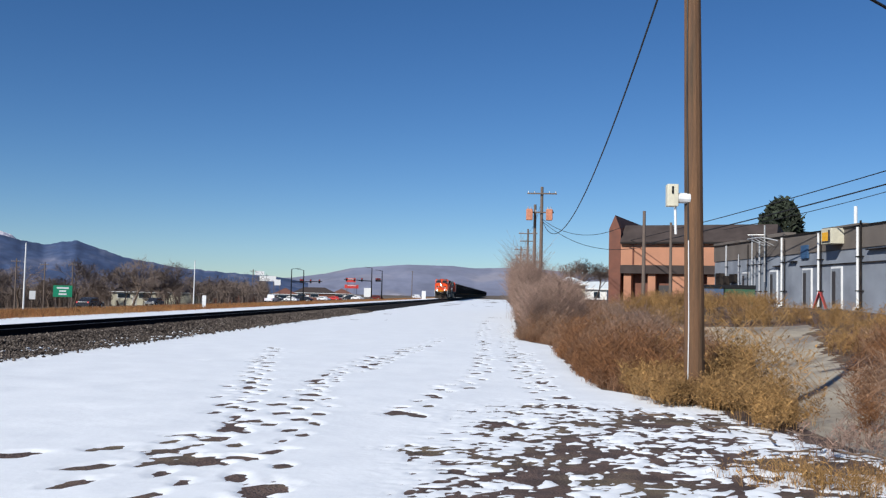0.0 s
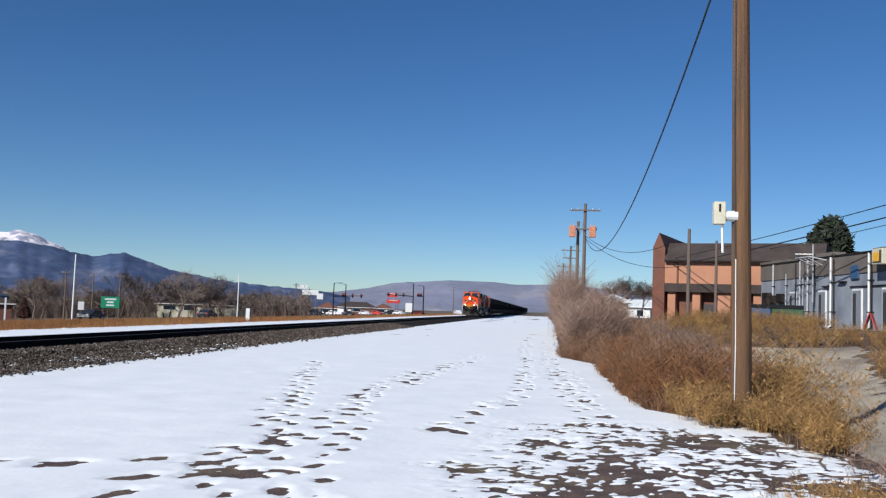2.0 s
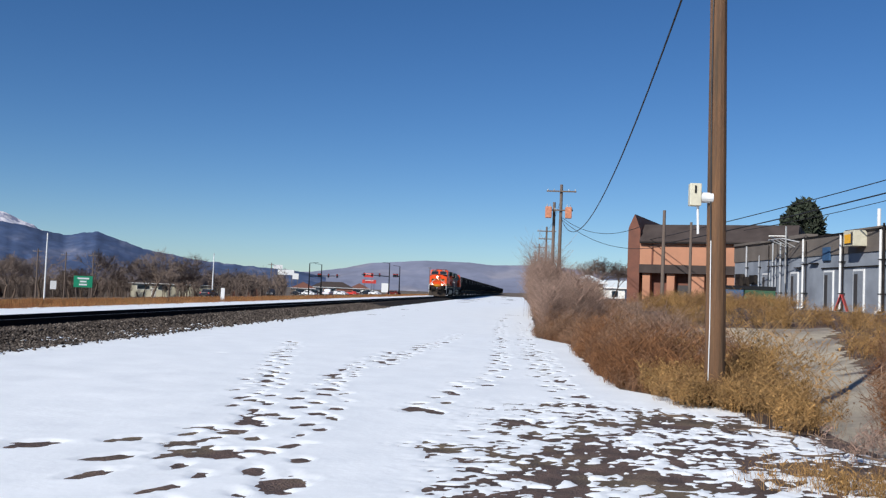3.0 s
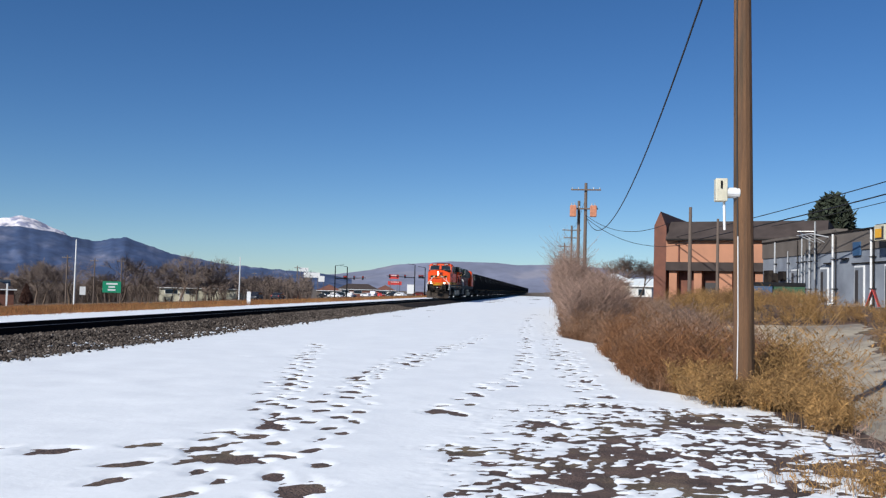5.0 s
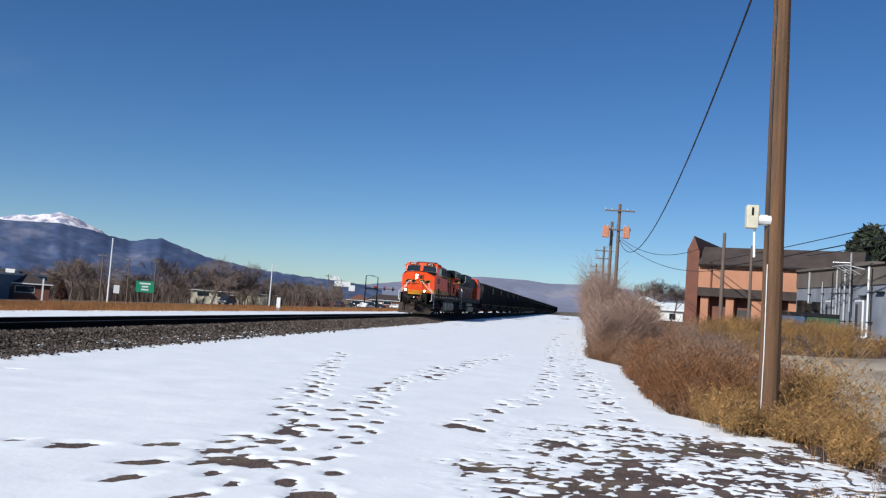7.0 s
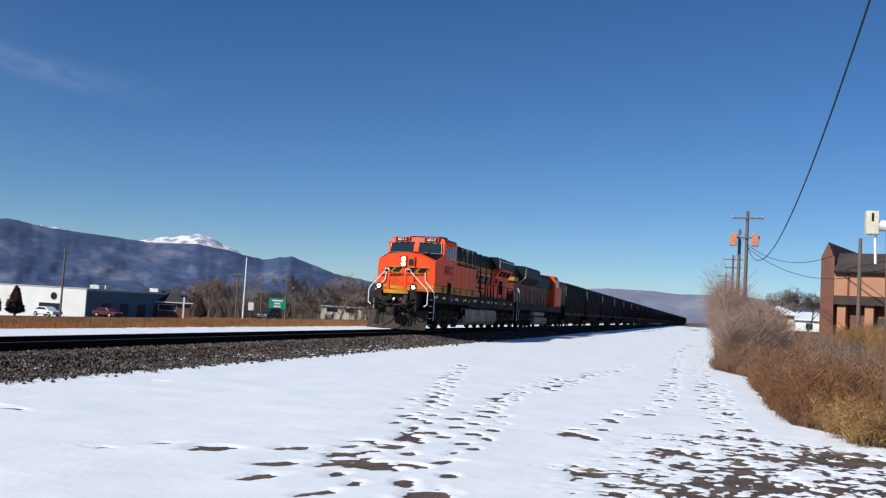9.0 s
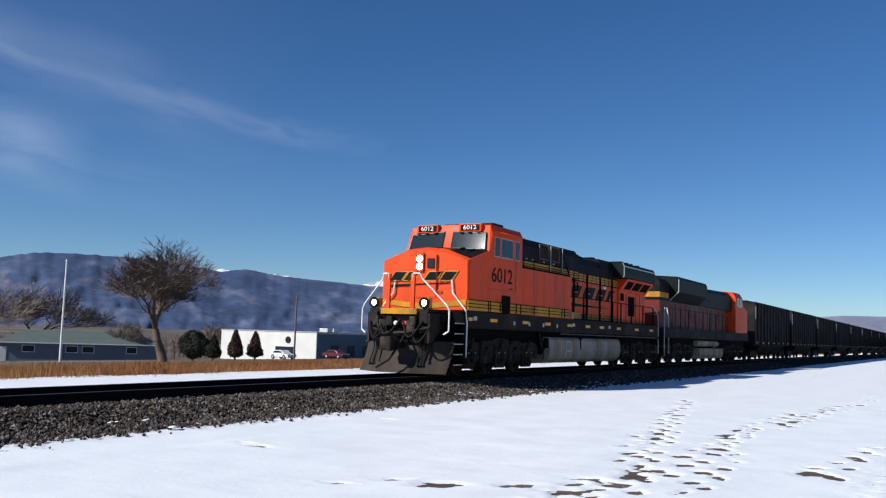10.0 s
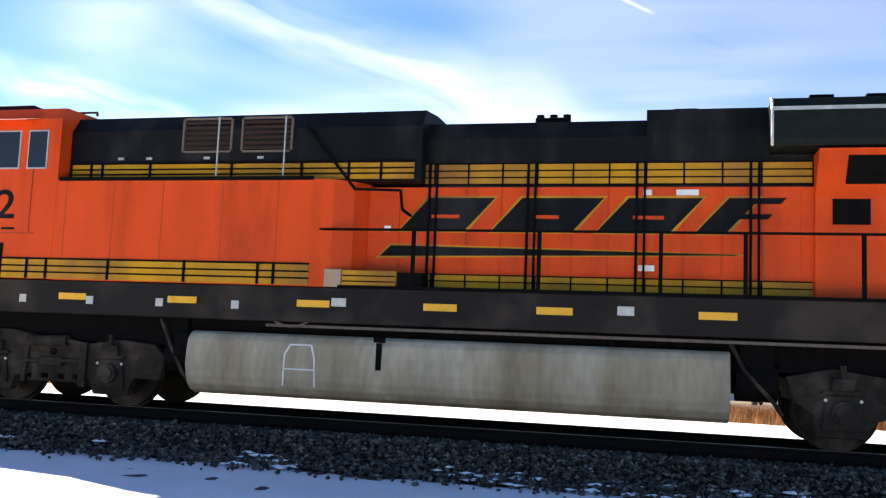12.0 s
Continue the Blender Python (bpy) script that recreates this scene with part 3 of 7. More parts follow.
def wheelset():
    b = nb()
    for s in (-1, 1):
        tube(b, (s * 0.69, 0, 0), (s * 0.82, 0, 0), 0.53, n=32)
        tube(b, (s * 0.66, 0, 0), (s * 0.69, 0, 0), 0.555, n=32)
        for k in range(6):
            a = k * math.pi / 3
            tube(b, (s * 0.82, 0.3 * math.cos(a), 0.3 * math.sin(a)), (s * 0.83, 0.3 * math.cos(a), 0.3 * math.sin(a)), 0.05, n=8)
    tube(b, (-0.8, 0, 0), (0.8, 0, 0), 0.09, n=12)
    return mesh_of("wheelset", b, M_TRUCK)


def loco_truck(parent, yc, wheels):
    """A three-axle truck: side frames with pedestals, journal caps, springs and brake gear."""
    axles = (yc - 2.08, yc, yc + 2.08)
    t = new("truck")
    t.parent = parent
    t["label"] = "six-wheel truck in dark dusty iron"
    for s in (-1, 1):
        b = nb()
        prof = [(yc - 2.75, 0.95), (yc - 2.65, 0.62), (yc - 2.4, 0.5)]
        for a in axles:
            prof += [(a - 0.36, 0.44), (a - 0.3, 0.2), (a + 0.3, 0.2), (a + 0.36, 0.44)]
            if a != axles[-1]:
                prof += [(a + 0.6, 0.5), (a + 1.48, 0.5)]
        prof += [(yc + 2.5, 0.5), (yc + 2.9, 0.45), (yc + 3.0, 0.8), (yc + 2.8, 1.0), (yc + 2.2, 1.05), (yc + 1.5, 0.93), (yc + 0.9, 1.02), (yc + 0.3, 1.15), (yc - 0.3, 1.15), (yc - 0.9, 1.0), (yc - 1.5, 0.95), (yc - 2.2, 1.08)]
        extrude_x(b, prof, s * 1.16, s * 1.3, 0.02)
        part("side_frame", b, M_TRUCK, t)
        for a in axles:
            b = nb()
            tube(b, (s * 1.28, a, 0.53), (s * 1.42, a, 0.53), 0.16, 0.145, n=20)
            tube(b, (s * 1.42, a, 0.53), (s * 1.45, a, 0.53), 0.10, n=16)
            part("journal_cap", b, M_TRUCK, t)
            b = nb()
            extrude_x(b, [(a - 0.26, 0.30), (a + 0.26, 0.30), (a + 0.2, 0.74), (a - 0.2, 0.74)], s * 1.3, s * 1.345, 0.015)
            box(b, s * 1.3 - 0.02, s * 1.3 + 0.07, a - 0.25, a + 0.25, 0.76, 0.80)
            part("pedestal", b, M_TRUCK, t)
        for a in (yc - 1.04, yc + 1.04):
            b = nb()
            box(b, s * 1.15, s * 1.3, a - 0.45, a + 0.45, 0.36, 0.40)
            part("spring_plank", b, M_TRUCK, t)
            for d in (-0.3, 0.0, 0.3):
                b = nb()
                tube(b, (s * 1.24, a + d, 0.39), (s * 1.24, a + d, 0.62), 0.095, n=12)
                part("coil_spring", b, M_TRUCK, t)
            b = nb()
            tube(b, (s * 1.32, a - 0.45, 0.98), (s * 1.32, a + 0.25, 1.0), 0.085, n=12)
            tube(b, (s * 1.32, a + 0.25, 1.0), (s * 1.32, a + 0.6, 0.95), 0.03, n=8)
            box(b, s * 1.3, s * 1.36, a + 0.5, a + 0.62, 0.3, 0.98)
            part("brake_cylinder", b, M_TRUCK, t)
            # raised black disc, its colour giving the dark inside of a hole
            b = nb()
            tube(b, (s * 1.3, a, 0.82), (s * 1.33, a, 0.82), 0.055, n=10)
            part("pin_hole", b, M_UNDER, t)
            b = nb()
            tube(b, (s * 1.34, a - 0.55, 0.66), (s * 1.34, a + 0.5, 0.70), 0.028, n=8)
            tube(b, (s * 1.34, a - 0.5, 0.34), (s * 1.34, a - 0.42, 1.04), 0.03, n=8)
            box(b, s * 1.3, s * 1.37, a - 0.2, a + 0.2, 0.60, 0.74, 0.012)
            part("brake_rigging", b, M_SILL, t)
        for a in axles:
            for dy, dz in ((-0.21, 0.68), (0.21, 0.68), (-0.23, 0.36), (0.23, 0.36)):
                b = nb()
                tube(b, (s * 1.34, a + dy, dz), (s * 1.365, a + dy, dz), 0.022, n=6)
                part("bolt", b, M_SILVER if dz > 0.5 else M_TRUCK, t)
            b = nb()
            box(b, s * 1.3, s * 1.4, a - 0.14, a + 0.14, 0.80, 0.96, 0.02)
            tube(b, (s * 1.36, a, 0.96), (s * 1.36, a, 1.12), 0.035, n=8)
            part("damper", b, M_TRUCK, t)
    b = nb()
    box(b, -1.15, 1.15, yc - 2.6, yc + 2.8, 0.62, 0.9)
    part("truck_bolster", b, M_UNDER, t)
    out = []
    for a in axles:
        w = new("wheelset", wheels)
        w.parent = t
        w.matrix_local = pose(0, a, 0.53)
        out.append((w, a))
    return out


def locomotive():
    """The leading engine: orange wide nose and cab, black roof line, yellow bands, grey fuel tank."""
    L = empty("locomotive", "orange and black diesel locomotive with yellow bands", "locomotive", "engines of the train")
    HW = 1.52
    # nose
    b = nb()
    loft(b, [sym(-0.06, [(0.0, 1.95), (1.46, 1.95), (HW - 0.02, 2.4), (HW - 0.04, 3.42), (0.62, 3.70), (0.0, 3.80)]),
             sym(0.06, [(0.0, 1.95), (HW, 1.95), (HW, 2.4), (HW, 3.48), (0.66, 3.80), (0.0, 3.86)]),
             sym(1.28, [(0.0, 1.95), (HW, 1.95), (HW, 2.4), (HW, 3.83), (0.66, 3.93), (0.0, 3.96)])])
    nose = part("nose", b, M_ORANGE, L)
    b = nb()      # dark anti-glare top
    for s in (-1, 1):
        q = [(0.0, 0.12, 3.872), (s * 0.66, 0.12, 3.797), (s * 1.48, 0.12, 3.512), (s * 1.48, 1.27, 3.85), (s * 0.66, 1.27, 3.935), (0.0, 1.27, 3.974)]
        vs = [b.verts.new(c) for c in q]
        b.faces.new((vs[0], vs[1], vs[4], vs[5]))
        b.faces.new((vs[1], vs[2], vs[3], vs[4]))
    part("anti_glare_panel", b, M_BLACK, nose, "matt black panel")
    # front door, window, lamps
    b = nb()
    box(b, -0.28, 0.42, -0.085, -0.055, 2.3, 3.62, 0.012)
    part("nose_door", b, M_ORANGE, nose)
    b = nb()
    box(b, 0.12, 0.36, -0.1, -0.08, 3.2, 3.5, 0.03)
    part("nose_window", b, M_GLASS, nose)
    b = nb()
    box(b, -0.30, -0.02, -0.10, -0.06, 3.12, 3.64, 0.01)
    for x0, x1, z0, z1 in ((-0.32, -0.29, 3.10, 3.66), (-0.03, 0.0, 3.10, 3.66), (-0.32, 0.0, 3.10, 3.13), (-0.32, 0.0, 3.63, 3.66)):
        box(b, x0, x1, -0.15, -0.06, z0, z1)
    part("headlight_box", b, M_ORANGE, nose)
    for z in (3.26, 3.5):
        b = nb()
        tube(b, (-0.16, -0.12, z), (-0.16, -0.095, z), 0.105, n=20)
        part("headlight", b, M_LAMP, nose, "glowing round headlight")
    for k, (x, w) in enumerate(((-1.22, 0.40), (-0.72, 0.36), (0.0, 0.42), (0.56, 0.40))):
        slanted_mark(nose, -0.09, x, 2.84, w, 0.25, 0.2, front=True)
    b = nb()
    extrude_y(b, [(-1.3, 2.62), (0.9, 2.74), (0.9, 2.77), (-1.3, 2.70)], -0.088, -0.05)
    part("logo_stripe", b, M_BLACK, nose)
    b = nb()
    for s in (-1, 1):
        vs = [b.verts.new(c) for c in ((0, -0.092, 1.96), (s * 1.47, -0.082, 2.10), (s * 1.47, -0.082, 2.26), (0, -0.092, 2.12))]
        b.faces.new(vs)
    bmesh.ops.remove_doubles(b, verts=b.verts[:], dist=0.001)
    part("yellow_chevron", b, M_YELLOW, nose)
    for side, x in ((1, 1.3), (-1, -1.3)):
        for z in (2.5, 2.8, 3.1) if side > 0 else ():
            b = nb()
            pipe(b, [(0.45, -0.06, z), (0.45, -0.14, z), (0.62, -0.14, z), (0.62, -0.06, z)], 0.014)
            part("grab_iron", b, M_ORANGE, nose)
    b = nb()
    pipe(b, [(0.46, -0.1, 2.4), (0.46, -0.1, 3.6)], 0.02)
    part("door_hinge", b, M_REDPAINT, nose)
    # cab
    b = nb()
    ring = lambda y, top, w: sym(y, [(0.0, 1.95), (HW, 1.95), (HW, 3.0), (HW, top - 0.22), (w, top - 0.03), (0.55, top), (0.0, top + 0.02)])
    loft(b, [sym(1.26, [(0.0, 1.95), (HW, 1.95), (HW, 3.0), (HW, 3.79), (1.4, 3.81), (0.55, 3.93), (0.0, 3.95)]),
             sym(1.50, [(0.0, 1.95), (HW, 1.95), (HW, 3.0), (HW, 4.42), (1.42, 4.66), (0.55, 4.70), (0.0, 4.72)]),
             ring(1.62, 4.73, 1.42), ring(3.72, 4.73, 1.42)])
    cab = part("cab", b, M_ORANGE, L)
    for s in (-1, 1):
        # windscreen: frame, pane, wiper
        def on_screen(x, f, off):
            y, z = 1.28 + 0.22 * f, 3.86 + 0.76 * f
            return (s * x, y - off, z + off * 0.25)
        def wind(x0, x1, f0, f1, off):
            bb = nb()
            tops = [on_screen(x0, f0 + 0.05, off), on_screen(x1, f0 - 0.03, off), on_screen(x1 - 0.06, f1 - 0.10, off), on_screen(x0, f1, off)]
            outer = [bb.verts.new(c) for c in tops]
            inner = [bb.verts.new((c[0], c[1] + 0.1, c[2])) for c in tops]
            bb.faces.new(outer)
            for i in range(4):
                bb.faces.new((outer[i], inner[i], inner[(i + 1) % 4], outer[(i + 1) % 4]))
            return bb
        fr = part("windscreen_frame", wind(0.14, 1.42, 0.02, 0.84, 0.05), M_SILL, cab)
        part("windscreen", wind(0.17, 1.39, 0.05, 0.81, 0.062), M_WINDSCREEN, fr, "dark glass")
        b = nb()
        pipe(b, [on_screen(0.17, 0.10, 0.07), on_screen(1.39, 0.02, 0.07), on_screen(1.33, 0.70, 0.07), on_screen(0.17, 0.80, 0.07)], 0.012)
        part("windscreen_gasket", b, M_SILVER, fr)
        b = nb()
        pipe(b, [on_screen(0.75, 0.85, 0.04), on_screen(0.8, 0.5, 0.05), on_screen(0.55, 0.3, 0.05)], 0.012)
        box(b, s * 0.85 - 0.2, s * 0.85 + 0.2, 1.38, 1.46, 4.56, 4.60)
        part("wiper", b, M_BLACK, cab)
        # number boards
        b = nb()
        box(b, s * 0.78 - 0.40, s * 0.78 + 0.40, 1.345, 1.60, 4.46, 4.735, 0.03)
        part("board_housing", b, M_ORANGE, cab)
        b = nb()
        box(b, s * 0.78 - 0.34, s * 0.78 + 0.34, 1.33, 1.45, 4.50, 4.70, 0.02)
        nbd = part("number_board", b, M_BLACK, cab)
        for x in (0.48, 0.78, 1.08):
            b = nb()
            box(b, s * x - 0.06, s * x + 0.06, 1.30, 1.46, 4.435, 4.465, 0.01)
            part("eyebrow_lamp", b, M_SILL, cab)
        text_part("number", "6012", 0.19, M_WHITE, nbd, Matrix.Translation((s * 0.78, 1.324, 4.60)) @ FRONT, width=1.25)
        # side windows
        for y0, y1 in ((1.66, 1.99), (2.14, 2.54), (2.58, 2.97), (3.16, 3.48)):
            b = nb()
            box(b, s * HW - 0.02, s * HW + 0.014, y0 - 0.025, y1 + 0.025, 3.695, 4.325)
            wf = part("window_frame", b, M_SILVER, cab)
            b = nb()
            box(b, s * HW - 0.02, s * HW + 0.02, y0, y1, 3.72, 4.30)
            part("side_window", b, M_GLASS, wf, "dark glass")
        b = nb()
        vs = [(s * HW, 1.9, 4.52), (s * HW, 3.35, 4.52), (s * (HW + 0.28), 3.28, 4.44), (s * (HW + 0.28), 1.98, 4.44)]
        lo = [b.verts.new((x, y, z - 0.02)) for x, y, z in vs]
        hi = [b.verts.new(c) for c in vs]
        b.faces.new(lo[::-1]), b.faces.new(hi)
        for i in range(4):
            b.faces.new((lo[i], lo[(i + 1) % 4], hi[(i + 1) % 4], hi[i]))
        part("sun_visor", b, M_ORANGE, cab)
        b = nb()
        box(b, s * HW - 0.02, s * HW + 0.03, 2.23, 2.82, 1.94, 2.50)
        part("step_recess", b, M_UNDER, cab)
        b = nb()
        box(b, s * HW - 0.02, s * HW + 0.012, 1.25, 3.35, 2.66, 2.675)
        box(b, s * HW - 0.02, s * HW + 0.010, 3.25, 3.265, 2.68, 3.7)
        part("panel_seam", b, M_SEAM, cab)
    text_part("road_number", "6012", 0.66, M_BLACK, cab, Matrix.Translation((HW + 0.004, 2.23, 3.10)) @ NEAR_SIDE, width=1.16)
    b = nb()
    box(b, HW - 0.01, HW + 0.006, 2.76, 3.0, 2.72, 2.755)
    part("number_underline", b, M_BLACK, cab)
    b = nb()
    box(b, -0.6, 1.2, 2.15, 2.9, 4.68, 4.84, 0.03)
    part("roof_unit", b, M_BLACK, cab)
    b = nb()
    pipe(b, [(0.9, 3.55, 4.70), (0.9, 3.55, 4.76), (0.9, 3.9, 4.76), (0.9, 3.9, 4.70)], 0.02)
    part("roof_antenna", b, M_BLACK, cab)
    b = nb()
    pipe(b, [(1.2, 0.35, 3.62), (1.2, 0.35, 3.74), (1.2, 0.95, 3.86), (1.2, 0.95, 3.76)], 0.016)
    tube(b, (0.9, 0.45, 3.78), (0.9, 0.75, 3.86), 0.06)
    part("nose_top_rail", b, M_BLACK, nose)

    # frame / side sill
    b = nb()
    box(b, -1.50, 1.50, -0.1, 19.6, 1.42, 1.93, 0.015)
    sill = part("side_sill", b, M_SILL, L, "grey steel frame, its colour darkened for shade")
    for s in (-1, 1):
        for y0, w in ((0.06, 0.24), (1.5, 0.48), (3.91, 0.48), (5.8, 0.48), (7.89, 0.5), (9.79, 0.48), (11.38, 0.49), (13.5, 0.48), (16.0, 0.5), (18.2, 0.5)):
            b = nb()
            box(b, s * 1.5 - 0.01, s * 1.5 + 0.012, y0, y0 + w, 1.64, 1.74)
            part("reflector", b, M_REFLECT, sill, "yellow reflector strip")
        for y0 in (0.38, 3.2, 4.4, 5.6, 6.85, 8.42, 12.46):
            b = nb()
            box(b, s * 1.5 - 0.01, s * 1.5 + 0.01, y0, y0 + (0.22 if y0 in (0.38, 8.42, 12.46) else 0.12), 1.58 if y0 not in (0.38, 8.42, 12.46) else 1.66, 1.70 if y0 not in (0.38, 8.42, 12.46) else 1.78)
            part("sill_plate", b, M_SILVER, sill)
        b = nb()
        box(b, s * 1.42, s * 1.46, 7.4, 19.2, 1.34, 1.38)
        pipe(b, sag((s * 1.47, 7.5, 1.45), (s * 1.47, 8.1, 1.45), 0.1, 6), 0.018)
        part("sill_pipe", b, M_GREYWOOD, sill)
        b = nb()
        box(b, s * 1.5 - 0.02, s * 1.5 + 0.008, 2.25, 2.55, 1.48, 1.9)
        part("jacking_pad", b, M_TRUCK, sill)
    # wide low cabinet behind the cab
    b = nb()
    extrude_y(b, [(-HW, 1.94), (HW, 1.94), (HW, 3.52), (1.25, 3.52), (1.25, 3.53), (-1.25, 3.53), (-1.25, 3.52), (-HW, 3.52)], 3.724, 8.05)
    low = part("equipment_cabinet", b, M_ORANGE, L)
    b = nb()
    vs = []
    for y, w in ((8.05, HW), (8.35, HW - 0.06), (8.6, 1.25), (8.75, 0.96)):
        vs.append([(w, y, 1.94), (w, y, 3.52), (-w, y, 3.52), (-w, y, 1.94)])
    loft(b, vs)
    part("cabinet_end", b, M_ORANGE, low)
    for s in (-1, 1):
        for y in (3.9, 4.75, 5.6, 6.6, 7.5):
            b = nb()
            box(b, s * HW - 0.01, s * HW + 0.003, y, y + 0.012, 2.28, 3.5)
            part("cabinet_seam", b, M_SEAM, low)
        b = nb()
        box(b, s * HW - 0.01, s * HW + 0.008, 3.76, 8.05, 3.50, 3.56)
        part("cabinet_ledge", b, M_UNDER, low)
    # yellow bands with dark pinstripes and posts
    def band(x, y0, y1, z0, z1, posts, name="yellow_band"):
        for s in (-1, 1):
            b = nb()
            box(b, s * x - 0.015, s * x + 0.010, y0, y1, z0, z1)
            yb = part(name, b, M_YELLOW, L)
            b = nb()
            for k in (1, 2):
                z = z0 + (z1 - z0) * k / 3
                box(b, s * x - 0.01, s * x + 0.018, y0, y1, z - 0.012, z + 0.012)
            box(b, s * x - 0.01, s * x + 0.024, y0, y1, z1, z1 + 0.028)
            part("band_stripe", b, M_UNDER, yb, "dark stripes")
            for y in posts:
                b = nb()
                box(b, s * x - 0.03, s * x + 0.03, y - 0.018, y + 0.018, z0, z1 + 0.03)
                part("band_post", b, M_UNDER, yb)
    band(HW, -0.04, 2.22, 1.955, 2.25, (1.28, 1.42, 2.1))
    band(HW, 2.83, 8.05, 1.955, 2.25, (3.3, 3.65, 4.75, 6.05, 7.25, 7.5))
    band(1.27, 3.80, 9.5, 3.56, 3.80, (4.15, 4.35, 5.2, 6.6, 7.75, 8.5, 9.0))
    # black upper hood behind the cab
    b = nb()
    loft(b, [sym(3.722, [(0.0, 3.53), (1.25, 3.53), (1.25, 4.35), (1.08, 4.60), (0.4, 4.66), (0.0, 4.67)]),
             sym(9.60, [(0.0, 3.53), (1.25, 3.53), (1.25, 4.35), (1.08, 4.62), (0.4, 4.70), (0.0, 4.71)])])
    hood = part("upper_hood", b, M_BLACK, L)
    for s in (-1, 1):
        for y0 in (5.72, 6.72):
            b = nb()
            for z in (3.98, 4.50):
                box(b, s * 1.25 - 0.01, s * 1.25 + 0.03, y0, y0 + 0.85, z, z + 0.03)
            for y in (y0, y0 + 0.82):
                box(b, s * 1.25 - 0.01, s * 1.25 + 0.03, y, y + 0.03, 3.98, 4.53)
            gf = part("louvre_frame", b, M_GREYWOOD, hood)
            b = nb()
            for k in range(6):
                z = 4.03 + k * 0.08
                box(b, s * 1.25 - 0.01, s * 1.25 + 0.018, y0 + 0.03, y0 + 0.82, z, z + 0.045)
            part("louvre", b, M_LOUVRE, gf)
        for y in (6.4, 7.5):
            b = nb()
            box(b, s * 1.40, s * 1.42, y, y + 0.02, 3.5, 4.5)
            part("hood_rail", b, M_SILVER, hood)
        for y in (4.6, 5.1, 6.1, 7.0):
            b = nb()
            box(b, s * 1.25, s * 1.262, y, y + 0.1, 3.88, 3.92)
            part("hood_latch", b, M_SILVER, hood)
        b = nb()
        pipe(b, [(s * 1.24, 7.78, 4.36), (s * 1.31, 7.9, 4.26), (s * 1.31, 8.62, 3.40), (s * 1.31, 9.32, 3.38), (s * 1.31, 9.36, 3.1), (s * 1.0, 9.4, 3.05)], 0.022)
        part("drain_pipe", b, M_UNDER, hood)
    # narrow engine hood
    NW = 0.98
    b = nb()
    loft(b, [sym(8.7, [(0.0, 1.94), (NW, 1.94), (NW, 3.48), (0.0, 3.48)]), sym(18.9, [(0.0, 1.94), (NW, 1.94), (NW, 3.48), (0.0, 3.48)])])
    eh = part("engine_hood", b, M_ORANGE, L)
    b = nb()
    loft(b, [sym(9.602, [(0.0, 3.485), (NW, 3.485), (NW, 4.2), (0.86, 4.46), (0.0, 4.52)]), sym(12.78, [(0.0, 3.485), (NW, 3.485), (NW, 4.2), (0.86, 4.46), (0.0, 4.52)])])
    top = part("engine_roof", b, M_BLACK, L)
    b = nb()
    loft(b, [sym(12.782, [(0.0, 3.485), (NW, 3.485), (NW, 4.25), (0.9, 4.60), (0.0, 4.64)]), sym(14.42, [(0.0, 3.485), (NW, 3.485), (NW, 4.25), (0.9, 4.60), (0.0, 4.64)])])
    part("blower_hood", b, M_BLACK, L)
    b = nb()
    box(b, -0.3, 0.6, 11.15, 11.65, 4.5, 4.6, 0.02)
    for y in (11.2, 11.4, 11.6):
        tube(b, (0.4, y, 4.58), (0.4, y, 4.68), 0.06)
    part("exhaust_outlet", b, M_UNDER, top)
    b = nb()
    box(b, -0.2, 0.5, 13.15, 13.5, 4.62, 4.72, 0.02)
    part("roof_hatch", b, M_UNDER, top)
    for s in (-1, 1):
        x = s * NW
        for k in range(12):
            y = 8.74 + k * 0.508
            b = nb()
            box(b, x - 0.005, x + s * 0.012, y, y + 0.482, 2.24, 3.48, 0.004)
            part("hood_door", b, M_ORANGE, eh)
        for z0, z1 in ((1.90, 2.19), (3.52, 3.82)):
            b = nb()
            box(b, x - 0.01, x + s * 0.014, 8.8, 14.96, z0, z1)
            yb = part("yellow_band", b, M_YELLOW, eh)
            b = nb()
            for z in (z0 + 0.09, z0 + 0.19, z1 - 0.005, z0 - 0.01):
                box(b, x - 0.01, x + s * 0.022, 8.8, 14.96, z, z + 0.018)
            for k in range(12):
                y = 8.73 + k * 0.508
                box(b, x - 0.01, x + s * 0.024, y - 0.012, y + 0.012, z0, z1)
            part("band_stripe", b, M_UNDER, yb, "dark stripes")
        for y in (9.66, 11.12, 12.65, 14.16):
            for y0, y1 in ((y, y + 0.035), (y + 0.11, y + 0.14)):
                b = nb()
                box(b, x, x + s * 0.05, y0, y1, 1.92, 3.83)
                part("hood_post", b, M_UNDER, eh)
        b = nb()
        for y, z, w in ((12.75, 3.36, 0.12), (13.2, 3.36, 0.3), (12.7, 2.30, 0.22), (9.0, 2.82, 0.1)):
            box(b, x, x + s * 0.02, y, y + w, z, z + 0.08)
        part("warning_label", b, M_WHITE, eh)
    for y0, w in ((9.24, 0.98), (10.62, 1.16), (12.12, 1.0), (13.46, 0.40)):
        slanted_mark(eh, NW + 0.014, y0, 2.84, w, 0.48, 0.44)
    for y0, w in ((9.72, 0.42), (11.25, 0.34), (12.62, 0.42)):
        b = nb()
        box(b, NW + 0.02, NW + 0.03, y0, y0 + w, 3.02, 3.07)
        part("logo_gap", b, M_ORANGE, eh)
    b = nb()
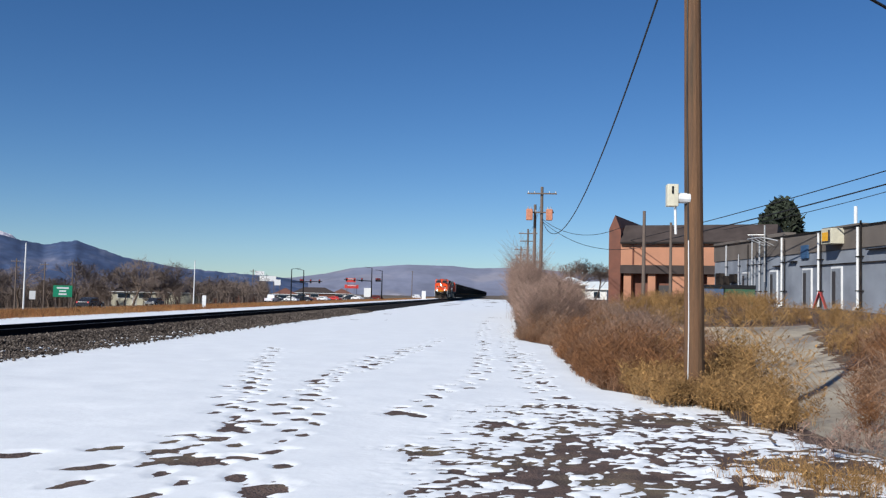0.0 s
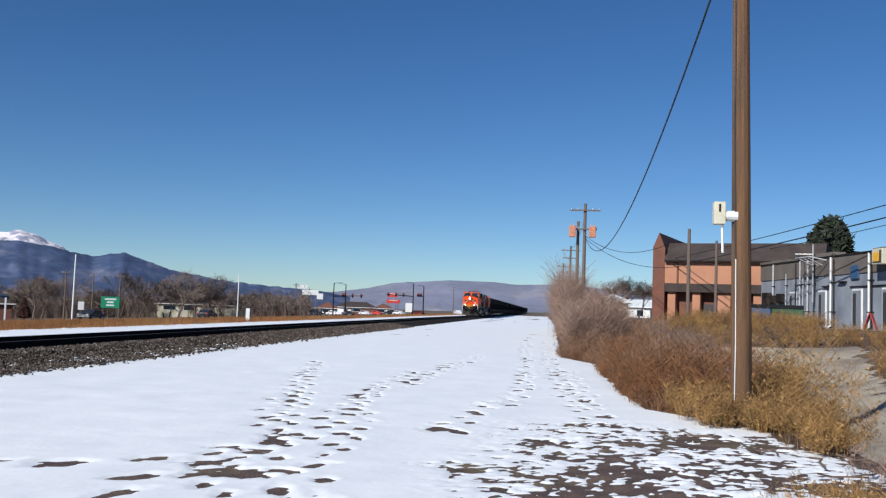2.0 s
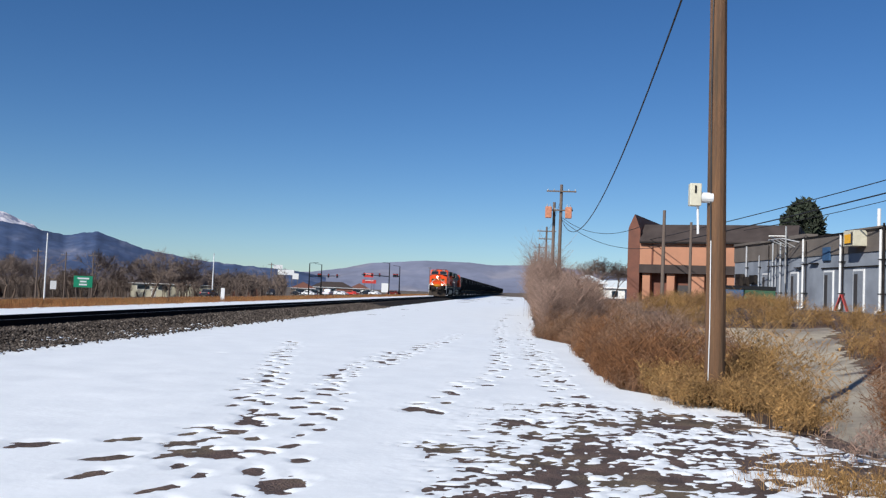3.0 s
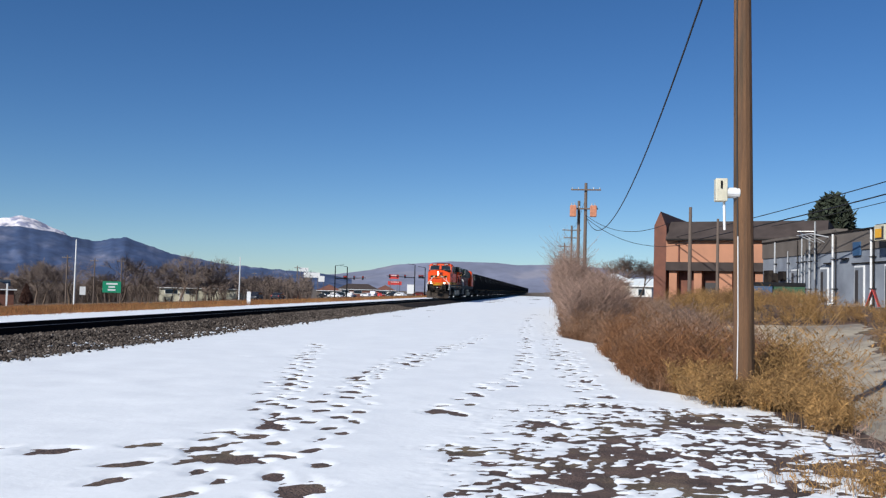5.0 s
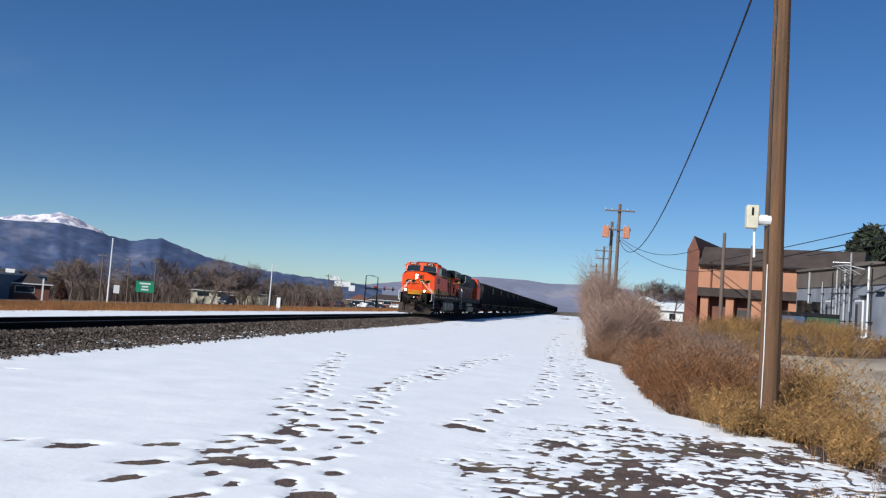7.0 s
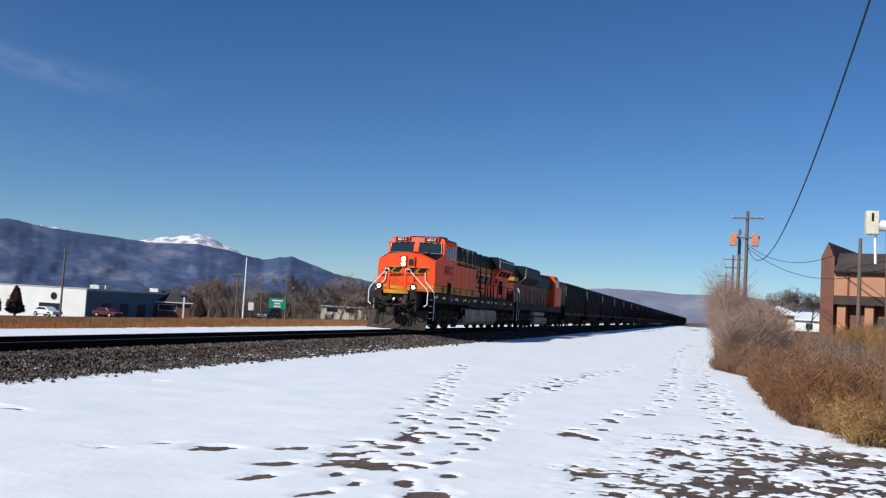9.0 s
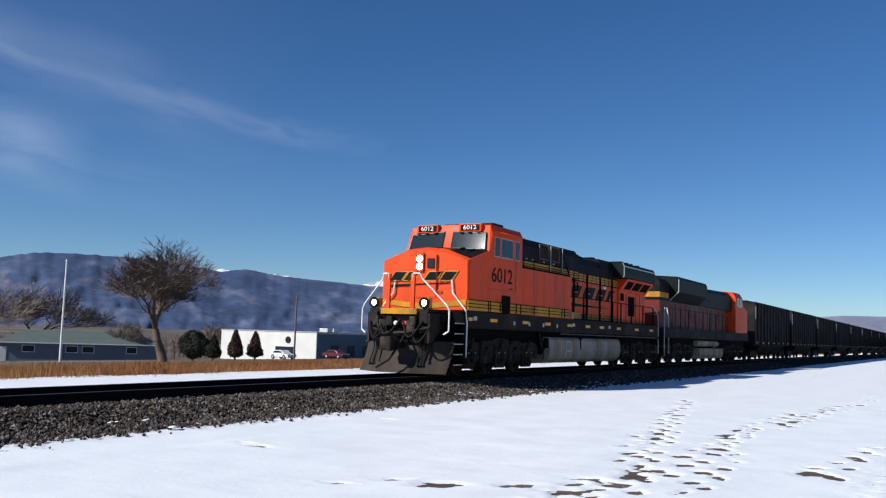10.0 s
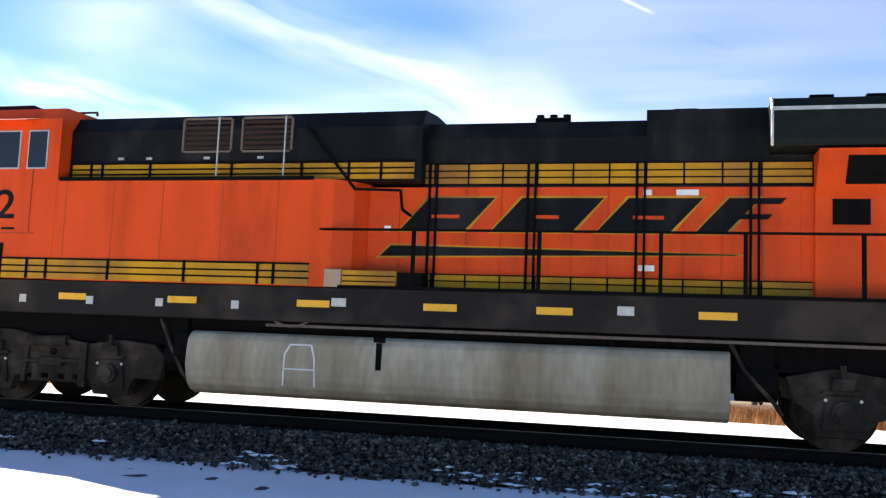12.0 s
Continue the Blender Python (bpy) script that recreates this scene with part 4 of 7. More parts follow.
    extrude_x(b, [(13.95, 3.03), (14.40, 3.03), (14.46, 3.10), (13.95, 3.10)], NW + 0.02, NW + 0.03)
    extrude_x(b, [(14.1, 3.24), (14.56, 3.24), (14.64, 3.32), (14.1, 3.32)], NW + 0.02, NW + 0.03)
    part("logo_block", b, M_BLACK, eh)
    b = nb()
    extrude_x(b, [(8.88, 2.42), (9.1, 2.64), (14.1, 2.55), (14.1, 2.53)], NW + 0.008, NW + 0.02)
    part("logo_edge", b, M_YELLOW, eh)
    b = nb()
    extrude_x(b, [(8.95, 2.45), (9.12, 2.61), (14.0, 2.545), (14.0, 2.535)], NW + 0.02, NW + 0.026)
    part("logo_stripe", b, M_BLACK, eh)
    # radiator housing with flared wings
    b = nb()
    wing = [(0.0, 3.93), (1.46, 3.94), (1.50, 4.02), (1.50, 4.42), (1.42, 4.58), (0.0, 4.66)]
    loft(b, [sym(14.41, wing), sym(19.0, wing)])
    b2 = nb()
    box(b2, -0.97, 0.97, 14.42, 14.98, 3.485, 3.925)
    part("housing_throat", b2, M_BLACK, L)
    rad = part("radiator_housing", b, M_GREENBLACK, L, "dark green flared radiator housing")
    b = nb()
    for s in (-1, 1):
        box(b, s * 1.50 - 0.012, s * 1.50 + 0.012, 14.40, 19.0, 4.40, 4.45)
        pipe(b, [(s * 1.47, 14.40, 3.94), (s * 1.5, 14.40, 4.02), (s * 1.5, 14.40, 4.42), (s * 1.42, 14.40, 4.58)], 0.022)
    part("radiator_edge", b, M_SILVER, rad)
    for y in (14.9, 15.6, 16.2, 17.2):
        b = nb()
        box(b, 0.5, 1.2, y, y + 0.3, 4.60, 4.68)
        part("radiator_cap", b, M_UNDER, rad)
    b = nb()
    flank = [(0.0, 1.95), (1.06, 1.95), (1.06, 3.34), (1.46, 3.90), (0.0, 3.925)]
    loft(b, [sym(14.985, flank), sym(18.85, flank)])
    rc = part("radiator_cabinet", b, M_ORANGE, L)
    for s in (-1, 1):
        for y0, y1 in ((15.34, 16.2), (16.4, 17.4), (17.6, 18.6)):
            b = nb()
            extrude_y(b, [(s * 1.17, 3.48), (s * 1.41, 3.815), (s * 1.36, 3.83), (s * 1.12, 3.49)], y0, y1)
            part("radiator_grille", b, M_UNDER, rc, "black screened grille")
        for y0, y1, z0, z1 in ((15.2, 15.66, 2.96, 3.30), (16.3, 17.2, 2.3, 3.2)):
            b = nb()
            box(b, s * 1.04, s * 1.075, y0, y1, z0, z1)
            part("radiator_grille", b, M_UNDER, rc, "black screened grille")
        b = nb()
        for y in (16.0, 17.4, 18.0):
            box(b, s * 1.06, s * 1.075, y, y + 0.02, 2.0, 3.4)
        part("cabinet_seam", b, M_REDPAINT, rc)
    # rear end
    b = nb()
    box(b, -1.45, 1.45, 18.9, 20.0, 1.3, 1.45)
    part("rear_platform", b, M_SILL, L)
    for s in (-1, 1):
        b = nb()
        pipe(b, [(s * 1.4, 20.0, 0.6), (s * 1.4, 19.9, 2.5), (s * 1.3, 19.3, 2.9)], 0.025)
        part("rear_grab_rail", b, M_SILVER, L)
        b = nb()
        pipe(b, [(s * 0.5, 20.0, 1.4), (s * 0.5, 20.0, 2.6), (s * 1.3, 20.0, 2.5)], 0.02)
        part("rear_handrail", b, M_SILVER, L)
    # walkway, handrail
    b = nb()
    for s in (-1, 1):
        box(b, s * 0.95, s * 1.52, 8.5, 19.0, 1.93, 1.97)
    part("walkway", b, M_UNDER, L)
    for s in (-1, 1):
        x = s * 1.48
        for y in (7.94, 9.6, 11.39, 13.01, 14.08, 15.5, 17.2, 18.8):
            b = nb()
            box(b, x - 0.022, x + 0.022, y - 0.026, y + 0.026, 1.95, 2.78)
            part("handrail_post", b, M_UNDER, L)
        b = nb()
        pipe(b, [(x, 7.4, 2.78), (x, 18.9, 2.78)], 0.02)
        part("handrail", b, M_UNDER, L)
        b = nb()
        box(b, s * 1.15, s * 1.5, 8.55, 9.37, 1.94, 2.19, 0.015)
        sb = part("sand_box", b, M_YELLOW, L)
        for z in (2.02, 2.10):
            b = nb()
            box(b, s * 1.49, s * 1.506, 8.56, 9.36, z, z + 0.018)
            part("box_stripe", b, M_UNDER, sb)
        b = nb()
        box(b, s * 1.1, s * 1.49, 9.38, 9.74, 1.94, 2.17, 0.02)
        part("junction_box", b, M_UNDER, L)
        b = nb()
        box(b, s * 1.2, s * 1.51, 8.28, 8.54, 1.94, 2.2, 0.01)
        part("tool_box", b, M_TANWALL, L)
    # air reservoirs and piping hung in the gaps beside the tank
    for s in (-1, 1):
        for y0, y1 in ((5.72, 6.1), (13.98, 14.5)):
            b = nb()
            tube(b, (s * 1.12, y0, 0.86), (s * 1.12, y1, 0.86), 0.26, n=16)
            box(b, s * 0.7, s * 1.3, y0 + 0.05, y1 - 0.05, 1.05, 1.5)
            part("air_reservoir", b, M_UNDER, L)
            b = nb()
            pipe(b, [(s * 1.34, y0 - 0.1, 1.4), (s * 1.36, y0 + 0.1, 1.0), (s * 1.36, y1 - 0.05, 0.6), (s * 1.3, y1 + 0.05, 0.45)], 0.03)
            part("air_pipe", b, M_TRUCK, L)
    # fuel tank
    b = nb()
    half = [(0.9, 0.29), (1.2, 0.31), (1.36, 0.37), (1.46, 0.46), (1.515, 0.58), (1.54, 0.74), (1.54, 0.95), (1.51, 1.12), (1.44, 1.20), (1.36, 1.24)]
    prof = half + [(-x, z) for x, z in reversed(half)]
    extrude_y(b, prof, 6.18, 13.9, 0.02)
    tank = part("fuel_tank", b, M_TANK, L, "dusty grey fuel tank with chalky marks")
    b = nb()
    for s in (-1, 1):
        for q in ((s * 1.54 - 0.01, s * 1.54 + 0.012, 9.14, 9.22, 0.78, 1.16), (s * 1.50, s * 1.56, 9.10, 9.26, 1.17, 1.24), (s * 1.40, s * 1.5, 5.95, 6.17, 0.85, 1.2)):
            b = nb()
            box(b, *q)
            part("tank_fitting", b, M_UNDER, tank)
        b = nb()
        tube(b, (s * 1.35, 12.4, 1.24), (s * 1.35, 12.4, 1.36), 0.05)
        part("filler_neck", b, M_UNDER, tank)
    b = nb()
    pipe(b, [(1.515, 7.74, 0.5), (1.548, 7.76, 0.95), (1.53, 7.84, 1.09), (1.53, 8.16, 1.09), (1.548, 8.22, 0.9), (1.515, 8.23, 0.5)], 0.013)
    pipe(b, [(1.548, 7.76, 0.74), (1.548, 8.22, 0.74)], 0.012)
    part("chalk_mark", b, M_WHITE, tank, "faded white painted mark")
    b = nb()
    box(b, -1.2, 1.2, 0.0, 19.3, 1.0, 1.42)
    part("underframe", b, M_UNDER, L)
    # front: platform, steps, plow, coupler, rails, ditch lights
    b = nb()
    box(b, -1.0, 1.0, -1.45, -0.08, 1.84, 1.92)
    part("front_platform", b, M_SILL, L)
    b = nb()
    box(b, -0.62, 0.62, -1.47, -1.42, 1.76, 1.93, 0.01)
    part("platform_edge", b, M_YELLOW, L)
    b = nb()
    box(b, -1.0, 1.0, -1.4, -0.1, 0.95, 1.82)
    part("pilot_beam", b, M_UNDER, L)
    b = nb()
    seg = 8
    rows = []
    for k in range(seg + 1):
        f = k / seg
        z = 0.08 + 0.92 * f
        y = -1.70 + 0.42 * math.sin(f * math.pi / 2)
        rows.append([(-1.48, y + 0.5, z), (-0.55, y, z), (0.55, y, z), (1.48, y + 0.5, z)])
    vs = [[b.verts.new(c) for c in r] for r in rows]
    for a, c in zip(vs, vs[1:]):
        for i in range(3):
            b.faces.new((a[i], a[i + 1], c[i + 1], c[i]))
    ret = bmesh.ops.extrude_face_region(b, geom=b.faces[:])
    bmesh.ops.translate(b, verts=[v for v in ret["geom"] if isinstance(v, bmesh.types.BMVert)], vec=(0, 0.04, 0))
    part("snow_plow", b, M_PLOW, L, "curved dusty steel snow plow", smooth=False)
    b = nb()
    box(b, -0.14, 0.14, -1.75, -1.2, 0.78, 1.05, 0.03)
    box(b, -0.22, 0.22, -2.1, -1.72, 0.72, 1.10, 0.06)
    tube(b, (0.16, -2.12, 0.7), (0.16, -2.12, 1.12), 0.09, n=12)
    part("coupler", b, M_TRUCK, L)
    rng = random.Random(4)
    for k in range(8):
        x = (-1.0 + 0.11 * k) if k < 4 else (0.66 + 0.11 * (k - 4))
        w = rng.uniform(-0.04, 0.04)
        pts = [(x, -1.46, 1.36)]
        for z in (1.18, 1.0, 0.8, 0.6, rng.uniform(0.34, 0.46)):
            f = min(1.0, (z - 0.08) / 0.92)
            pts.append((x + w * (1.3 - z) * 2, -1.76 + 0.42 * math.sin(f * math.pi / 2) + max(0.0, abs(x) - 0.55) / 0.93 * 0.5 - 0.06 * (z > 0.9), z))
        b = nb()
        pipe(b, pts, 0.022, 8)
        h_ = part("air_hose", b, M_RUBBER, L)
        b = nb()
        tube(b, (pts[-1][0], pts[-1][1], pts[-1][2]), (pts[-1][0] + 0.03, pts[-1][1] - 0.03, pts[-1][2] - 0.08), 0.034, n=8)
        part("hose_coupling", b, M_TRUCK, h_)
    for x0, x1, z0, low in ((-0.95, -0.35, 1.55, 1.05), (-0.6, 0.1, 1.62, 1.18), (0.2, 0.85, 1.58, 1.10), (0.5, 1.12, 1.45, 0.95)):
        b = nb()
        pipe(b, [(x0 + (x1 - x0) * f / 8, -1.50 - 0.22 * math.sin(math.pi * f / 8), z0 - (z0 - low) * math.sin(math.pi * f / 8)) for f in range(9)], 0.026, 8)
        part("cable_loop", b, M_RUBBER, L)
    for x in (-0.72, -0.25, 0.55):
        b = nb()
        box(b, x - 0.1, x + 0.1, -1.58, -1.4, 1.42, 1.70, 0.02)
        tube(b, (x, -1.6, 1.5), (x, -1.52, 1.5), 0.06, n=10)
        part("receptacle", b, M_TRUCK, L)
    for s in (-1, 1):
        b = nb()
        extrude_x(b, [(-1.46, 0.95), (-1.30, 0.95), (-0.25, 1.80), (-1.46, 1.80)], s * 1.0, s * 1.06)
        part("pilot_side", b, M_SILL, L)
        b = nb()
        box(b, s * 0.72, s * 1.0, -1.48, -1.38, 1.5, 1.84, 0.02)
        part("pilot_corner", b, M_SILL, L)
    b = nb()
    pipe(b, [(0.25, -1.5, 1.15), (0.35, -1.9, 0.9), (0.1, -2.05, 0.45), (-0.3, -2.1, 0.22)], 0.035)
    part("brake_hose", b, M_RUBBER, L)
    b = nb()
    pipe(b, [(-0.9, -1.48, 1.35), (-0.3, -1.6, 1.2), (0.4, -1.6, 1.25), (1.1, -1.5, 1.4)], 0.035)
    pipe(b, [(-0.75, -1.48, 1.55), (-0.5, -1.7, 1.35), (-0.65, -1.72, 1.1)], 0.03)
    box(b, -0.6, -0.35, -1.56, -1.45, 1.25, 1.6)
    box(b, 0.35, 0.6, -1.56, -1.45, 1.3, 1.58)
    tube(b, (-0.55, -1.6, 1.2), (-0.1, -1.6, 1.2), 0.06)
    part("uncoupling_gear", b, M_TRUCK, L)
    for x, mt in ((-0.05, M_WHITE), (0.25, M_RED)):
        b = nb()
        tube(b, (x, -1.52, 1.5), (x, -1.47, 1.5), 0.07, n=12)
        part("gladhand", b, mt, L)
    for s in (-1, 1):
        b = nb()
        box(b, s * 0.86 - 0.13, s * 0.86 + 0.13, -1.42, -1.2, 1.94, 2.24, 0.03)
        dl = part("ditch_light", b, M_YELLOW, L)
        b = nb()
        loft(b, [[(s * 0.86 + (0.13 + 0.04 * math.cos(q * math.pi / 4)) * math.cos(k * math.pi / 10), -1.47 + 0.04 * math.sin(q * math.pi / 4),
                   2.09 + (0.13 + 0.04 * math.cos(q * math.pi / 4)) * math.sin(k * math.pi / 10)) for q in range(8)] for k in range(21)], False)
        part("lamp_ring", b, M_BLACK, dl)
        b = nb()
        tube(b, (s * 0.86, -1.455, 2.09), (s * 0.86, -1.42, 2.09), 0.105, n=16)
        part("lamp_glass", b, M_LAMP, dl, "glowing lamp")
        # steps
        st = new("stairway")
        st.parent = L
        st["label"] = "dark steel steps with worn edges"
        for k in range(5):
            z, y = 0.35 + 0.30 * k, -0.86 + 0.02 * k
            b = nb()
            box(b, s * 1.02, s * 1.52, y, y + 0.56, z - 0.04, z)
            tr_ = part("tread", b, M_UNDER, st)
            b = nb()
            box(b, s * 1.52, s * 1.526, y, y + 0.56, z - 0.02, z + 0.005)
            part("tread_edge", b, M_SILVER, tr_)
        b = nb()
        extrude_x(b, [(-0.22, 0.36), (0.02, 0.36), (-0.08, 1.9), (-0.30, 1.9)], s * 1.0, s * 1.52)
        extrude_x(b, [(-0.92, 0.30), (-0.86, 0.30), (-0.78, 1.9), (-0.84, 1.9)], s * 1.02, s * 1.06)
        part("stringer", b, M_UNDER, st)
        # white grab rails
        b = nb()
        pipe(b, [(s * 1.54, -0.12, 0.55), (s * 1.56, -0.14, 1.55), (s * 1.50, -0.14, 1.95), (s * 1.05, -0.14, 2.45), (s * 1.0, -0.12, 2.85)], 0.024, 8)
        part("grab_rail", b, M_WHITE, L, "white steel grab rail")
        b = nb()
        pipe(b, [(s * 0.42, -1.38, 1.9), (s * 0.42, -1.40, 2.95), (s * 0.62, -1.35, 2.95), (s * 0.68, -1.3, 2.80), (s * 1.42, -1.15, 2.05), (s * 1.5, -1.12, 1.9), (s * 1.5, -1.12, 1.30), (s * 1.35, -1.16, 1.2)], 0.024, 8)
        part("grab_rail", b, M_WHITE, L, "white steel grab rail")
        for x in (0.42,):
            b = nb()
            box(b, s * x - 0.06, s * x + 0.06, -1.42, -1.34, 1.92, 2.94)
            part("end_post", b, M_ORANGE, L)
        b = nb()
        pipe(b, sag((s * 0.42, -1.4, 2.85), (0, -1.4, 2.75), 0.1, 5), 0.012)
        part("safety_chain", b, M_UNDER, L)
    wheels = wheelset()
    axles = loco_truck(L, 2.71, wheels) + loco_truck(L, 17.35, wheels)
    return L, axles


def second_locomotive():
    """The trailing engine, coupled backwards, with a dark roof, red flanks and an orange cab at its far end."""
    L = empty("locomotive", "dark green, red and orange trailing diesel locomotive", "locomotive", "engines of the train")
    W = 1.0
    b = nb()
    box(b, -1.5, 1.5, 1.0, 21.2, 1.4, 1.9, 0.015)
    part("side_sill", b, M_SILL, L)
    b = nb()
    loft(b, [sym(1.6, [(0.0, 1.92), (W, 1.92), (W, 3.3), (0.0, 3.3)]), sym(16.5, [(0.0, 1.92), (W, 1.92), (W, 3.3), (0.0, 3.3)])])
    eh = part("engine_hood", b, M_REDPAINT, L)
    b = nb()
    loft(b, [sym(1.6, [(0.0, 3.31), (W, 3.31), (W, 4.2), (0.8, 4.42), (0.0, 4.46)]), sym(3.4, [(0.0, 3.31), (W, 3.31), (W, 4.2), (0.8, 4.42), (0.0, 4.46)])])
    part("end_hood", b, M_BLACK, L)
    b = nb()
    box(b, -1.012, 1.012, 1.585, 3.2, 3.45, 3.72)
    part("yellow_band", b, M_YELLOW, L)
    b = nb()
    loft(b, [sym(3.41, [(0.0, 3.31), (W, 3.31), (1.48, 3.8), (1.5, 4.45), (1.4, 4.6), (0.0, 4.68)]), sym(9.5, [(0.0, 3.31), (W, 3.31), (1.48, 3.8), (1.5, 4.45), (1.4, 4.6), (0.0, 4.68)])])
    rad = part("radiator_housing", b, M_GREENBLACK, L)
    b = nb()
    for s in (-1, 1):
        pipe(b, [(s * 1.02, 3.4, 3.35), (s * 1.49, 3.4, 3.8), (s * 1.5, 3.4, 4.45)], 0.03)
    part("radiator_edge", b, M_SILVER, rad)
    b = nb()
    loft(b, [sym(9.51, [(0.0, 3.31), (W, 3.31), (W, 4.15), (0.8, 4.42), (0.0, 4.48)]), sym(17.2, [(0.0, 3.31), (1.25, 3.31), (1.25, 4.2), (1.0, 4.5), (0.0, 4.56)])])
    part("upper_hood", b, M_GREENBLACK, L)
    for s in (-1, 1):
        for k in range(12):
            b = nb()
            box(b, s * W - 0.01, s * W + s * 0.02, 3.6 + k * 1.0, 4.45 + k * 1.0, 2.1, 3.2, 0.005)
            part("hood_door", b, M_REDPAINT, eh)
        for k in range(9):
            b = nb()
            box(b, s * 1.46, s * 1.5, 2.2 + k * 1.6, 2.25 + k * 1.6, 1.9, 2.9)
            part("handrail_post", b, M_SILL, L)
        b = nb()
        pipe(b, [(s * 1.48, 1.6, 2.9), (s * 1.48, 16.4, 2.9)], 0.02)
        part("handrail", b, M_SILL, L)
        b = nb()
        pipe(b, [(s * 1.45, 0.95, 0.5), (s * 1.45, 0.95, 1.9), (s * 1.3, 1.5, 2.9)], 0.028)
        pipe(b, [(s * 1.45, 1.7, 0.6), (s * 1.45, 1.7, 2.4), (s * 1.3, 1.9, 2.9)], 0.028)
        part("grab_rail", b, M_SILVER, L)
        b = nb()
        for k in range(4):
            box(b, s * 1.05, s * 1.5, 1.0, 1.65, 0.4 + 0.36 * k, 0.44 + 0.36 * k)
        part("step", b, M_SILL, L)
    b = nb()
    loft(b, [sym(17.2, [(0.0, 1.92), (1.5, 1.92), (1.5, 4.2), (1.3, 4.55), (0.0, 4.65)]), sym(19.4, [(0.0, 1.92), (1.5, 1.92), (1.5, 4.2), (1.3, 4.55), (0.0, 4.65)]),
             sym(19.7, [(0.0, 1.92), (1.5, 1.92), (1.5, 3.7), (1.3, 3.8), (0.0, 3.9)]), sym(20.9, [(0.0, 1.92), (1.5, 1.92), (1.5, 3.4), (1.3, 3.6), (0.0, 3.7)])])
    cab = part("cab", b, M_ORANGE, L)
    for s in (-1, 1):
        for y0 in (17.6, 18.4):
            b = nb()
            box(b, s * 1.5 - 0.01, s * 1.515, y0, y0 + 0.6, 3.6, 4.2)
            part("side_window", b, M_GLASS, cab)
    for s in (-1, 1):
        for y0, y1 in ((7.6, 10.2), (10.4, 12.6)):
            b = nb()
            tube(b, (s * 1.3, y0, 1.15), (s * 1.3, y1, 1.15), 0.17, n=14)
            part("air_reservoir", b, M_TANK, L, "grey air cylinder")
    b = nb()
    extrude_y(b, [(-1.4, 0.3), (1.4, 0.3), (1.5, 0.5), (1.5, 0.88), (-1.5, 0.88), (-1.5, 0.5)], 7.8, 13.6, 0.02)
    part("fuel_tank", b, M_TANK, L)
    b = nb()
    box(b, -1.2, 1.2, 1.2, 21.0, 0.95, 1.4)
    part("underframe", b, M_UNDER, L)
    b = nb()
    box(b, -0.15, 0.15, 0.0, 1.2, 0.75, 1.05, 0.03)
    box(b, -0.15, 0.15, 21.0, 22.0, 0.75, 1.05, 0.03)
    part("coupler", b, M_TRUCK, L)
    wheels = bpy.data.meshes["wheelset"]
    return L, loco_truck(L, 4.2, wheels) + loco_truck(L, 17.6, wheels)


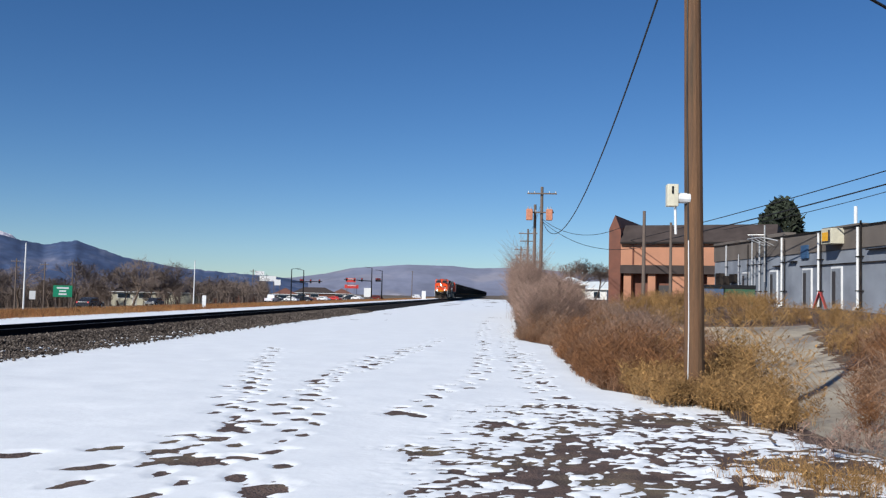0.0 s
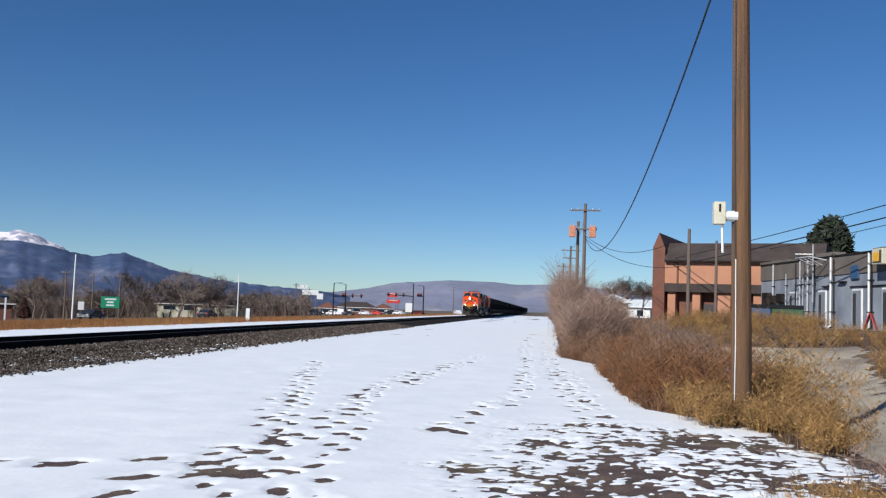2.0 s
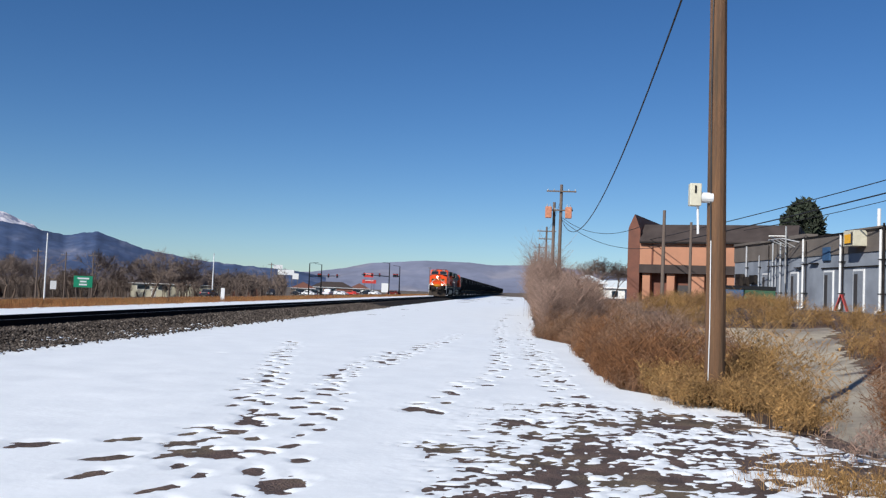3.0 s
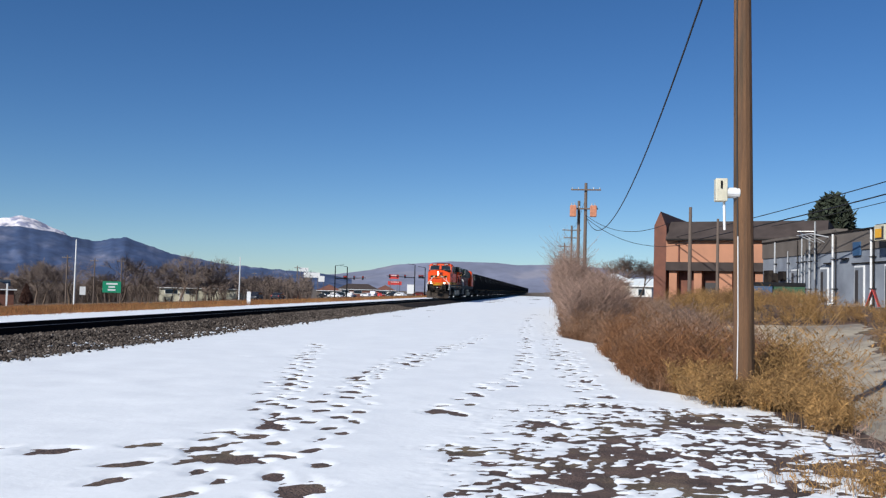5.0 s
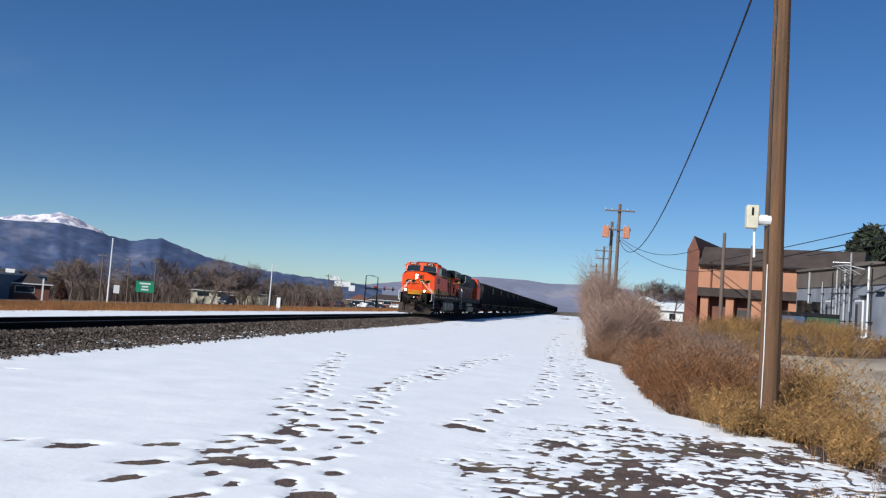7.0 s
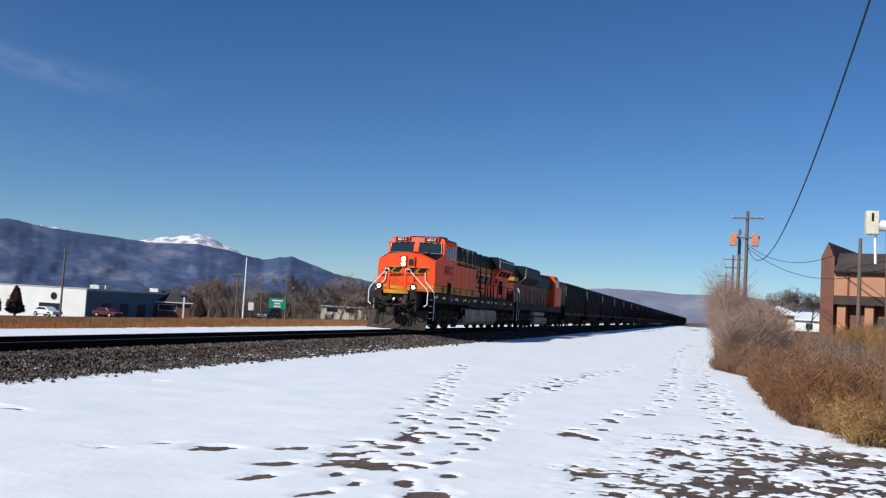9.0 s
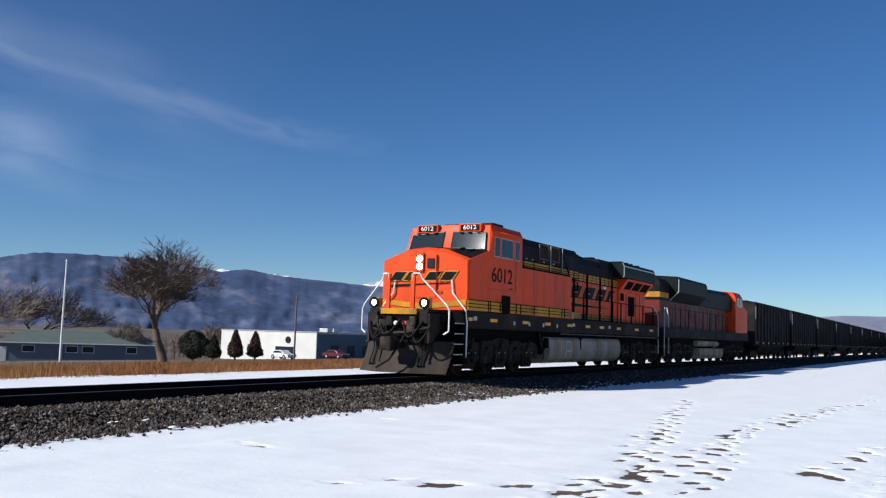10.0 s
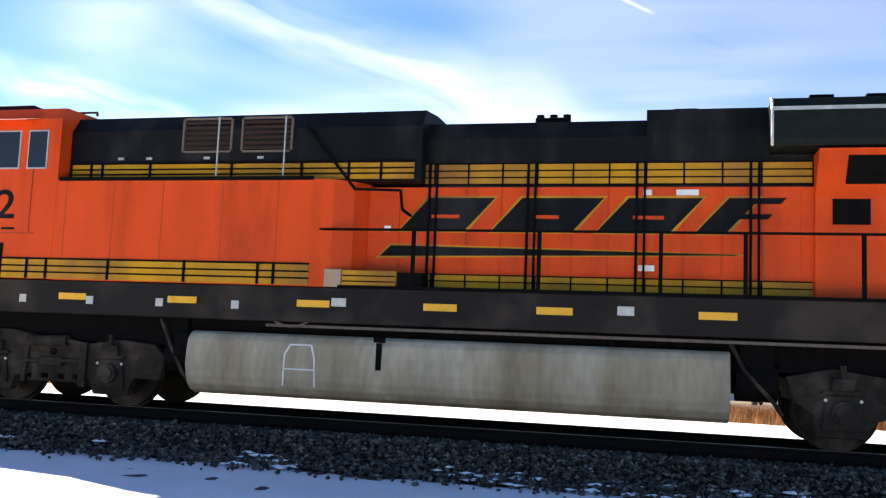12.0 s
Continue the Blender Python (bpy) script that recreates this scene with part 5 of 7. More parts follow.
def coal_car():
    C = empty("coal_car", "black ribbed steel coal gondola heaped with coal", "rail car", "cars of the train")
    b = nb()
    loft(b, [sym(0.5, [(0.0, 1.15), (1.55, 1.15), (1.57, 4.15), (0.0, 4.15)]), sym(15.7, [(0.0, 1.15), (1.55, 1.15), (1.57, 4.15), (0.0, 4.15)])])
    body = part("body", b, M_COALCAR, C)
    b = nb()
    loft(b, [sym(3.0, [(0.0, 0.55), (1.1, 0.55), (1.55, 1.14), (0.0, 1.14)]), sym(13.2, [(0.0, 0.55), (1.1, 0.55), (1.55, 1.14), (0.0, 1.14)])])
    part("belly", b, M_COALCAR, C)
    for s in (-1, 1):
        for k in range(13):
            y = 0.56 + k * 1.247
            b = nb()
            box(b, s * 1.56 - 0.02, s * 1.56 + s * 0.07, y - 0.05, y + 0.05, 1.2, 4.1)
            part("rib", b, M_COALCAR, body)
        b = nb()
        box(b, s * 1.56 - 0.03, s * 1.56 + s * 0.09, 0.45, 15.75, 4.08, 4.2)
        part("top_chord", b, M_COALCAR, body)
        b = nb()
        box(b, s * 1.60, s * 1.635, 0.62, 0.95, 3.0, 3.9)
        part("end_panel", b, M_SILVER, body, "pale worn panel")
        b = nb()
        for y in (1.2, 3.4, 5.6, 7.8, 10.0, 12.2, 14.4):
            box(b, s * 1.64, s * 1.65, y, y + 0.35, 1.28, 1.36)
        part("reflector", b, M_REFLECT, body)
    b = nb()
    n = 18
    vs = []
    rng = random.Random(9)
    for i in range(n + 1):
        y = 0.6 + 15.0 * i / n
        h = 0.35 * math.sin(math.pi * i / n) ** 0.5 + rng.uniform(-0.06, 0.06)
        vs.append([b.verts.new(c) for c in ((-1.5, y, 4.12), (-0.7, y, 4.14 + h * 0.7), (0, y, 4.17 + h), (0.7, y, 4.14 + h * 0.7), (1.5, y, 4.12))])
    for a, c in zip(vs, vs[1:]):
        for i in range(4):
            b.faces.new((a[i], a[i + 1], c[i + 1], c[i]))
    part("coal_load", b, M_COAL, C, "heaped black coal")
    b = nb()
    box(b, -0.15, 0.15, -0.1, 16.3, 0.75, 1.0)
    part("coupler", b, M_TRUCK, C)
    for yc in (2.1, 14.1):
        for s in (-1, 1):
            b = nb()
            extrude_x(b, [(yc - 1.15, 0.62), (yc - 1.0, 0.38), (yc - 0.75, 0.38), (yc - 0.35, 0.25), (yc + 0.35, 0.25), (yc + 0.75, 0.38), (yc + 1.0, 0.38), (yc + 1.15, 0.62), (yc + 0.4, 0.78), (yc - 0.4, 0.78)], s * 1.05, s * 1.2)
            part("side_frame", b, M_TRUCK, C)
        for a in (yc - 0.89, yc + 0.89):
            b = nb()
            for s in (-1, 1):
                tube(b, (s * 0.69, a, 0.46), (s * 0.82, a, 0.46), 0.46, n=20)
            tube(b, (-0.8, a, 0.46), (0.8, a, 0.46), 0.08)
            part("wheelset", b, M_TRUCK, C)
    return C


LEAD, LEAD_AXLES = locomotive()
SECOND, SECOND_AXLES = second_locomotive()
FIRST_CAR = coal_car()
CAR_LEN, CAR_COUNT = 16.25, 40
CARS = [FIRST_CAR] + [copy_thing(FIRST_CAR, Matrix.Identity(4)) for _ in range(CAR_COUNT - 1)]

# ================= east side: poles, wires, buildings =================
def utility_pole(x, y, h, r, lean=(0, 0), arms=(), label="tall brown wooden utility pole", base=None, mat=None):
    P = empty("utility_pole", label, "utility pole", "utility poles")
    z0 = (ground_z(x, y) if base is None else base) - 0.15
    P.matrix_world = pose(x, y, z0)
    b = nb()
    tube(b, (0, 0, 0), (lean[0], lean[1], h), r, r * 0.72, n=14)
    part("pole", b, mat or M_POLEWOOD, P)
    for z, half in arms:
        b = nb()
        c = lean[0] * z / h
        box(b, c - half, c + half, -r - 0.1, -r, z - 0.06, z + 0.06, 0.01)
        arm = part("crossarm", b, M_GREYWOOD, P)
        for k in (-0.92, -0.5, 0.5, 0.92):
            b = nb()
            tube(b, (c + half * k, -r - 0.05, z + 0.06), (c + half * k, -r - 0.05, z + 0.2), 0.045, 0.03, n=8)
            part("insulator", b, M_SILVER, arm)
    return P


NEAR_POLE = utility_pole(3.14, 14.9, 9.6, 0.165, (-0.13, 0.05), ((9.2, 1.2),), "tall brown wooden utility pole with meter box")
b = nb()
pipe(b, [(-0.14, -0.12, 0.45), (-0.135, -0.125, 1.4), (-0.15, -0.12, 2.75)], 0.008)
part("conduit", b, M_WHITE, NEAR_POLE, "thin white conduit")
b = nb()
pipe(b, [(-0.15, -0.1, 2.75), (-0.19, -0.08, 5.2), (-0.2, -0.05, 9.2)], 0.012)
part("ground_wire", b, M_WIRE, NEAR_POLE)
b = nb()
box(b, -0.50, -0.32, -0.16, 0.02, 3.30, 3.66, 0.012)
mb = part("meter_box", b, M_BOX, NEAR_POLE, "cream metal meter box")
b = nb()
box(b, -0.43, -0.40, -0.17, -0.155, 3.50, 3.62)
part("box_hasp", b, M_BLACK, mb)
b = nb()
tube(b, (-0.33, -0.07, 3.44), (-0.13, -0.05, 3.44), 0.085, n=12)
part("meter_socket", b, M_WHITE, NEAR_POLE)
b = nb()
pipe(b, [(-0.36, -0.07, 3.30), (-0.345, -0.07, 2.85)], 0.02)
part("strap", b, M_WHITE, NEAR_POLE)

FAR_POLE = utility_pole(3.45, 77.0, 10.9, 0.17, (0, 0), ((10.3, 1.25), (8.7, 1.0)), "double wooden utility pole with two transformers", mat=M_GREYWOOD)
b = nb()
tube(b, (-0.55, 0.2, 0), (-0.55, 0.2, 9.4), 0.16, 0.12, n=12)
part("second_pole", b, M_GREYWOOD, FAR_POLE)
for dx in (-1.05, 0.62):
    b = nb()
    box(b, dx - 0.27, dx + 0.27, -0.75, -0.25, 8.0, 8.95, 0.05)
    tf = part("transformer", b, material("rust_orange_tank", (0.55, 0.22, 0.12), 0.6), FAR_POLE, "faded orange transformer")
    b = nb()
    for k in (-0.12, 0.12):
        tube(b, (dx + k, -0.5, 8.95), (dx + k, -0.5, 9.15), 0.04, n=8)
    part("bushing", b, M_SILVER, tf)
for x, y, h in ((3.6, 118, 10.3), (3.7, 160, 10.3), (3.9, 205, 10.3), (4.0, 250, 10.2), (4.2, 300, 10.0)):
    utility_pole(x, y, h, 0.16, (0, 0), ((h - 0.6, 1.2), (h - 1.6, 1.0)), "weathered utility pole in a row along the track", mat=M_GREYWOOD)
utility_pole(9.0, 57.5, 6.1, 0.13, (0, 0), (), "short weathered wooden pole beside the tan building", mat=M_GREYWOOD)
utility_pole(10.2, 55.0, 5.1, 0.10, (0, 0), (), "short weathered wooden pole beside the tan building", mat=M_GREYWOOD)

for pts, r in ((sag((3.12, 14.9, 8.7), (3.45, 76.8, 8.2), 3.2, 28), 0.022), (sag((3.5, 77, 8.2), (8.1, 61.3, 6.4), 0.9), 0.02), (sag((3.5, 77, 8.0), (10.0, 58.5, 5.2), 1.2), 0.02),
               (sag((9.0, 75.5, 6.0), (21.4, 24.6, 8.95), 0.35), 0.025), (sag((9.0, 75.5, 5.5), (21.4, 24.6, 8.35), 0.4), 0.035), (sag((14.0, 58, 6.1), (22.6, 39.6, 8.5), 0.3), 0.02),
               (sag((3.1, 14.9, 8.33), (14.74, 23.23, 6.37), 0.15), 0.03), (sag((3.6, 77, 10.4), (3.7, 118, 10.0), 0.7), 0.015), (sag((3.7, 118, 10.0), (3.8, 160, 10.0), 0.7), 0.015)):
    tagged(curve_cable("overhead_cable", pts, r, M_WIRE), "black overhead cable between poles", "cable", "overhead cables")

GZ = 1.3


def placed(thing, x, y, z, turn=0.0):
    thing.matrix_world = pose(x, y, z, 0, 0, turn)
    return thing


def tan_building():
    B = empty("commercial_building", "tan and brown commercial building with mansard roof", "building", "buildings")
    b = nb()
    box(b, 0.85, 10.4, 0.3, 11, -0.4, 5.0)
    wall = part("wall", b, M_BRICKPINK, B)
    b = nb()
    box(b, 0.0, 0.8, -0.5, 11.5, -0.4, 5.2)
    extrude_y(b, [(0.0, 5.2), (0.8, 5.2), (0.8, 5.7), (0.4, 6.75), (0.0, 5.8)], -0.5, 11.5)
    part("end_wall", b, M_BRICKDARK, B, "dark brick end wall")
    b = nb()
    extrude_x(b, [(-0.75, 4.85), (-0.75, 4.98), (0.8, 6.15), (10.5, 6.15), (11.3, 4.98), (11.3, 4.85)], 0.81, 10.6)
    part("roof", b, M_ROOF, B, "dark shingle mansard")
    b = nb()
    box(b, 0.81, 10.5, -0.65, 0.32, 2.85, 3.4)
    part("canopy", b, M_ROOF, B)
    b = nb()
    box(b, 0.81, 10.5, -0.5, 0.29, 3.41, 4.86)
    part("upper_wall", b, M_BRICKPINK, B)
    # thin dark sheet over the tan wall stands in for the recess's shade
    b = nb()
    box(b, 0.9, 10.4, 0.27, 0.31, 0.0, 2.85)
    part("recess", b, M_BRICKDARK, B)
    for x in (1.0, 2.6, 4.2, 6.4, 8.7):
        b = nb()
        box(b, x, x + (0.8 if x > 4 else 0.5), -0.4, 0.26, -0.3, 2.84)
        part("pilaster", b, M_BRICKPINK, B)
    b = nb()
    box(b, 0.84, 10.5, -0.82, -0.7, 4.80, 4.90)
    part("gutter", b, M_SILL, B)
    for x in (1.6, 9.9):
        b = nb()
        box(b, x, x + 0.09, -0.6, -0.5, 3.4, 4.82)
        part("downpipe", b, M_BRICKDARK, B)
    b = nb()
    tube(b, (5.2, 3.0, 6.1), (5.2, 3.0, 6.45), 0.08, n=10)
    part("vent_stack", b, M_SILL, B)
    for x in (3.2, 7.4):
        b = nb()
        box(b, x, x + 0.95, 0.2, 0.262, 0.1, 2.1)
        part("door", b, M_DARKDOOR, B)
    B.matrix_world = pose(8.72, 72.3, 0.25, 0, 0, -20) @ Matrix.Diagonal((1.17, 1.17, 1.17, 1))
    return B


def grey_building():
    B = empty("workshop_building", "long grey block workshop with stained parapet", "building", "buildings")
    L = 40.0
    b = nb()
    box(b, 0, 12, 0, L, -0.6, 3.05)
    wall = part("wall", b, M_GREYWALL, B)
    b = nb()
    box(b, -0.06, 12, -0.02, L, 3.06, 4.12)
    part("parapet", b, M_GREYTOP, B, "brown-stained parapet")
    b = nb()
    box(b, -0.12, 12.05, -0.05, L + 0.05, 4.12, 4.2)
    part("coping", b, M_SILL, B)
    for y, m_, w_, z_ in ((2.6, M_PIPEGREY, 0.10, 4.1), (4.9, M_PIPEGREY, 0.06, 3.4), (6.5, M_SILL, 0.05, 4.0), (7.2, M_PIPEGREY, 0.08, 4.1), (7.7, M_PIPEGREY, 0.05, 3.2), (8.4, M_PIPEGREY, 0.10, 4.1), (9.3, M_SILL, 0.05, 3.8),
                          (11.7, M_WHITE, 0.10, 4.1), (12.1, M_SILL, 0.05, 4.0), (16.4, M_WHITE, 0.10, 4.1), (16.7, M_SILL, 0.06, 4.1), (20.6, M_WHITE, 0.11, 4.1), (20.9, M_SILL, 0.09, 4.4), (27.5, M_PIPEGREY, 0.11, 4.1), (33.0, M_PIPEGREY, 0.11, 4.1)):
        b = nb()
        tube(b, (-0.13, y, 0.05), (-0.13, y, z_), w_ * 0.6, n=8)
        tube(b, (-0.13, y, 0.06), (-0.38, y + 0.05, 0.02), w_ * 0.6, n=8)
        dp = part("downpipe", b, m_, B)
        for zz in (0.9, 2.6):
            b = nb()
            box(b, -0.2, 0.0, y - w_, y + w_, zz, zz + 0.05)
            part("pipe_clip", b, M_SILL, dp)
    for y0, y1, z0, z1 in ((3.4, 4.4, 1.5, 2.1), (12.6, 13.6, 2.6, 2.66), (21.5, 24.5, 2.9, 2.96), (10.6, 11.4, 2.4, 2.46)):
        b = nb()
        box(b, -0.22, -0.03, y0, y1, z0, z1, 0.01)
        part("wall_fitting", b, M_SILL, B)
    for y0, y1, dz in ((0.0, 5.0, 0.16), (8.9, 12.0, 0.22), (16.8, 20.8, 0.1)):
        b = nb()
        box(b, -0.1, 0.6, y0, y1, 4.205, 4.2 + dz)
        part("raised_coping", b, M_GREYTOP, B)
    b = nb()
    pipe(b, [(-0.2, 8.6, 3.95), (-1.1, 8.9, 4.15), (-1.1, 11.0, 4.15), (-0.2, 11.3, 3.95)], 0.04)
    for y in (9.3, 9.9, 10.5):
        pipe(b, [(-0.1, y, 3.7), (-1.1, y, 4.15)], 0.025)
    part("awning_frame", b, M_PIPEGREY, B)
    for y, w in ((5.4, 0.95), (9.9, 0.95), (14.4, 1.0), (17.8, 1.0), (26.0, 1.0)):
        b = nb()
        box(b, -0.08, 0.02, y - 0.06, y + w + 0.06, 0.0, 2.2)
        fr = part("door_frame", b, M_WHITE, B)
        b = nb()
        box(b, -0.092, -0.06, y, y + w, 0.0, 2.1)
        dr = part("door", b, M_DOORGREY, fr)
        b = nb()
        box(b, -0.10, -0.08, y + 0.08, y + w * 0.45, 0.15, 1.95)
        part("door_panel", b, M_DARKDOOR, fr)
    for y0, y1, z0, z1, m, nm in ((14.2, 15.1, 2.75, 3.5, M_BLUEBIN, "blue_sign"), ):
        b = nb()
        box(b, -0.12, -0.03, y0, y1, z0, z1, 0.01)
        part(nm, b, m, B)
    b = nb()
    box(b, -0.75, 0.0, 18.0, 19.1, 3.35, 4.15, 0.02)
    ac = part("sign_box", b, M_BOX, B, "white projecting box sign")
    b = nb()
    box(b, -0.77, -0.745, 18.15, 18.8, 3.5, 3.95)
    part("sign_face", b, M_REFLECT, ac)
    # solid dark bars paint the shadow inside the sign's frame
    b = nb()
    box(b, -0.77, -0.746, 18.12, 19.0, 3.42, 3.49)
    box(b, -0.77, -0.746, 18.82, 19.0, 3.5, 4.05)
    part("sign_shadow_gap", b, M_DARKDOOR, ac)
    b = nb()
    box(b, -0.4, -0.06, 1.2, 2.2, 1.3, 2.2, 0.02)
    box(b, -0.35, -0.06, 2.6, 3.1, 1.2, 2.0, 0.02)
    part("meter_cabinet", b, M_SILL, B)
    b = nb()
    tube(b, (0.6, 19.0, 4.15), (0.6, 19.0, 5.3), 0.09, n=10)
    part("vent_stack", b, M_WHITE, B)
    b = nb()
    pipe(b, [(-0.3, 9.6, 1.5), (-0.3, 9.6, 5.0)], 0.05)
    pipe(b, [(-0.3, 8.0, 4.3), (-1.2, 9.2, 4.4), (-0.3, 9.6, 4.4)], 0.03)
    part("lamp_mast", b, M_SILVER, B)
    b = nb()
    box(b, -0.08, -0.04, 14.0, 24.0, 2.3, 2.36)
    part("pipe_run", b, M_SILL, B)
    for y in (5.0, 11.5, 18, 25):
        b = nb()
        box(b, 3, 4.6, y, y + 2.0, 4.2, 4.6, 0.03)
        part("roof_unit", b, M_BOX, B)
    return placed(B, 15.4, 67.5, GZ + 0.25, 0)


R = empty("storage_building", "plain tan block building behind the workshop", "building", "buildings")
b = nb()
box(b, 0, 12, 0, 8, -1.0, 6.6)
part("wall", b, M_TANWALL, R)
b = nb()
box(b, -0.1, 12.1, -0.1, 8.1, 6.6, 6.75)
part("coping", b, M_GREYTOP, R)
placed(R, 30.0, 80.0, GZ, -20)
tan_building()
g = grey_building()
g.matrix_world = Matrix.Translation((15.5, 66.5, GZ + 0.05)) @ Matrix.Rotation(radians(-173.6), 4, "Z") @ Matrix.Diagonal((-1, 1, 1, 1))


def dumpster(x, y, mat, label):
    D = empty("dumpster", label, "dumpster", "dumpsters")
    b = nb()
    extrude_x(b, [(-0.7, 0.12), (0.6, 0.12), (0.75, 1.25), (-0.75, 1.05)], -0.9, 0.9, 0.02)
    part("bin", b, mat, D)
    b = nb()
    extrude_x(b, [(-0.78, 1.07), (0.78, 1.28), (0.78, 1.33), (-0.78, 1.12)], -0.93, 0.93, 0.01)
    part("lid", b, M_RUBBER, D, "black plastic lid")
    for s in (-0.7, 0.7):
        b = nb()
        tube(b, (s, -0.4, 0.06), (s + 0.06, -0.4, 0.06), 0.07, n=10)
        part("caster", b, M_RUBBER, D)
    return placed(D, x, y, GZ, -15)


dumpster(13.0, 57.3, M_BLUEBIN, "blue steel dumpster beside the tan building")
dumpster(14.8, 57.0, M_GREENBIN, "dark green steel dumpster beside the tan building")
S = empty("sandwich_board", "red folding board standing by a workshop door", "sign")
for s in (-1, 1):
    b = nb()
    extrude_x(b, [(s * 0.28, 0.0), (s * 0.31, 0.0), (0.03 * s, 0.85), (0.0, 0.85)], -0.3, 0.3)
    part("panel", b, M_RED, S)
placed(S, 16.2, 47.0, GZ + 0.05, 60)


def small_house(name, label, x, y, z, w, d, h, turn, wall, roof, windows=(), doors=(), hip=True, group="houses"):
    H = empty(name, label, "house", group)
    b = nb()
    box(b, 0, w, 0, d, -0.5, h)
    part("wall", b, wall, H)
    b = nb()
    o, rise = 0.45, h + d * 0.24
    lo = [(-o, -o, h), (w + o, -o, h), (w + o, d + o, h), (-o, d + o, h)]
    e = d * 0.45 if hip else -o
    ri = [(e, d / 2, rise), (w - e, d / 2, rise)]
    vs = [b.verts.new(c) for c in lo + ri]
    for f in ((0, 1, 5, 4), (1, 2, 5), (2, 3, 4, 5), (3, 0, 4), (3, 2, 1, 0)):
        b.faces.new([vs[i] for i in f])
    part("roof", b, roof, H)
    b = nb()
    for q in ((-o, w + o, -o - 0.05, -o), (-o, w + o, d + o, d + o + 0.05)):
        box(b, *q, h - 0.16, h + 0.02)
    part("fascia", b, M_WHITE, H)
    for x0, w0 in windows:
        b = nb()
        box(b, x0 - 0.1, x0 + w0 + 0.1, -0.06, 0.02, h - 1.65, h - 0.45)
        wf = part("window_frame", b, M_WHITE, H)
        b = nb()
        box(b, x0, x0 + w0, -0.075, -0.05, h - 1.55, h - 0.55)
        part("window", b, M_GLASS, wf)
    for x0 in doors:
        b = nb()
        box(b, x0 - 0.08, x0 + 1.0, -0.05, 0.02, -0.4, 2.1)
        df = part("door_frame", b, M_WHITE, H)
        b = nb()
        box(b, x0, x0 + 0.92, -0.065, -0.04, -0.4, 2.0)
        part("door", b, M_WHITEWALL, df)
    return placed(H, x, y, z, turn)


M_HOUSEROOF = material("grey_green_roof", (0.10, 0.125, 0.115), 0.9, vary=0.15, scale=1.0)
M_HOUSEPALE = material("pale_green_roof", (0.30, 0.36, 0.34), 0.8, vary=0.15, scale=1.0)
M_SNOWROOF = material("pale_roof", (0.62, 0.66, 0.66), 0.7, vary=0.1, scale=1.0)
small_house("cottage", "white cottage with grey roof beside the track", 12.11, 150, 0.7, 5.5, 5, 2.4, -10, M_WHITEWALL, M_SNOWROOF, ((0.8, 1.0), (3.4, 1.0)), (2.2,), False)
small_house("shed", "small pale shed among the shrubs", 5.6, 92, GZ, 3.0, 3, 1.7, -5, M_BOX, M_SNOWROOF)


# ================= west side: road, houses, shops =================
def gz(x, y):
    return ground_z(x, y)


def facing(x, y):
    """Turn that sets a front (its -y side) towards the standpoint."""
    return math.degrees(math.atan2(x, -y))


def bearing(az, d):
    return (-math.sin(radians(az)) * d, math.cos(radians(az)) * d)


def west_house(az, d, w, dep, h, label, wall, roof, windows=(), doors=(), hip=True, turn=0.0):
    """A house seen with its middle at that bearing and distance."""
    x, y = bearing(az, d)
    a = facing(x, y) + 180 + turn
    c, s = math.cos(radians(a)), math.sin(radians(a))
    return small_house("house", label, x - c * w / 2, y - s * w / 2, gz(x, y), w, dep, h, a, wall, roof, windows, doors, hip)


cottage = west_house(56.0, 150, 9.5, 8, 2.4, "small white gabled house with pale green roof", M_WHITEWALL, M_HOUSEPALE, ((1.0, 1.6), (6.5, 1.6)), (4.2,), False, 90)
west_house(51.3, 168, 26, 9, 2.9, "long grey-green ranch house with white trim", M_HOUSE, M_HOUSEROOF, ((4.0, 1.8), (10.8, 1.8), (13.4, 1.8), (20.6, 1.6)), (0.6,), True)
for x0 in (-0.06, 9.54):
    for y0, w0, z0, z1 in ((1.0, 1.5, 0.9, 1.9), (5.6, 1.4, 0.9, 1.9)):
        b = nb()
        box(b, x0, x0 + 0.03, y0 - 0.12, y0 + w0 + 0.12, z0 - 0.12, z1 + 0.12)
        fr = part("window_frame", b, M_WHITE, cottage)
        b = nb()
        box(b, x0 - 0.012, x0 + 0.042, y0, y0 + w0, z0, z1)
        part("pane", b, M_GLASS, fr)
    b = nb()
    box(b, x0 - 0.01, x0 + 0.04, 3.6, 4.6, 0.0, 2.05)
    part("door", b, M_DARKDOOR, cottage)
# white warehouse; a dark grey sheet paints the shade on its long east wall
W = empty("warehouse", "low white flat-roofed warehouse with flank coloured as shade", "building", "buildings")
b = nb()
box(b, -22, 0, 0, 30, -0.8, 4.5, 0.02)
part("wall", b, M_WHITEWALL, W)
b = nb()
box(b, 0.003, 0.12, 0.02, 30, -0.8, 4.3)
flank = part("flank_cladding", b, M_HOUSE, W, "dark grey sheet standing in for the wall's shade")
b = nb()
box(b, -22.1, 0.15, -0.1, 30.1, 4.5, 4.65)
part("coping", b, M_SILVER, W)
for x0, x1, z0, z1, m in ((-9.0, -4.6, 0.0, 1.9, M_GLASS), (-15.5, -14.4, 0.0, 2.1, M_DARKDOOR)):
    b = nb()
    box(b, x0, x1, -0.06, 0.02, z0, z1)
    part("window", b, m, W)
b = nb()
tube(b, (-6.2, -0.1, 3.1), (-6.2, -0.02, 3.1), 0.6, n=18)
part("round_sign", b, M_SILL, W)
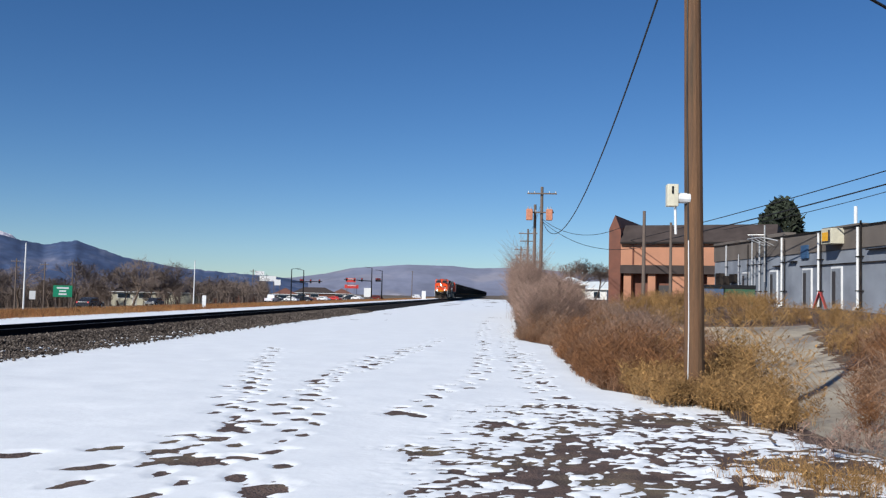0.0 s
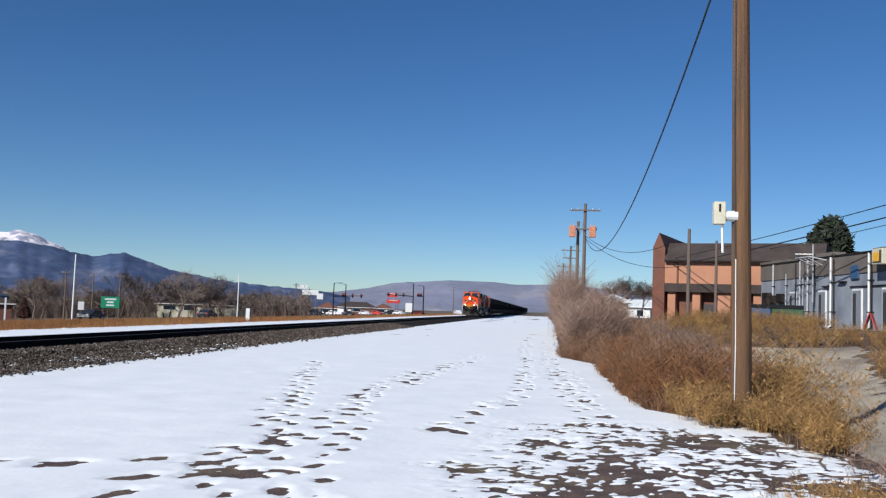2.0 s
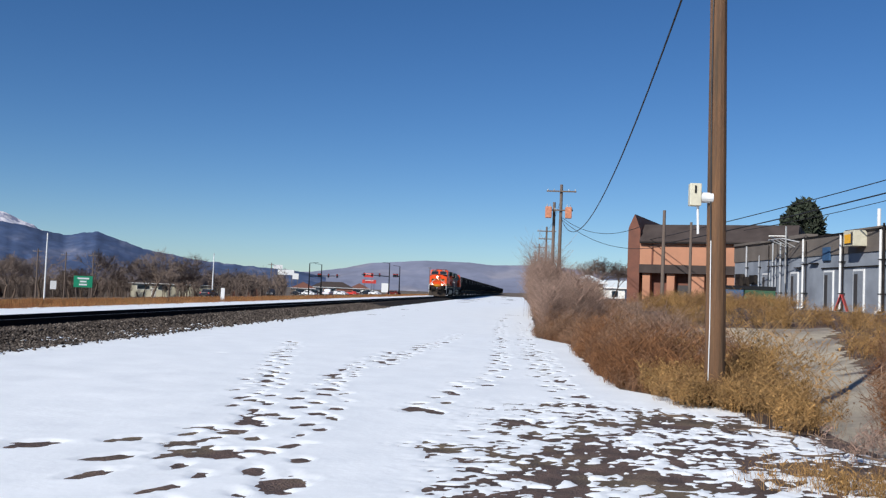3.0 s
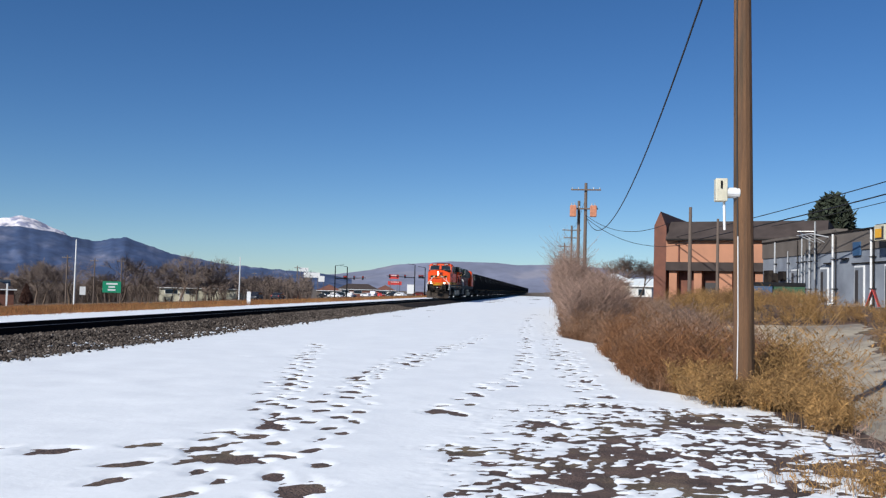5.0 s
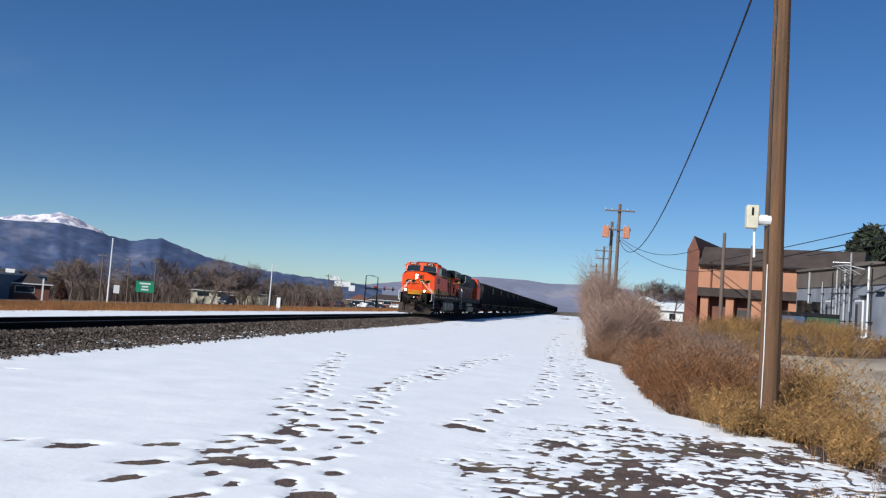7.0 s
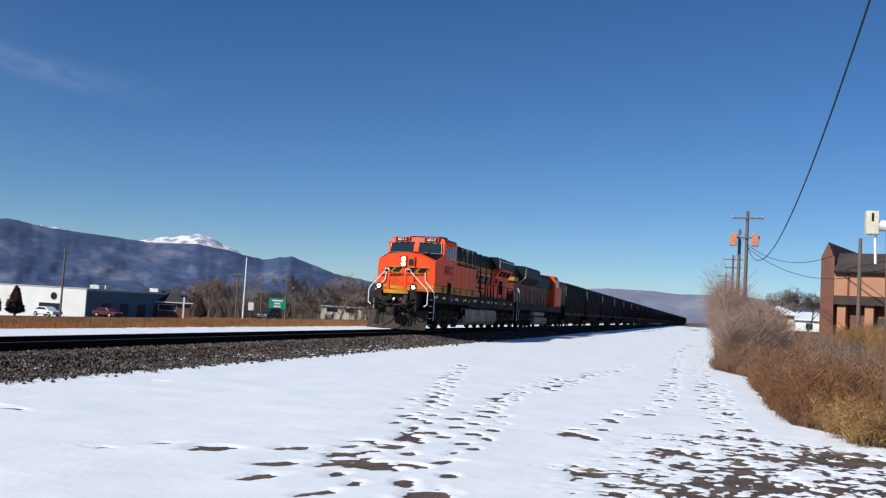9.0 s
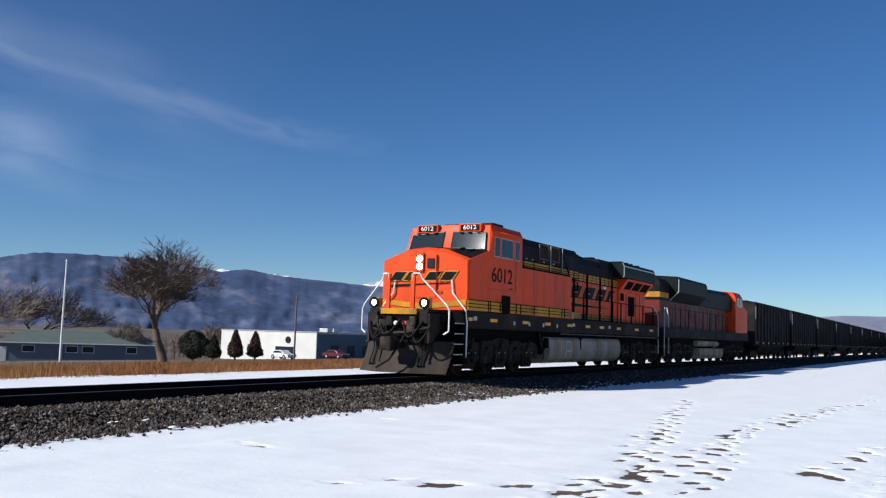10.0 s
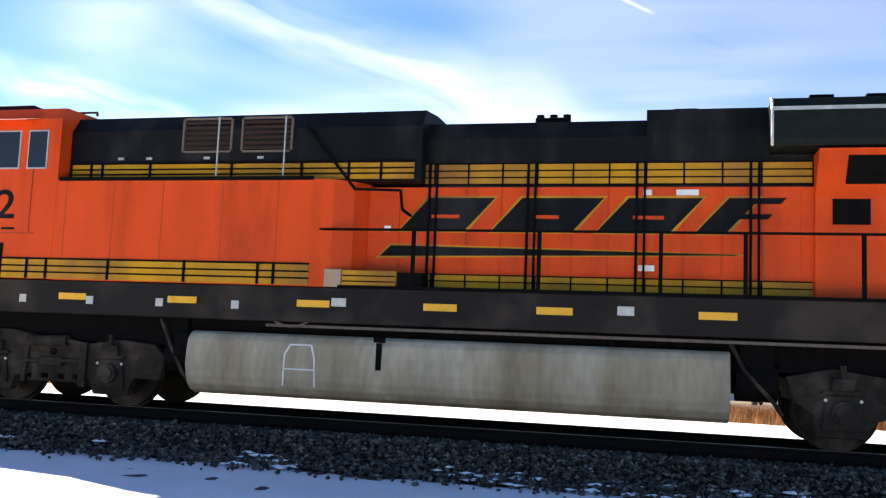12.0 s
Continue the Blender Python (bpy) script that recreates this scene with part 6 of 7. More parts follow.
for k in range(5):
    b = nb()
    box(b, 0.11, 0.16, 4 + k * 5.0, 6.4 + k * 5.0, 0.0, 2.3)
    part("door", b, M_DARKDOOR, flank)
for x0, y0 in ((-4.0, 6), (-10, 16), (-3, 22)):
    b = nb()
    box(b, x0, x0 + 1.8, y0, y0 + 1.6, 4.65, 5.3, 0.03)
    part("roof_unit", b, M_SILVER, W)
placed(W, -96.6, 126.0, gz(-96.6, 126.0), 0)
# long low grey building further south
x, y = bearing(69.5, 103)
G2 = empty("shop_building", "long grey building with dark flat roof", "building", "buildings")
b = nb()
box(b, -12, 9.2, 0, 9, -0.6, 3.0)
part("wall", b, M_HOUSE, G2)
b = nb()
extrude_x(b, [(-0.9, 3.0), (-0.9, 3.35), (0.3, 4.0), (9, 4.0), (9.4, 3.0)], -12.4, 9.6)
part("roof", b, M_ROOF, G2)
for x0, w, z0, z1 in ((5.9, 1.3, 1.2, 1.9), (-4.2, 1.5, -0.4, 2.1), (-8.0, 1.6, 0.6, 1.9), (0.0, 1.0, -0.4, 2.1)):
    b = nb()
    box(b, x0, x0 + w, -0.06, 0.02, z0, z1)
    part("window", b, M_GLASS, G2)
placed(G2, x, y, gz(x, y), 69)
west_house(63.0, 190, 12, 8, 3.0, "white-roofed house behind bare trees", M_BRICKDARK, M_SNOWROOF, ((1.0, 1.5),), (), False)
west_house(87.0, 150, 16, 9, 3.2, "low grey house with blue roof", M_HOUSE, M_HOUSEROOF, ((2.0, 1.6), (6.0, 1.6)), (9.0,), False)
west_house(76.0, 98, 9, 8, 3.6, "dark garage with a white corner post", M_DARKDOOR, M_ROOF, (), (7.6,), True)
west_house(100.5, 118, 20, 9, 3.0, "low brown house with white-framed windows", M_BRICKDARK, M_SNOWROOF, ((2.0, 2.0), (8.0, 2.0), (14.0, 2.0)), (), True)
west_house(113.0, 125, 18, 9, 3.0, "low brown house with white-framed windows", M_BRICKDARK, M_ROOF, ((2.0, 2.0), (9.0, 2.0)), (), True)

for az, d, h, r in ((28.8, 182, 9.3, 0.16), (25.8, 200, 9.3, 0.16), (15.4, 262, 9.6, 0.16), (38.8, 134, 9.6, 0.15), (61.7, 111, 9.6, 0.17), (18.0, 300, 9.0, 0.16), (5.5, 420, 13, 0.2), (27.3, 190, 9.0, 0.14)):
    x, y = bearing(az, d)
    utility_pole(x, y, h, r, (0, 0), ((h - 0.5, 0.9),) if az not in (38.8,) else (), "dark wooden utility pole beside the road", mat=M_GREYWOOD)
for az, d, h in ((28.35, 158, 10.4), (18.9, 215, 9.9), (52.35, 122, 12.6)):
    x, y = bearing(az, d)
    F = empty("flagpole", "bare white metal flagpole", "flagpole", "flagpoles")
    b = nb()
    tube(b, (0, 0, -0.2), (0, 0, h), 0.15, 0.10, n=10)
    part("mast", b, M_WHITE, F)
    b = nb()
    tube(b, (0, 0, h), (0, 0, h + 0.22), 0.12, 0.02, n=10)
    part("finial", b, M_SILVER, F)
    placed(F, x, y, gz(x, y))


def road_sign(az, d, w, h, top, mat, label, bars=0):
    x, y = bearing(az, d)
    S = empty("road_sign", label, "road sign", "road signs")
    b = nb()
    box(b, -w / 2, w / 2, -0.04, 0.0, top - h, top, 0.01)
    p = part("panel", b, mat, S)
    for k in range(bars):
        b = nb()
        ww = w * (0.62, 0.36, 0.42)[k % 3]
        box(b, -ww / 2, ww / 2, -0.06, -0.03, top - h * (0.22 + 0.27 * k) - h * 0.07, top - h * (0.22 + 0.27 * k) + h * 0.07)
        part("writing_bar", b, M_WHITE, p)
    for s in ((-0.36, 0.36) if w > 1.5 else (0,)):
        b = nb()
        tube(b, (s * w, 0.03, -0.3), (s * w, 0.03, top - 0.1), 0.06, n=8)
        part("post", b, M_GREYWOOD, S)
    placed(S, x, y, gz(x, y), math.degrees(math.atan2(-x, y)))
    return S


road_sign(26.3, 150, 2.7, 1.75, 3.55, M_GREENSIGN, "green highway sign with white lettering", 3)
road_sign(27.9, 165, 0.95, 1.4, 3.0, M_WHITE, "small white road sign")
road_sign(31.9, 150, 0.25, 3.4, 3.4, M_WHITE, "slim white marker post")
road_sign(14.5, 250, 4.4, 1.4, 7.2, M_WHITE, "white shop sign on a post")
road_sign(15.0, 262, 2.6, 1.1, 8.9, M_WHITE, "white shop sign on a post")
road_sign(13.9, 255, 1.7, 1.6, 6.3, M_WHITE, "small white shop sign on a post")
road_sign(9.35, 330, 3.4, 1.5, 8.0, M_RED, "red stacked shop sign", 1)
road_sign(9.3, 331, 5.0, 1.3, 5.6, M_RED, "red stacked shop sign", 1)
road_sign(8.3, 320, 2.4, 3.2, 4.2, M_WHITE, "white shop sign board")
road_sign(3.4, 300, 1.6, 1.8, 3.6, M_WHITE, "white round track sign")
road_sign(4.75, 200, 0.9, 2.0, 2.2, M_WHITE, "small white trackside marker")
road_sign(18.3, 75, 0.3, 1.1, 1.2, M_WHITE, "small white stake in the grass")

# signal mast arms at the crossing
for az, d, h, arm in ((13.05, 268, 9.6, 9.0), (12.3, 275, 9.4, -1.0), (8.05, 278, 9.8, -8.5), (7.4, 282, 9.0, -2.0)):
    x, y = bearing(az, d)
    S = empty("traffic_signal", "black traffic signal mast with long arm", "traffic signal", "traffic signals")
    b = nb()
    tube(b, (0, 0, -0.2), (0, 0, h), 0.2, 0.13, n=10)
    part("mast", b, M_BLACK, S)
    b = nb()
    tube(b, (0, 0, 5.8), (arm, 0, 6.2), 0.13, 0.09, n=8)
    tube(b, (0, 0, h), (2.6 if arm > 0 else -2.2, 0, h + 0.3), 0.07, 0.05, n=6)
    part("arm", b, M_BLACK, S)
    for k in (0.35, 0.62, 0.9):
        b = nb()
        box(b, arm * k - 0.25, arm * k + 0.25, -0.2, 0.15, 5.6, 6.7, 0.03)
        hd = part("signal_head", b, M_BLACK, S)
        b = nb()
        tube(b, (arm * k, -0.24, 6.45), (arm * k, -0.2, 6.45), 0.15, n=10)
        part("red_lens", b, M_RED, hd)
    placed(S, x, y, gz(x, y), math.degrees(math.atan2(-x, y)))
for az, d, w, h, wall, label in ((13.4, 320, 8, 2.6, M_RED, "red-roofed shop beyond the crossing"), (11.6, 350, 16, 3.0, M_BRICKDARK, "low brown shop beyond the crossing"), (9.9, 370, 8, 2.6, M_RED, "low red shop beyond the crossing"),
                                 (17.0, 290, 20, 3.2, M_BRICKDARK, "low dark building behind trees"), (21.0, 240, 22, 3.2, M_BOX, "low tan building behind trees"), (33.5, 175, 12, 3.0, M_BRICKDARK, "low dark shed behind the sign")):
    x, y = bearing(az, d)
    a = math.degrees(math.atan2(-x, y))
    c, s = math.cos(radians(a)), math.sin(radians(a))
    small_house("shop", label, x - c * w / 2, y - s * w / 2, gz(x, y), w, 9, h, a, M_GREYTOP if wall is M_RED else wall, M_BRICKDARK if wall is M_RED else M_ROOF, ((1.5, 3.0), (6.5, 3.0)), (5.0,), True, "shops")


# ================= vehicles =================
def vehicle(kind, mat, label):
    V = empty(kind, label, kind.replace("_", " "), "vehicles on the road")
    if kind == "pickup_truck":
        L, prof = 5.6, [(-2.8, 0.45), (2.8, 0.45), (2.8, 1.05), (0.7, 1.08), (0.55, 1.1), (-0.55, 1.12), (-2.6, 1.0), (-2.8, 0.85)]
        cabin = [(-1.25, 1.1), (0.62, 1.1), (0.55, 1.82), (-0.55, 1.86)]
    elif kind == "van":
        L, prof = 4.9, [(-2.45, 0.4), (2.45, 0.4), (2.45, 1.15), (-1.1, 1.18), (-2.35, 0.95)]
        cabin = [(-1.6, 1.12), (2.42, 1.14), (2.25, 1.85), (-0.5, 1.88)]
    else:
        L, prof = 4.6, [(-2.3, 0.35), (2.3, 0.35), (2.3, 0.92), (-0.9, 0.95), (-2.2, 0.78)]
        cabin = [(-1.2, 0.92), (1.85, 0.92), (1.1, 1.42), (-0.35, 1.44)]
    b = nb()
    extrude_x(b, prof, -0.92, 0.92, 0.05)
    part("body", b, mat, V)
    b = nb()
    extrude_x(b, cabin, -0.8, 0.8, 0.05)
    cb = part("cabin", b, mat, V)
    z0, z1 = cabin[0][1] + 0.08, cabin[2][1] - 0.1
    for s in (-1, 1):
        b = nb()
        extrude_x(b, [(cabin[0][0] + 0.35, z0), (cabin[1][0] - 0.25, z0), (cabin[2][0] - 0.15, z1), (cabin[3][0] + 0.12, z1)], s * 0.79, s * 0.81)
        part("side_window", b, M_GLASS, cb)
    for y in (-L / 2 + 0.95, L / 2 - 0.95):
        for s in (-1, 1):
            b = nb()
            tube(b, (s * 0.72, y, 0.36), (s * 0.94, y, 0.36), 0.36, n=16)
            w = part("wheel", b, M_RUBBER, V)
            b = nb()
            tube(b, (s * 0.94, y, 0.36), (s * 0.95, y, 0.36), 0.2, n=12)
            part("rim", b, M_SILVER, w)
    for s in (-1, 1):
        b = nb()
        box(b, s * 0.65 - 0.15, s * 0.65 + 0.15, -L / 2 - 0.01, -L / 2 + 0.06, 0.7, 0.85)
        part("headlight", b, M_SILVER, V)
        b = nb()
        box(b, s * 0.75 - 0.1, s * 0.75 + 0.1, L / 2 - 0.06, L / 2 + 0.01, 0.75, 0.95)
        part("tail_light", b, M_RED, V)
    return V


# vehicle, lane x, y at the start, metres each second along y
TRAFFIC = [
    (vehicle("van", M_CARDARK, "dark van driving along the highway"), -64.5, 290.0, -18.0),
    (vehicle("car", M_CARDARK, "dark car driving along the highway"), -54.0, 117.0, 13.0),
    (vehicle("pickup_truck", M_CARWHITE, "white pickup driving along the highway"), -51.0, 201.0, 14.0),
    (vehicle("pickup_truck", M_CARDARK, "black pickup driving along the highway"), -56.7, -138.0, 16.0),
    (vehicle("car", M_CARDARK, "dark car driving along the highway"), -62.0, 160.0, -20.0),
    (vehicle("car", M_CARWHITE, "white car driving along the highway"), -60.0, 330.0, -10.0),
]
for az, d, m, lab, turn in ((39.5, 147, M_CARWHITE, "white parked car beside the warehouse", 80), (36.2, 149, material("maroon_car_paint", (0.12, 0.02, 0.03), 0.3, bump=0), "maroon parked car beside the warehouse", 80),
                            (11.0, 300, M_CARWHITE, "white parked car by the shops", 60), (12.1, 295, M_CARDARK, "dark parked car by the shops", 60), (10.3, 310, M_RED, "red parked car by the shops", 60), (5.2, 290, M_CARWHITE, "white parked car by the crossing", 20), (13.0, 285, M_CARWHITE, "white parked car by the shops", 75), (13.7, 288, M_CARDARK, "dark parked car by the shops", 70), (9.4, 305, M_CARDARK, "dark parked car by the shops", 60), (8.9, 300, M_CARWHITE, "white parked car by the shops", 50), (7.7, 310, M_REDPAINT, "dark red parked car by the shops", 60)):
    v = vehicle("car", m, lab)
    x, y = bearing(az, d)
    placed(v, x, y, gz(x, y) + 0.05, turn)


# ================= cirrus =================
def cirrus():
    m = bpy.data.materials.new("cirrus")
    m.use_nodes = True
    nt = m.node_tree
    nt.nodes.clear()
    out = nt.nodes.new("ShaderNodeOutputMaterial")
    mixs = nt.nodes.new("ShaderNodeMixShader")
    tra, tlu = nt.nodes.new("ShaderNodeBsdfTransparent"), nt.nodes.new("ShaderNodeBsdfTranslucent")
    tlu.inputs[0].default_value = (0.95, 0.96, 1.0, 1)
    co = nt.nodes.new("ShaderNodeTexCoord")
    mp = nt.nodes.new("ShaderNodeMapping")
    mp.inputs["Rotation"].default_value = (0, 0, radians(-28))
    mp.inputs["Scale"].default_value = (0.0026, 0.0008, 1)
    nt.links.new(co.outputs["Object"], mp.inputs[0])
    n1, n2 = nt.nodes.new("ShaderNodeTexNoise"), nt.nodes.new("ShaderNodeTexNoise")
    n1.inputs["Scale"].default_value, n1.inputs["Detail"].default_value, n1.inputs["Distortion"].default_value = 1.0, 7.0, 0.6
    mp2 = nt.nodes.new("ShaderNodeMapping")
    mp2.inputs["Scale"].default_value = (0.0011, 0.0011, 1)
    nt.links.new(co.outputs["Object"], mp2.inputs[0])
    n2.inputs["Scale"].default_value, n2.inputs["Detail"].default_value = 1.0, 3.0
    nt.links.new(mp.outputs[0], n1.inputs["Vector"])
    nt.links.new(mp2.outputs[0], n2.inputs["Vector"])
    r1, r2 = nt.nodes.new("ShaderNodeMapRange"), nt.nodes.new("ShaderNodeMapRange")
    for r, n, lo, hi in ((r1, n1, 0.36, 0.74), (r2, n2, 0.26, 0.56)):
        nt.links.new(n.outputs["Fac"], r.inputs[0])
        r.inputs[1].default_value, r.inputs[2].default_value = lo, hi
        r.interpolation_type = "SMOOTHSTEP"
    vc = nt.nodes.new("ShaderNodeVertexColor")
    vc.layer_name = "thickness"
    m1, m2, m3 = (nt.nodes.new("ShaderNodeMath") for _ in range(3))
    for q in (m1, m2, m3):
        q.operation = "MULTIPLY"
    veil = nt.nodes.new("ShaderNodeMapRange")
    veil.inputs[3].default_value, veil.inputs[4].default_value = 0.3, 1.0
    nt.links.new(r1.outputs[0], veil.inputs[0])
    nt.links.new(veil.outputs[0], m1.inputs[0])
    nt.links.new(r2.outputs[0], m1.inputs[1])
    nt.links.new(m1.outputs[0], m2.inputs[0])
    nt.links.new(vc.outputs["Color"], m2.inputs[1])
    nt.links.new(m2.outputs[0], m3.inputs[0])
    m3.inputs[1].default_value = 0.40
    nt.links.new(m3.outputs[0], mixs.inputs[0])
    nt.links.new(tra.outputs[0], mixs.inputs[1])
    nt.links.new(tlu.outputs[0], mixs.inputs[2])
    nt.links.new(mixs.outputs[0], out.inputs[0])
    az, rad = np.linspace(36, 132, 33), np.geomspace(560, 4200, 18)
    verts, faces, thick = [], [], []
    for d in rad:
        for a in az:
            verts.append((-math.sin(radians(a)) * d, math.cos(radians(a)) * d, 420.0))
            thick.append((0.08 + 0.92 * min(1, max(0, (a - 58) / 40))) * min(1, max(0, (a - 38) / 10)) * min(1, max(0, (131 - a) / 6)) * min(1, (d - 560) / 250) * min(1, (4200 - d) / 1500))
    n = len(az)
    faces = [(r * n + i, r * n + i + 1, (r + 1) * n + i + 1, (r + 1) * n + i) for r in range(len(rad) - 1) for i in range(n - 1)]
    ob = raw("cirrus_clouds", verts, faces, m, smooth=True)
    at = ob.data.color_attributes.new("thickness", "FLOAT_COLOR", "POINT")
    for i, v in enumerate(thick):
        at.data[i].color = (v, v, v, 1)
    tagged(ob, "thin white cirrus streaks in the sky", "clouds", kind="structure")




def cloud_streaks():
    """Wisps of cirrus and one short contrail: (bearing, height above the horizon) along each, half width in degrees, thickness."""
    m = bpy.data.materials.new("cirrus_wisp")
    m.use_nodes = True
    nt = m.node_tree
    nt.nodes.clear()
    out, mixs = nt.nodes.new("ShaderNodeOutputMaterial"), nt.nodes.new("ShaderNodeMixShader")
    tra, tlu = nt.nodes.new("ShaderNodeBsdfTransparent"), nt.nodes.new("ShaderNodeBsdfTranslucent")
    tlu.inputs[0].default_value = (0.95, 0.96, 1.0, 1)
    uv, mp, n = nt.nodes.new("ShaderNodeUVMap"), nt.nodes.new("ShaderNodeMapping"), nt.nodes.new("ShaderNodeTexNoise")
    mp.inputs["Scale"].default_value = (1.5, 0.9, 1)
    n.inputs["Scale"].default_value, n.inputs["Detail"].default_value, n.inputs["Distortion"].default_value = 1.0, 7.0, 1.2
    rg = nt.nodes.new("ShaderNodeMapRange")
    rg.inputs[1].default_value, rg.inputs[2].default_value = 0.25, 0.85
    vc, mu = nt.nodes.new("ShaderNodeVertexColor"), nt.nodes.new("ShaderNodeMath")
    vc.layer_name, mu.operation = "thickness", "MULTIPLY"
    for a, c in ((uv.outputs[0], mp.inputs[0]), (mp.outputs[0], n.inputs["Vector"]), (n.outputs["Fac"], rg.inputs[0]), (rg.outputs[0], mu.inputs[0]), (vc.outputs["Color"], mu.inputs[1]),
                 (mu.outputs[0], mixs.inputs[0]), (tra.outputs[0], mixs.inputs[1]), (tlu.outputs[0], mixs.inputs[2]), (mixs.outputs[0], out.inputs[0])):
        nt.links.new(a, c)
    streaks = [([(74, 21.5), (68.6, 19.7), (62.2, 16.8), (54, 14.6), (47, 13.5), (39, 12.1), (33, 11.6)], 0.9, 0.11),
               ([(78, 15.8), (72, 14.2), (67, 12.6), (61.8, 11.0), (56, 10.2), (51, 9.6)], 2.4, 0.30),
               ([(71, 6.9), (67, 7.2), (63, 7.9)], 0.7, 0.25),
               ([(94, 12.2), (89.4, 10.7), (86, 9.0), (78, 6.2)], 1.2, 0.26),
               ([(136, 15.6), (124.8, 13.1), (113.8, 10.5), (108.5, 9.2), (102, 7.6)], 1.9, 0.5),
               ([(127, 23), (118.6, 20.1), (109.5, 18.0), (104, 16.5), (98.5, 14.4), (93, 12.4)], 2.6, 0.42),
               ([(72, 23.5), (68.5, 20.7), (66.3, 18.0), (60.7, 16.3), (51.6, 14.8), (41.4, 12.3)], 2.2, 0.11),
               ([(94.6, 22.0), (93.0, 21.3), (91.0, 20.4)], 0.14, 0.6)]
    for k, (line, half, amount) in enumerate(streaks):
        pts = []
        for (a0, e0), (a1, e1) in zip(line, line[1:]):
            pts += [(a0 + (a1 - a0) * i / 10, e0 + (e1 - e0) * i / 10) for i in range(10)]
        pts.append(line[-1])
        verts, thick, flat, rows = [], [], [], 9
        for i, (a, e) in enumerate(pts):
            f = i / (len(pts) - 1)
            for j in range(rows):
                v = 2 * j / (rows - 1) - 1
                el = e + v * half * (0.7 + 0.6 * f) + 0.35 * half * noise.noise((a * 0.25, k * 3.0, 0.0))
                d = (460 + 6 * k) / math.tan(radians(el))
                verts.append((-math.sin(radians(a)) * d, math.cos(radians(a)) * d, EYE_Z + 460 + 6 * k))
                w = amount * (1 - v * v) ** 1.5 * min(1, 6 * f, 6 * (1 - f))
                thick.append(w)
                flat.append((a * 0.16 / max(half, 0.4), v + k * 5.0))
        nn = len(pts)
        faces = [(i * rows + j, i * rows + j + 1, (i + 1) * rows + j + 1, (i + 1) * rows + j) for i in range(nn - 1) for j in range(rows - 1)]
        ob = raw("cloud_streak", verts, faces, m, smooth=True)
        at = ob.data.color_attributes.new("thickness", "FLOAT_COLOR", "POINT")
        for i, v in enumerate(thick):
            at.data[i].color = (v, v, v, 1)
        uvl = ob.data.uv_layers.new(name="along")
        for lp in ob.data.loops:
            uvl.data[lp.index].uv = flat[lp.vertex_index]
        tagged(ob, "thin white streak of cirrus in the sky", "clouds", kind="structure")


cirrus()
cloud_streaks()

# ================= trees, shrubs, grass =================
def prism(verts, faces, p, q, r0, r1, n):
    d = (q - p)
    if d.length < 1e-5:
        return
    d.normalize()
    a = d.orthogonal().normalized()
    c = d.cross(a)
    base = len(verts)
    for o, r in ((p, r0), (q, r1)):
        for i in range(n):
            t = 2 * math.pi * i / n
            verts.append(tuple(o + (a * math.cos(t) + c * math.sin(t)) * r))
    for i in range(n if n > 2 else 1):
        j = (i + 1) % n
        faces.append((base + i, base + j, base + n + j, base + n + i))


def bare_tree(h, spread, seed, label, twig=None, levels=5, limbs=4, trunk_r=0.3, dense=3):
    rng = random.Random(seed)
    tv, tf, cv, cf = [], [], [], []

    def grow(p, d, length, r, lev):
        steps = 3 if lev < 5 else 2
        for s in range(steps):
            bend = Vector((rng.gauss(0, 1), rng.gauss(0, 1), rng.gauss(0, 0.6))) * 0.16
            d = (d + bend + Vector((0, 0, 0.05))).normalized()
            q = p + d * (length / steps)
            r2 = r * 0.86
            if lev <= 2:
                prism(tv, tf, p, q, r, r2, 6 if lev < 2 else 4)
            else:
                prism(cv, cf, p, q, max(r, 0.022), max(r2, 0.014), 3 if lev < 4 else 2)
            p, r = q, r2
            if lev > 0 and s > 0 and lev < levels:
                k = 1 if lev > 3 else rng.randint(1, 2)
                for _ in range(k):
                    side(p, d, length * rng.uniform(0.5, 0.8), r * 0.5, lev + 1)
        if lev < levels:
            for _ in range(limbs if lev == 0 else dense if lev < 2 else 2):
                side(p, d, length * rng.uniform(0.6, 0.86), r * 0.62, lev + 1)

    def side(p, d, length, r, lev):
        ang = rng.uniform(0.35, 0.85) * spread
        axis_ = d.orthogonal().normalized()
        axis_.rotate(Matrix.Rotation(rng.uniform(0, 2 * math.pi), 3, d))
        nd = (d + axis_ * math.tan(ang)).normalized()
        if nd.z < -0.15:
            nd.z *= -0.3
        grow(p, nd, length, r, lev)

    grow(Vector((0, 0, -0.2)), Vector((0, 0, 1)), h * 0.30, trunk_r, 0)
    T = empty("bare_tree", label, "tree", "bare trees")
    top = max(v[2] for v in tv + cv)
    k = h / top
    raw("trunk", [(x * k, y * k, z * k) for x, y, z in tv], tf, M_BARK, T, smooth=True)
    raw("crown", [(x * k, y * k, z * k) for x, y, z in cv], cf, twig or M_TWIG, T)
    return T


TREES = [bare_tree(12, 0.82, 11, "large bare cottonwood with spreading crown", trunk_r=0.42, limbs=5, dense=3, levels=6),
         bare_tree(11, 0.8, 23, "tall bare deciduous tree in winter", trunk_r=0.28, limbs=4, dense=3),
         bare_tree(10, 0.95, 37, "bare rounded deciduous tree", trunk_r=0.25, limbs=5, dense=3),
         bare_tree(7, 1.0, 51, "low bare bushy tree", trunk_r=0.16, limbs=5, dense=2)]
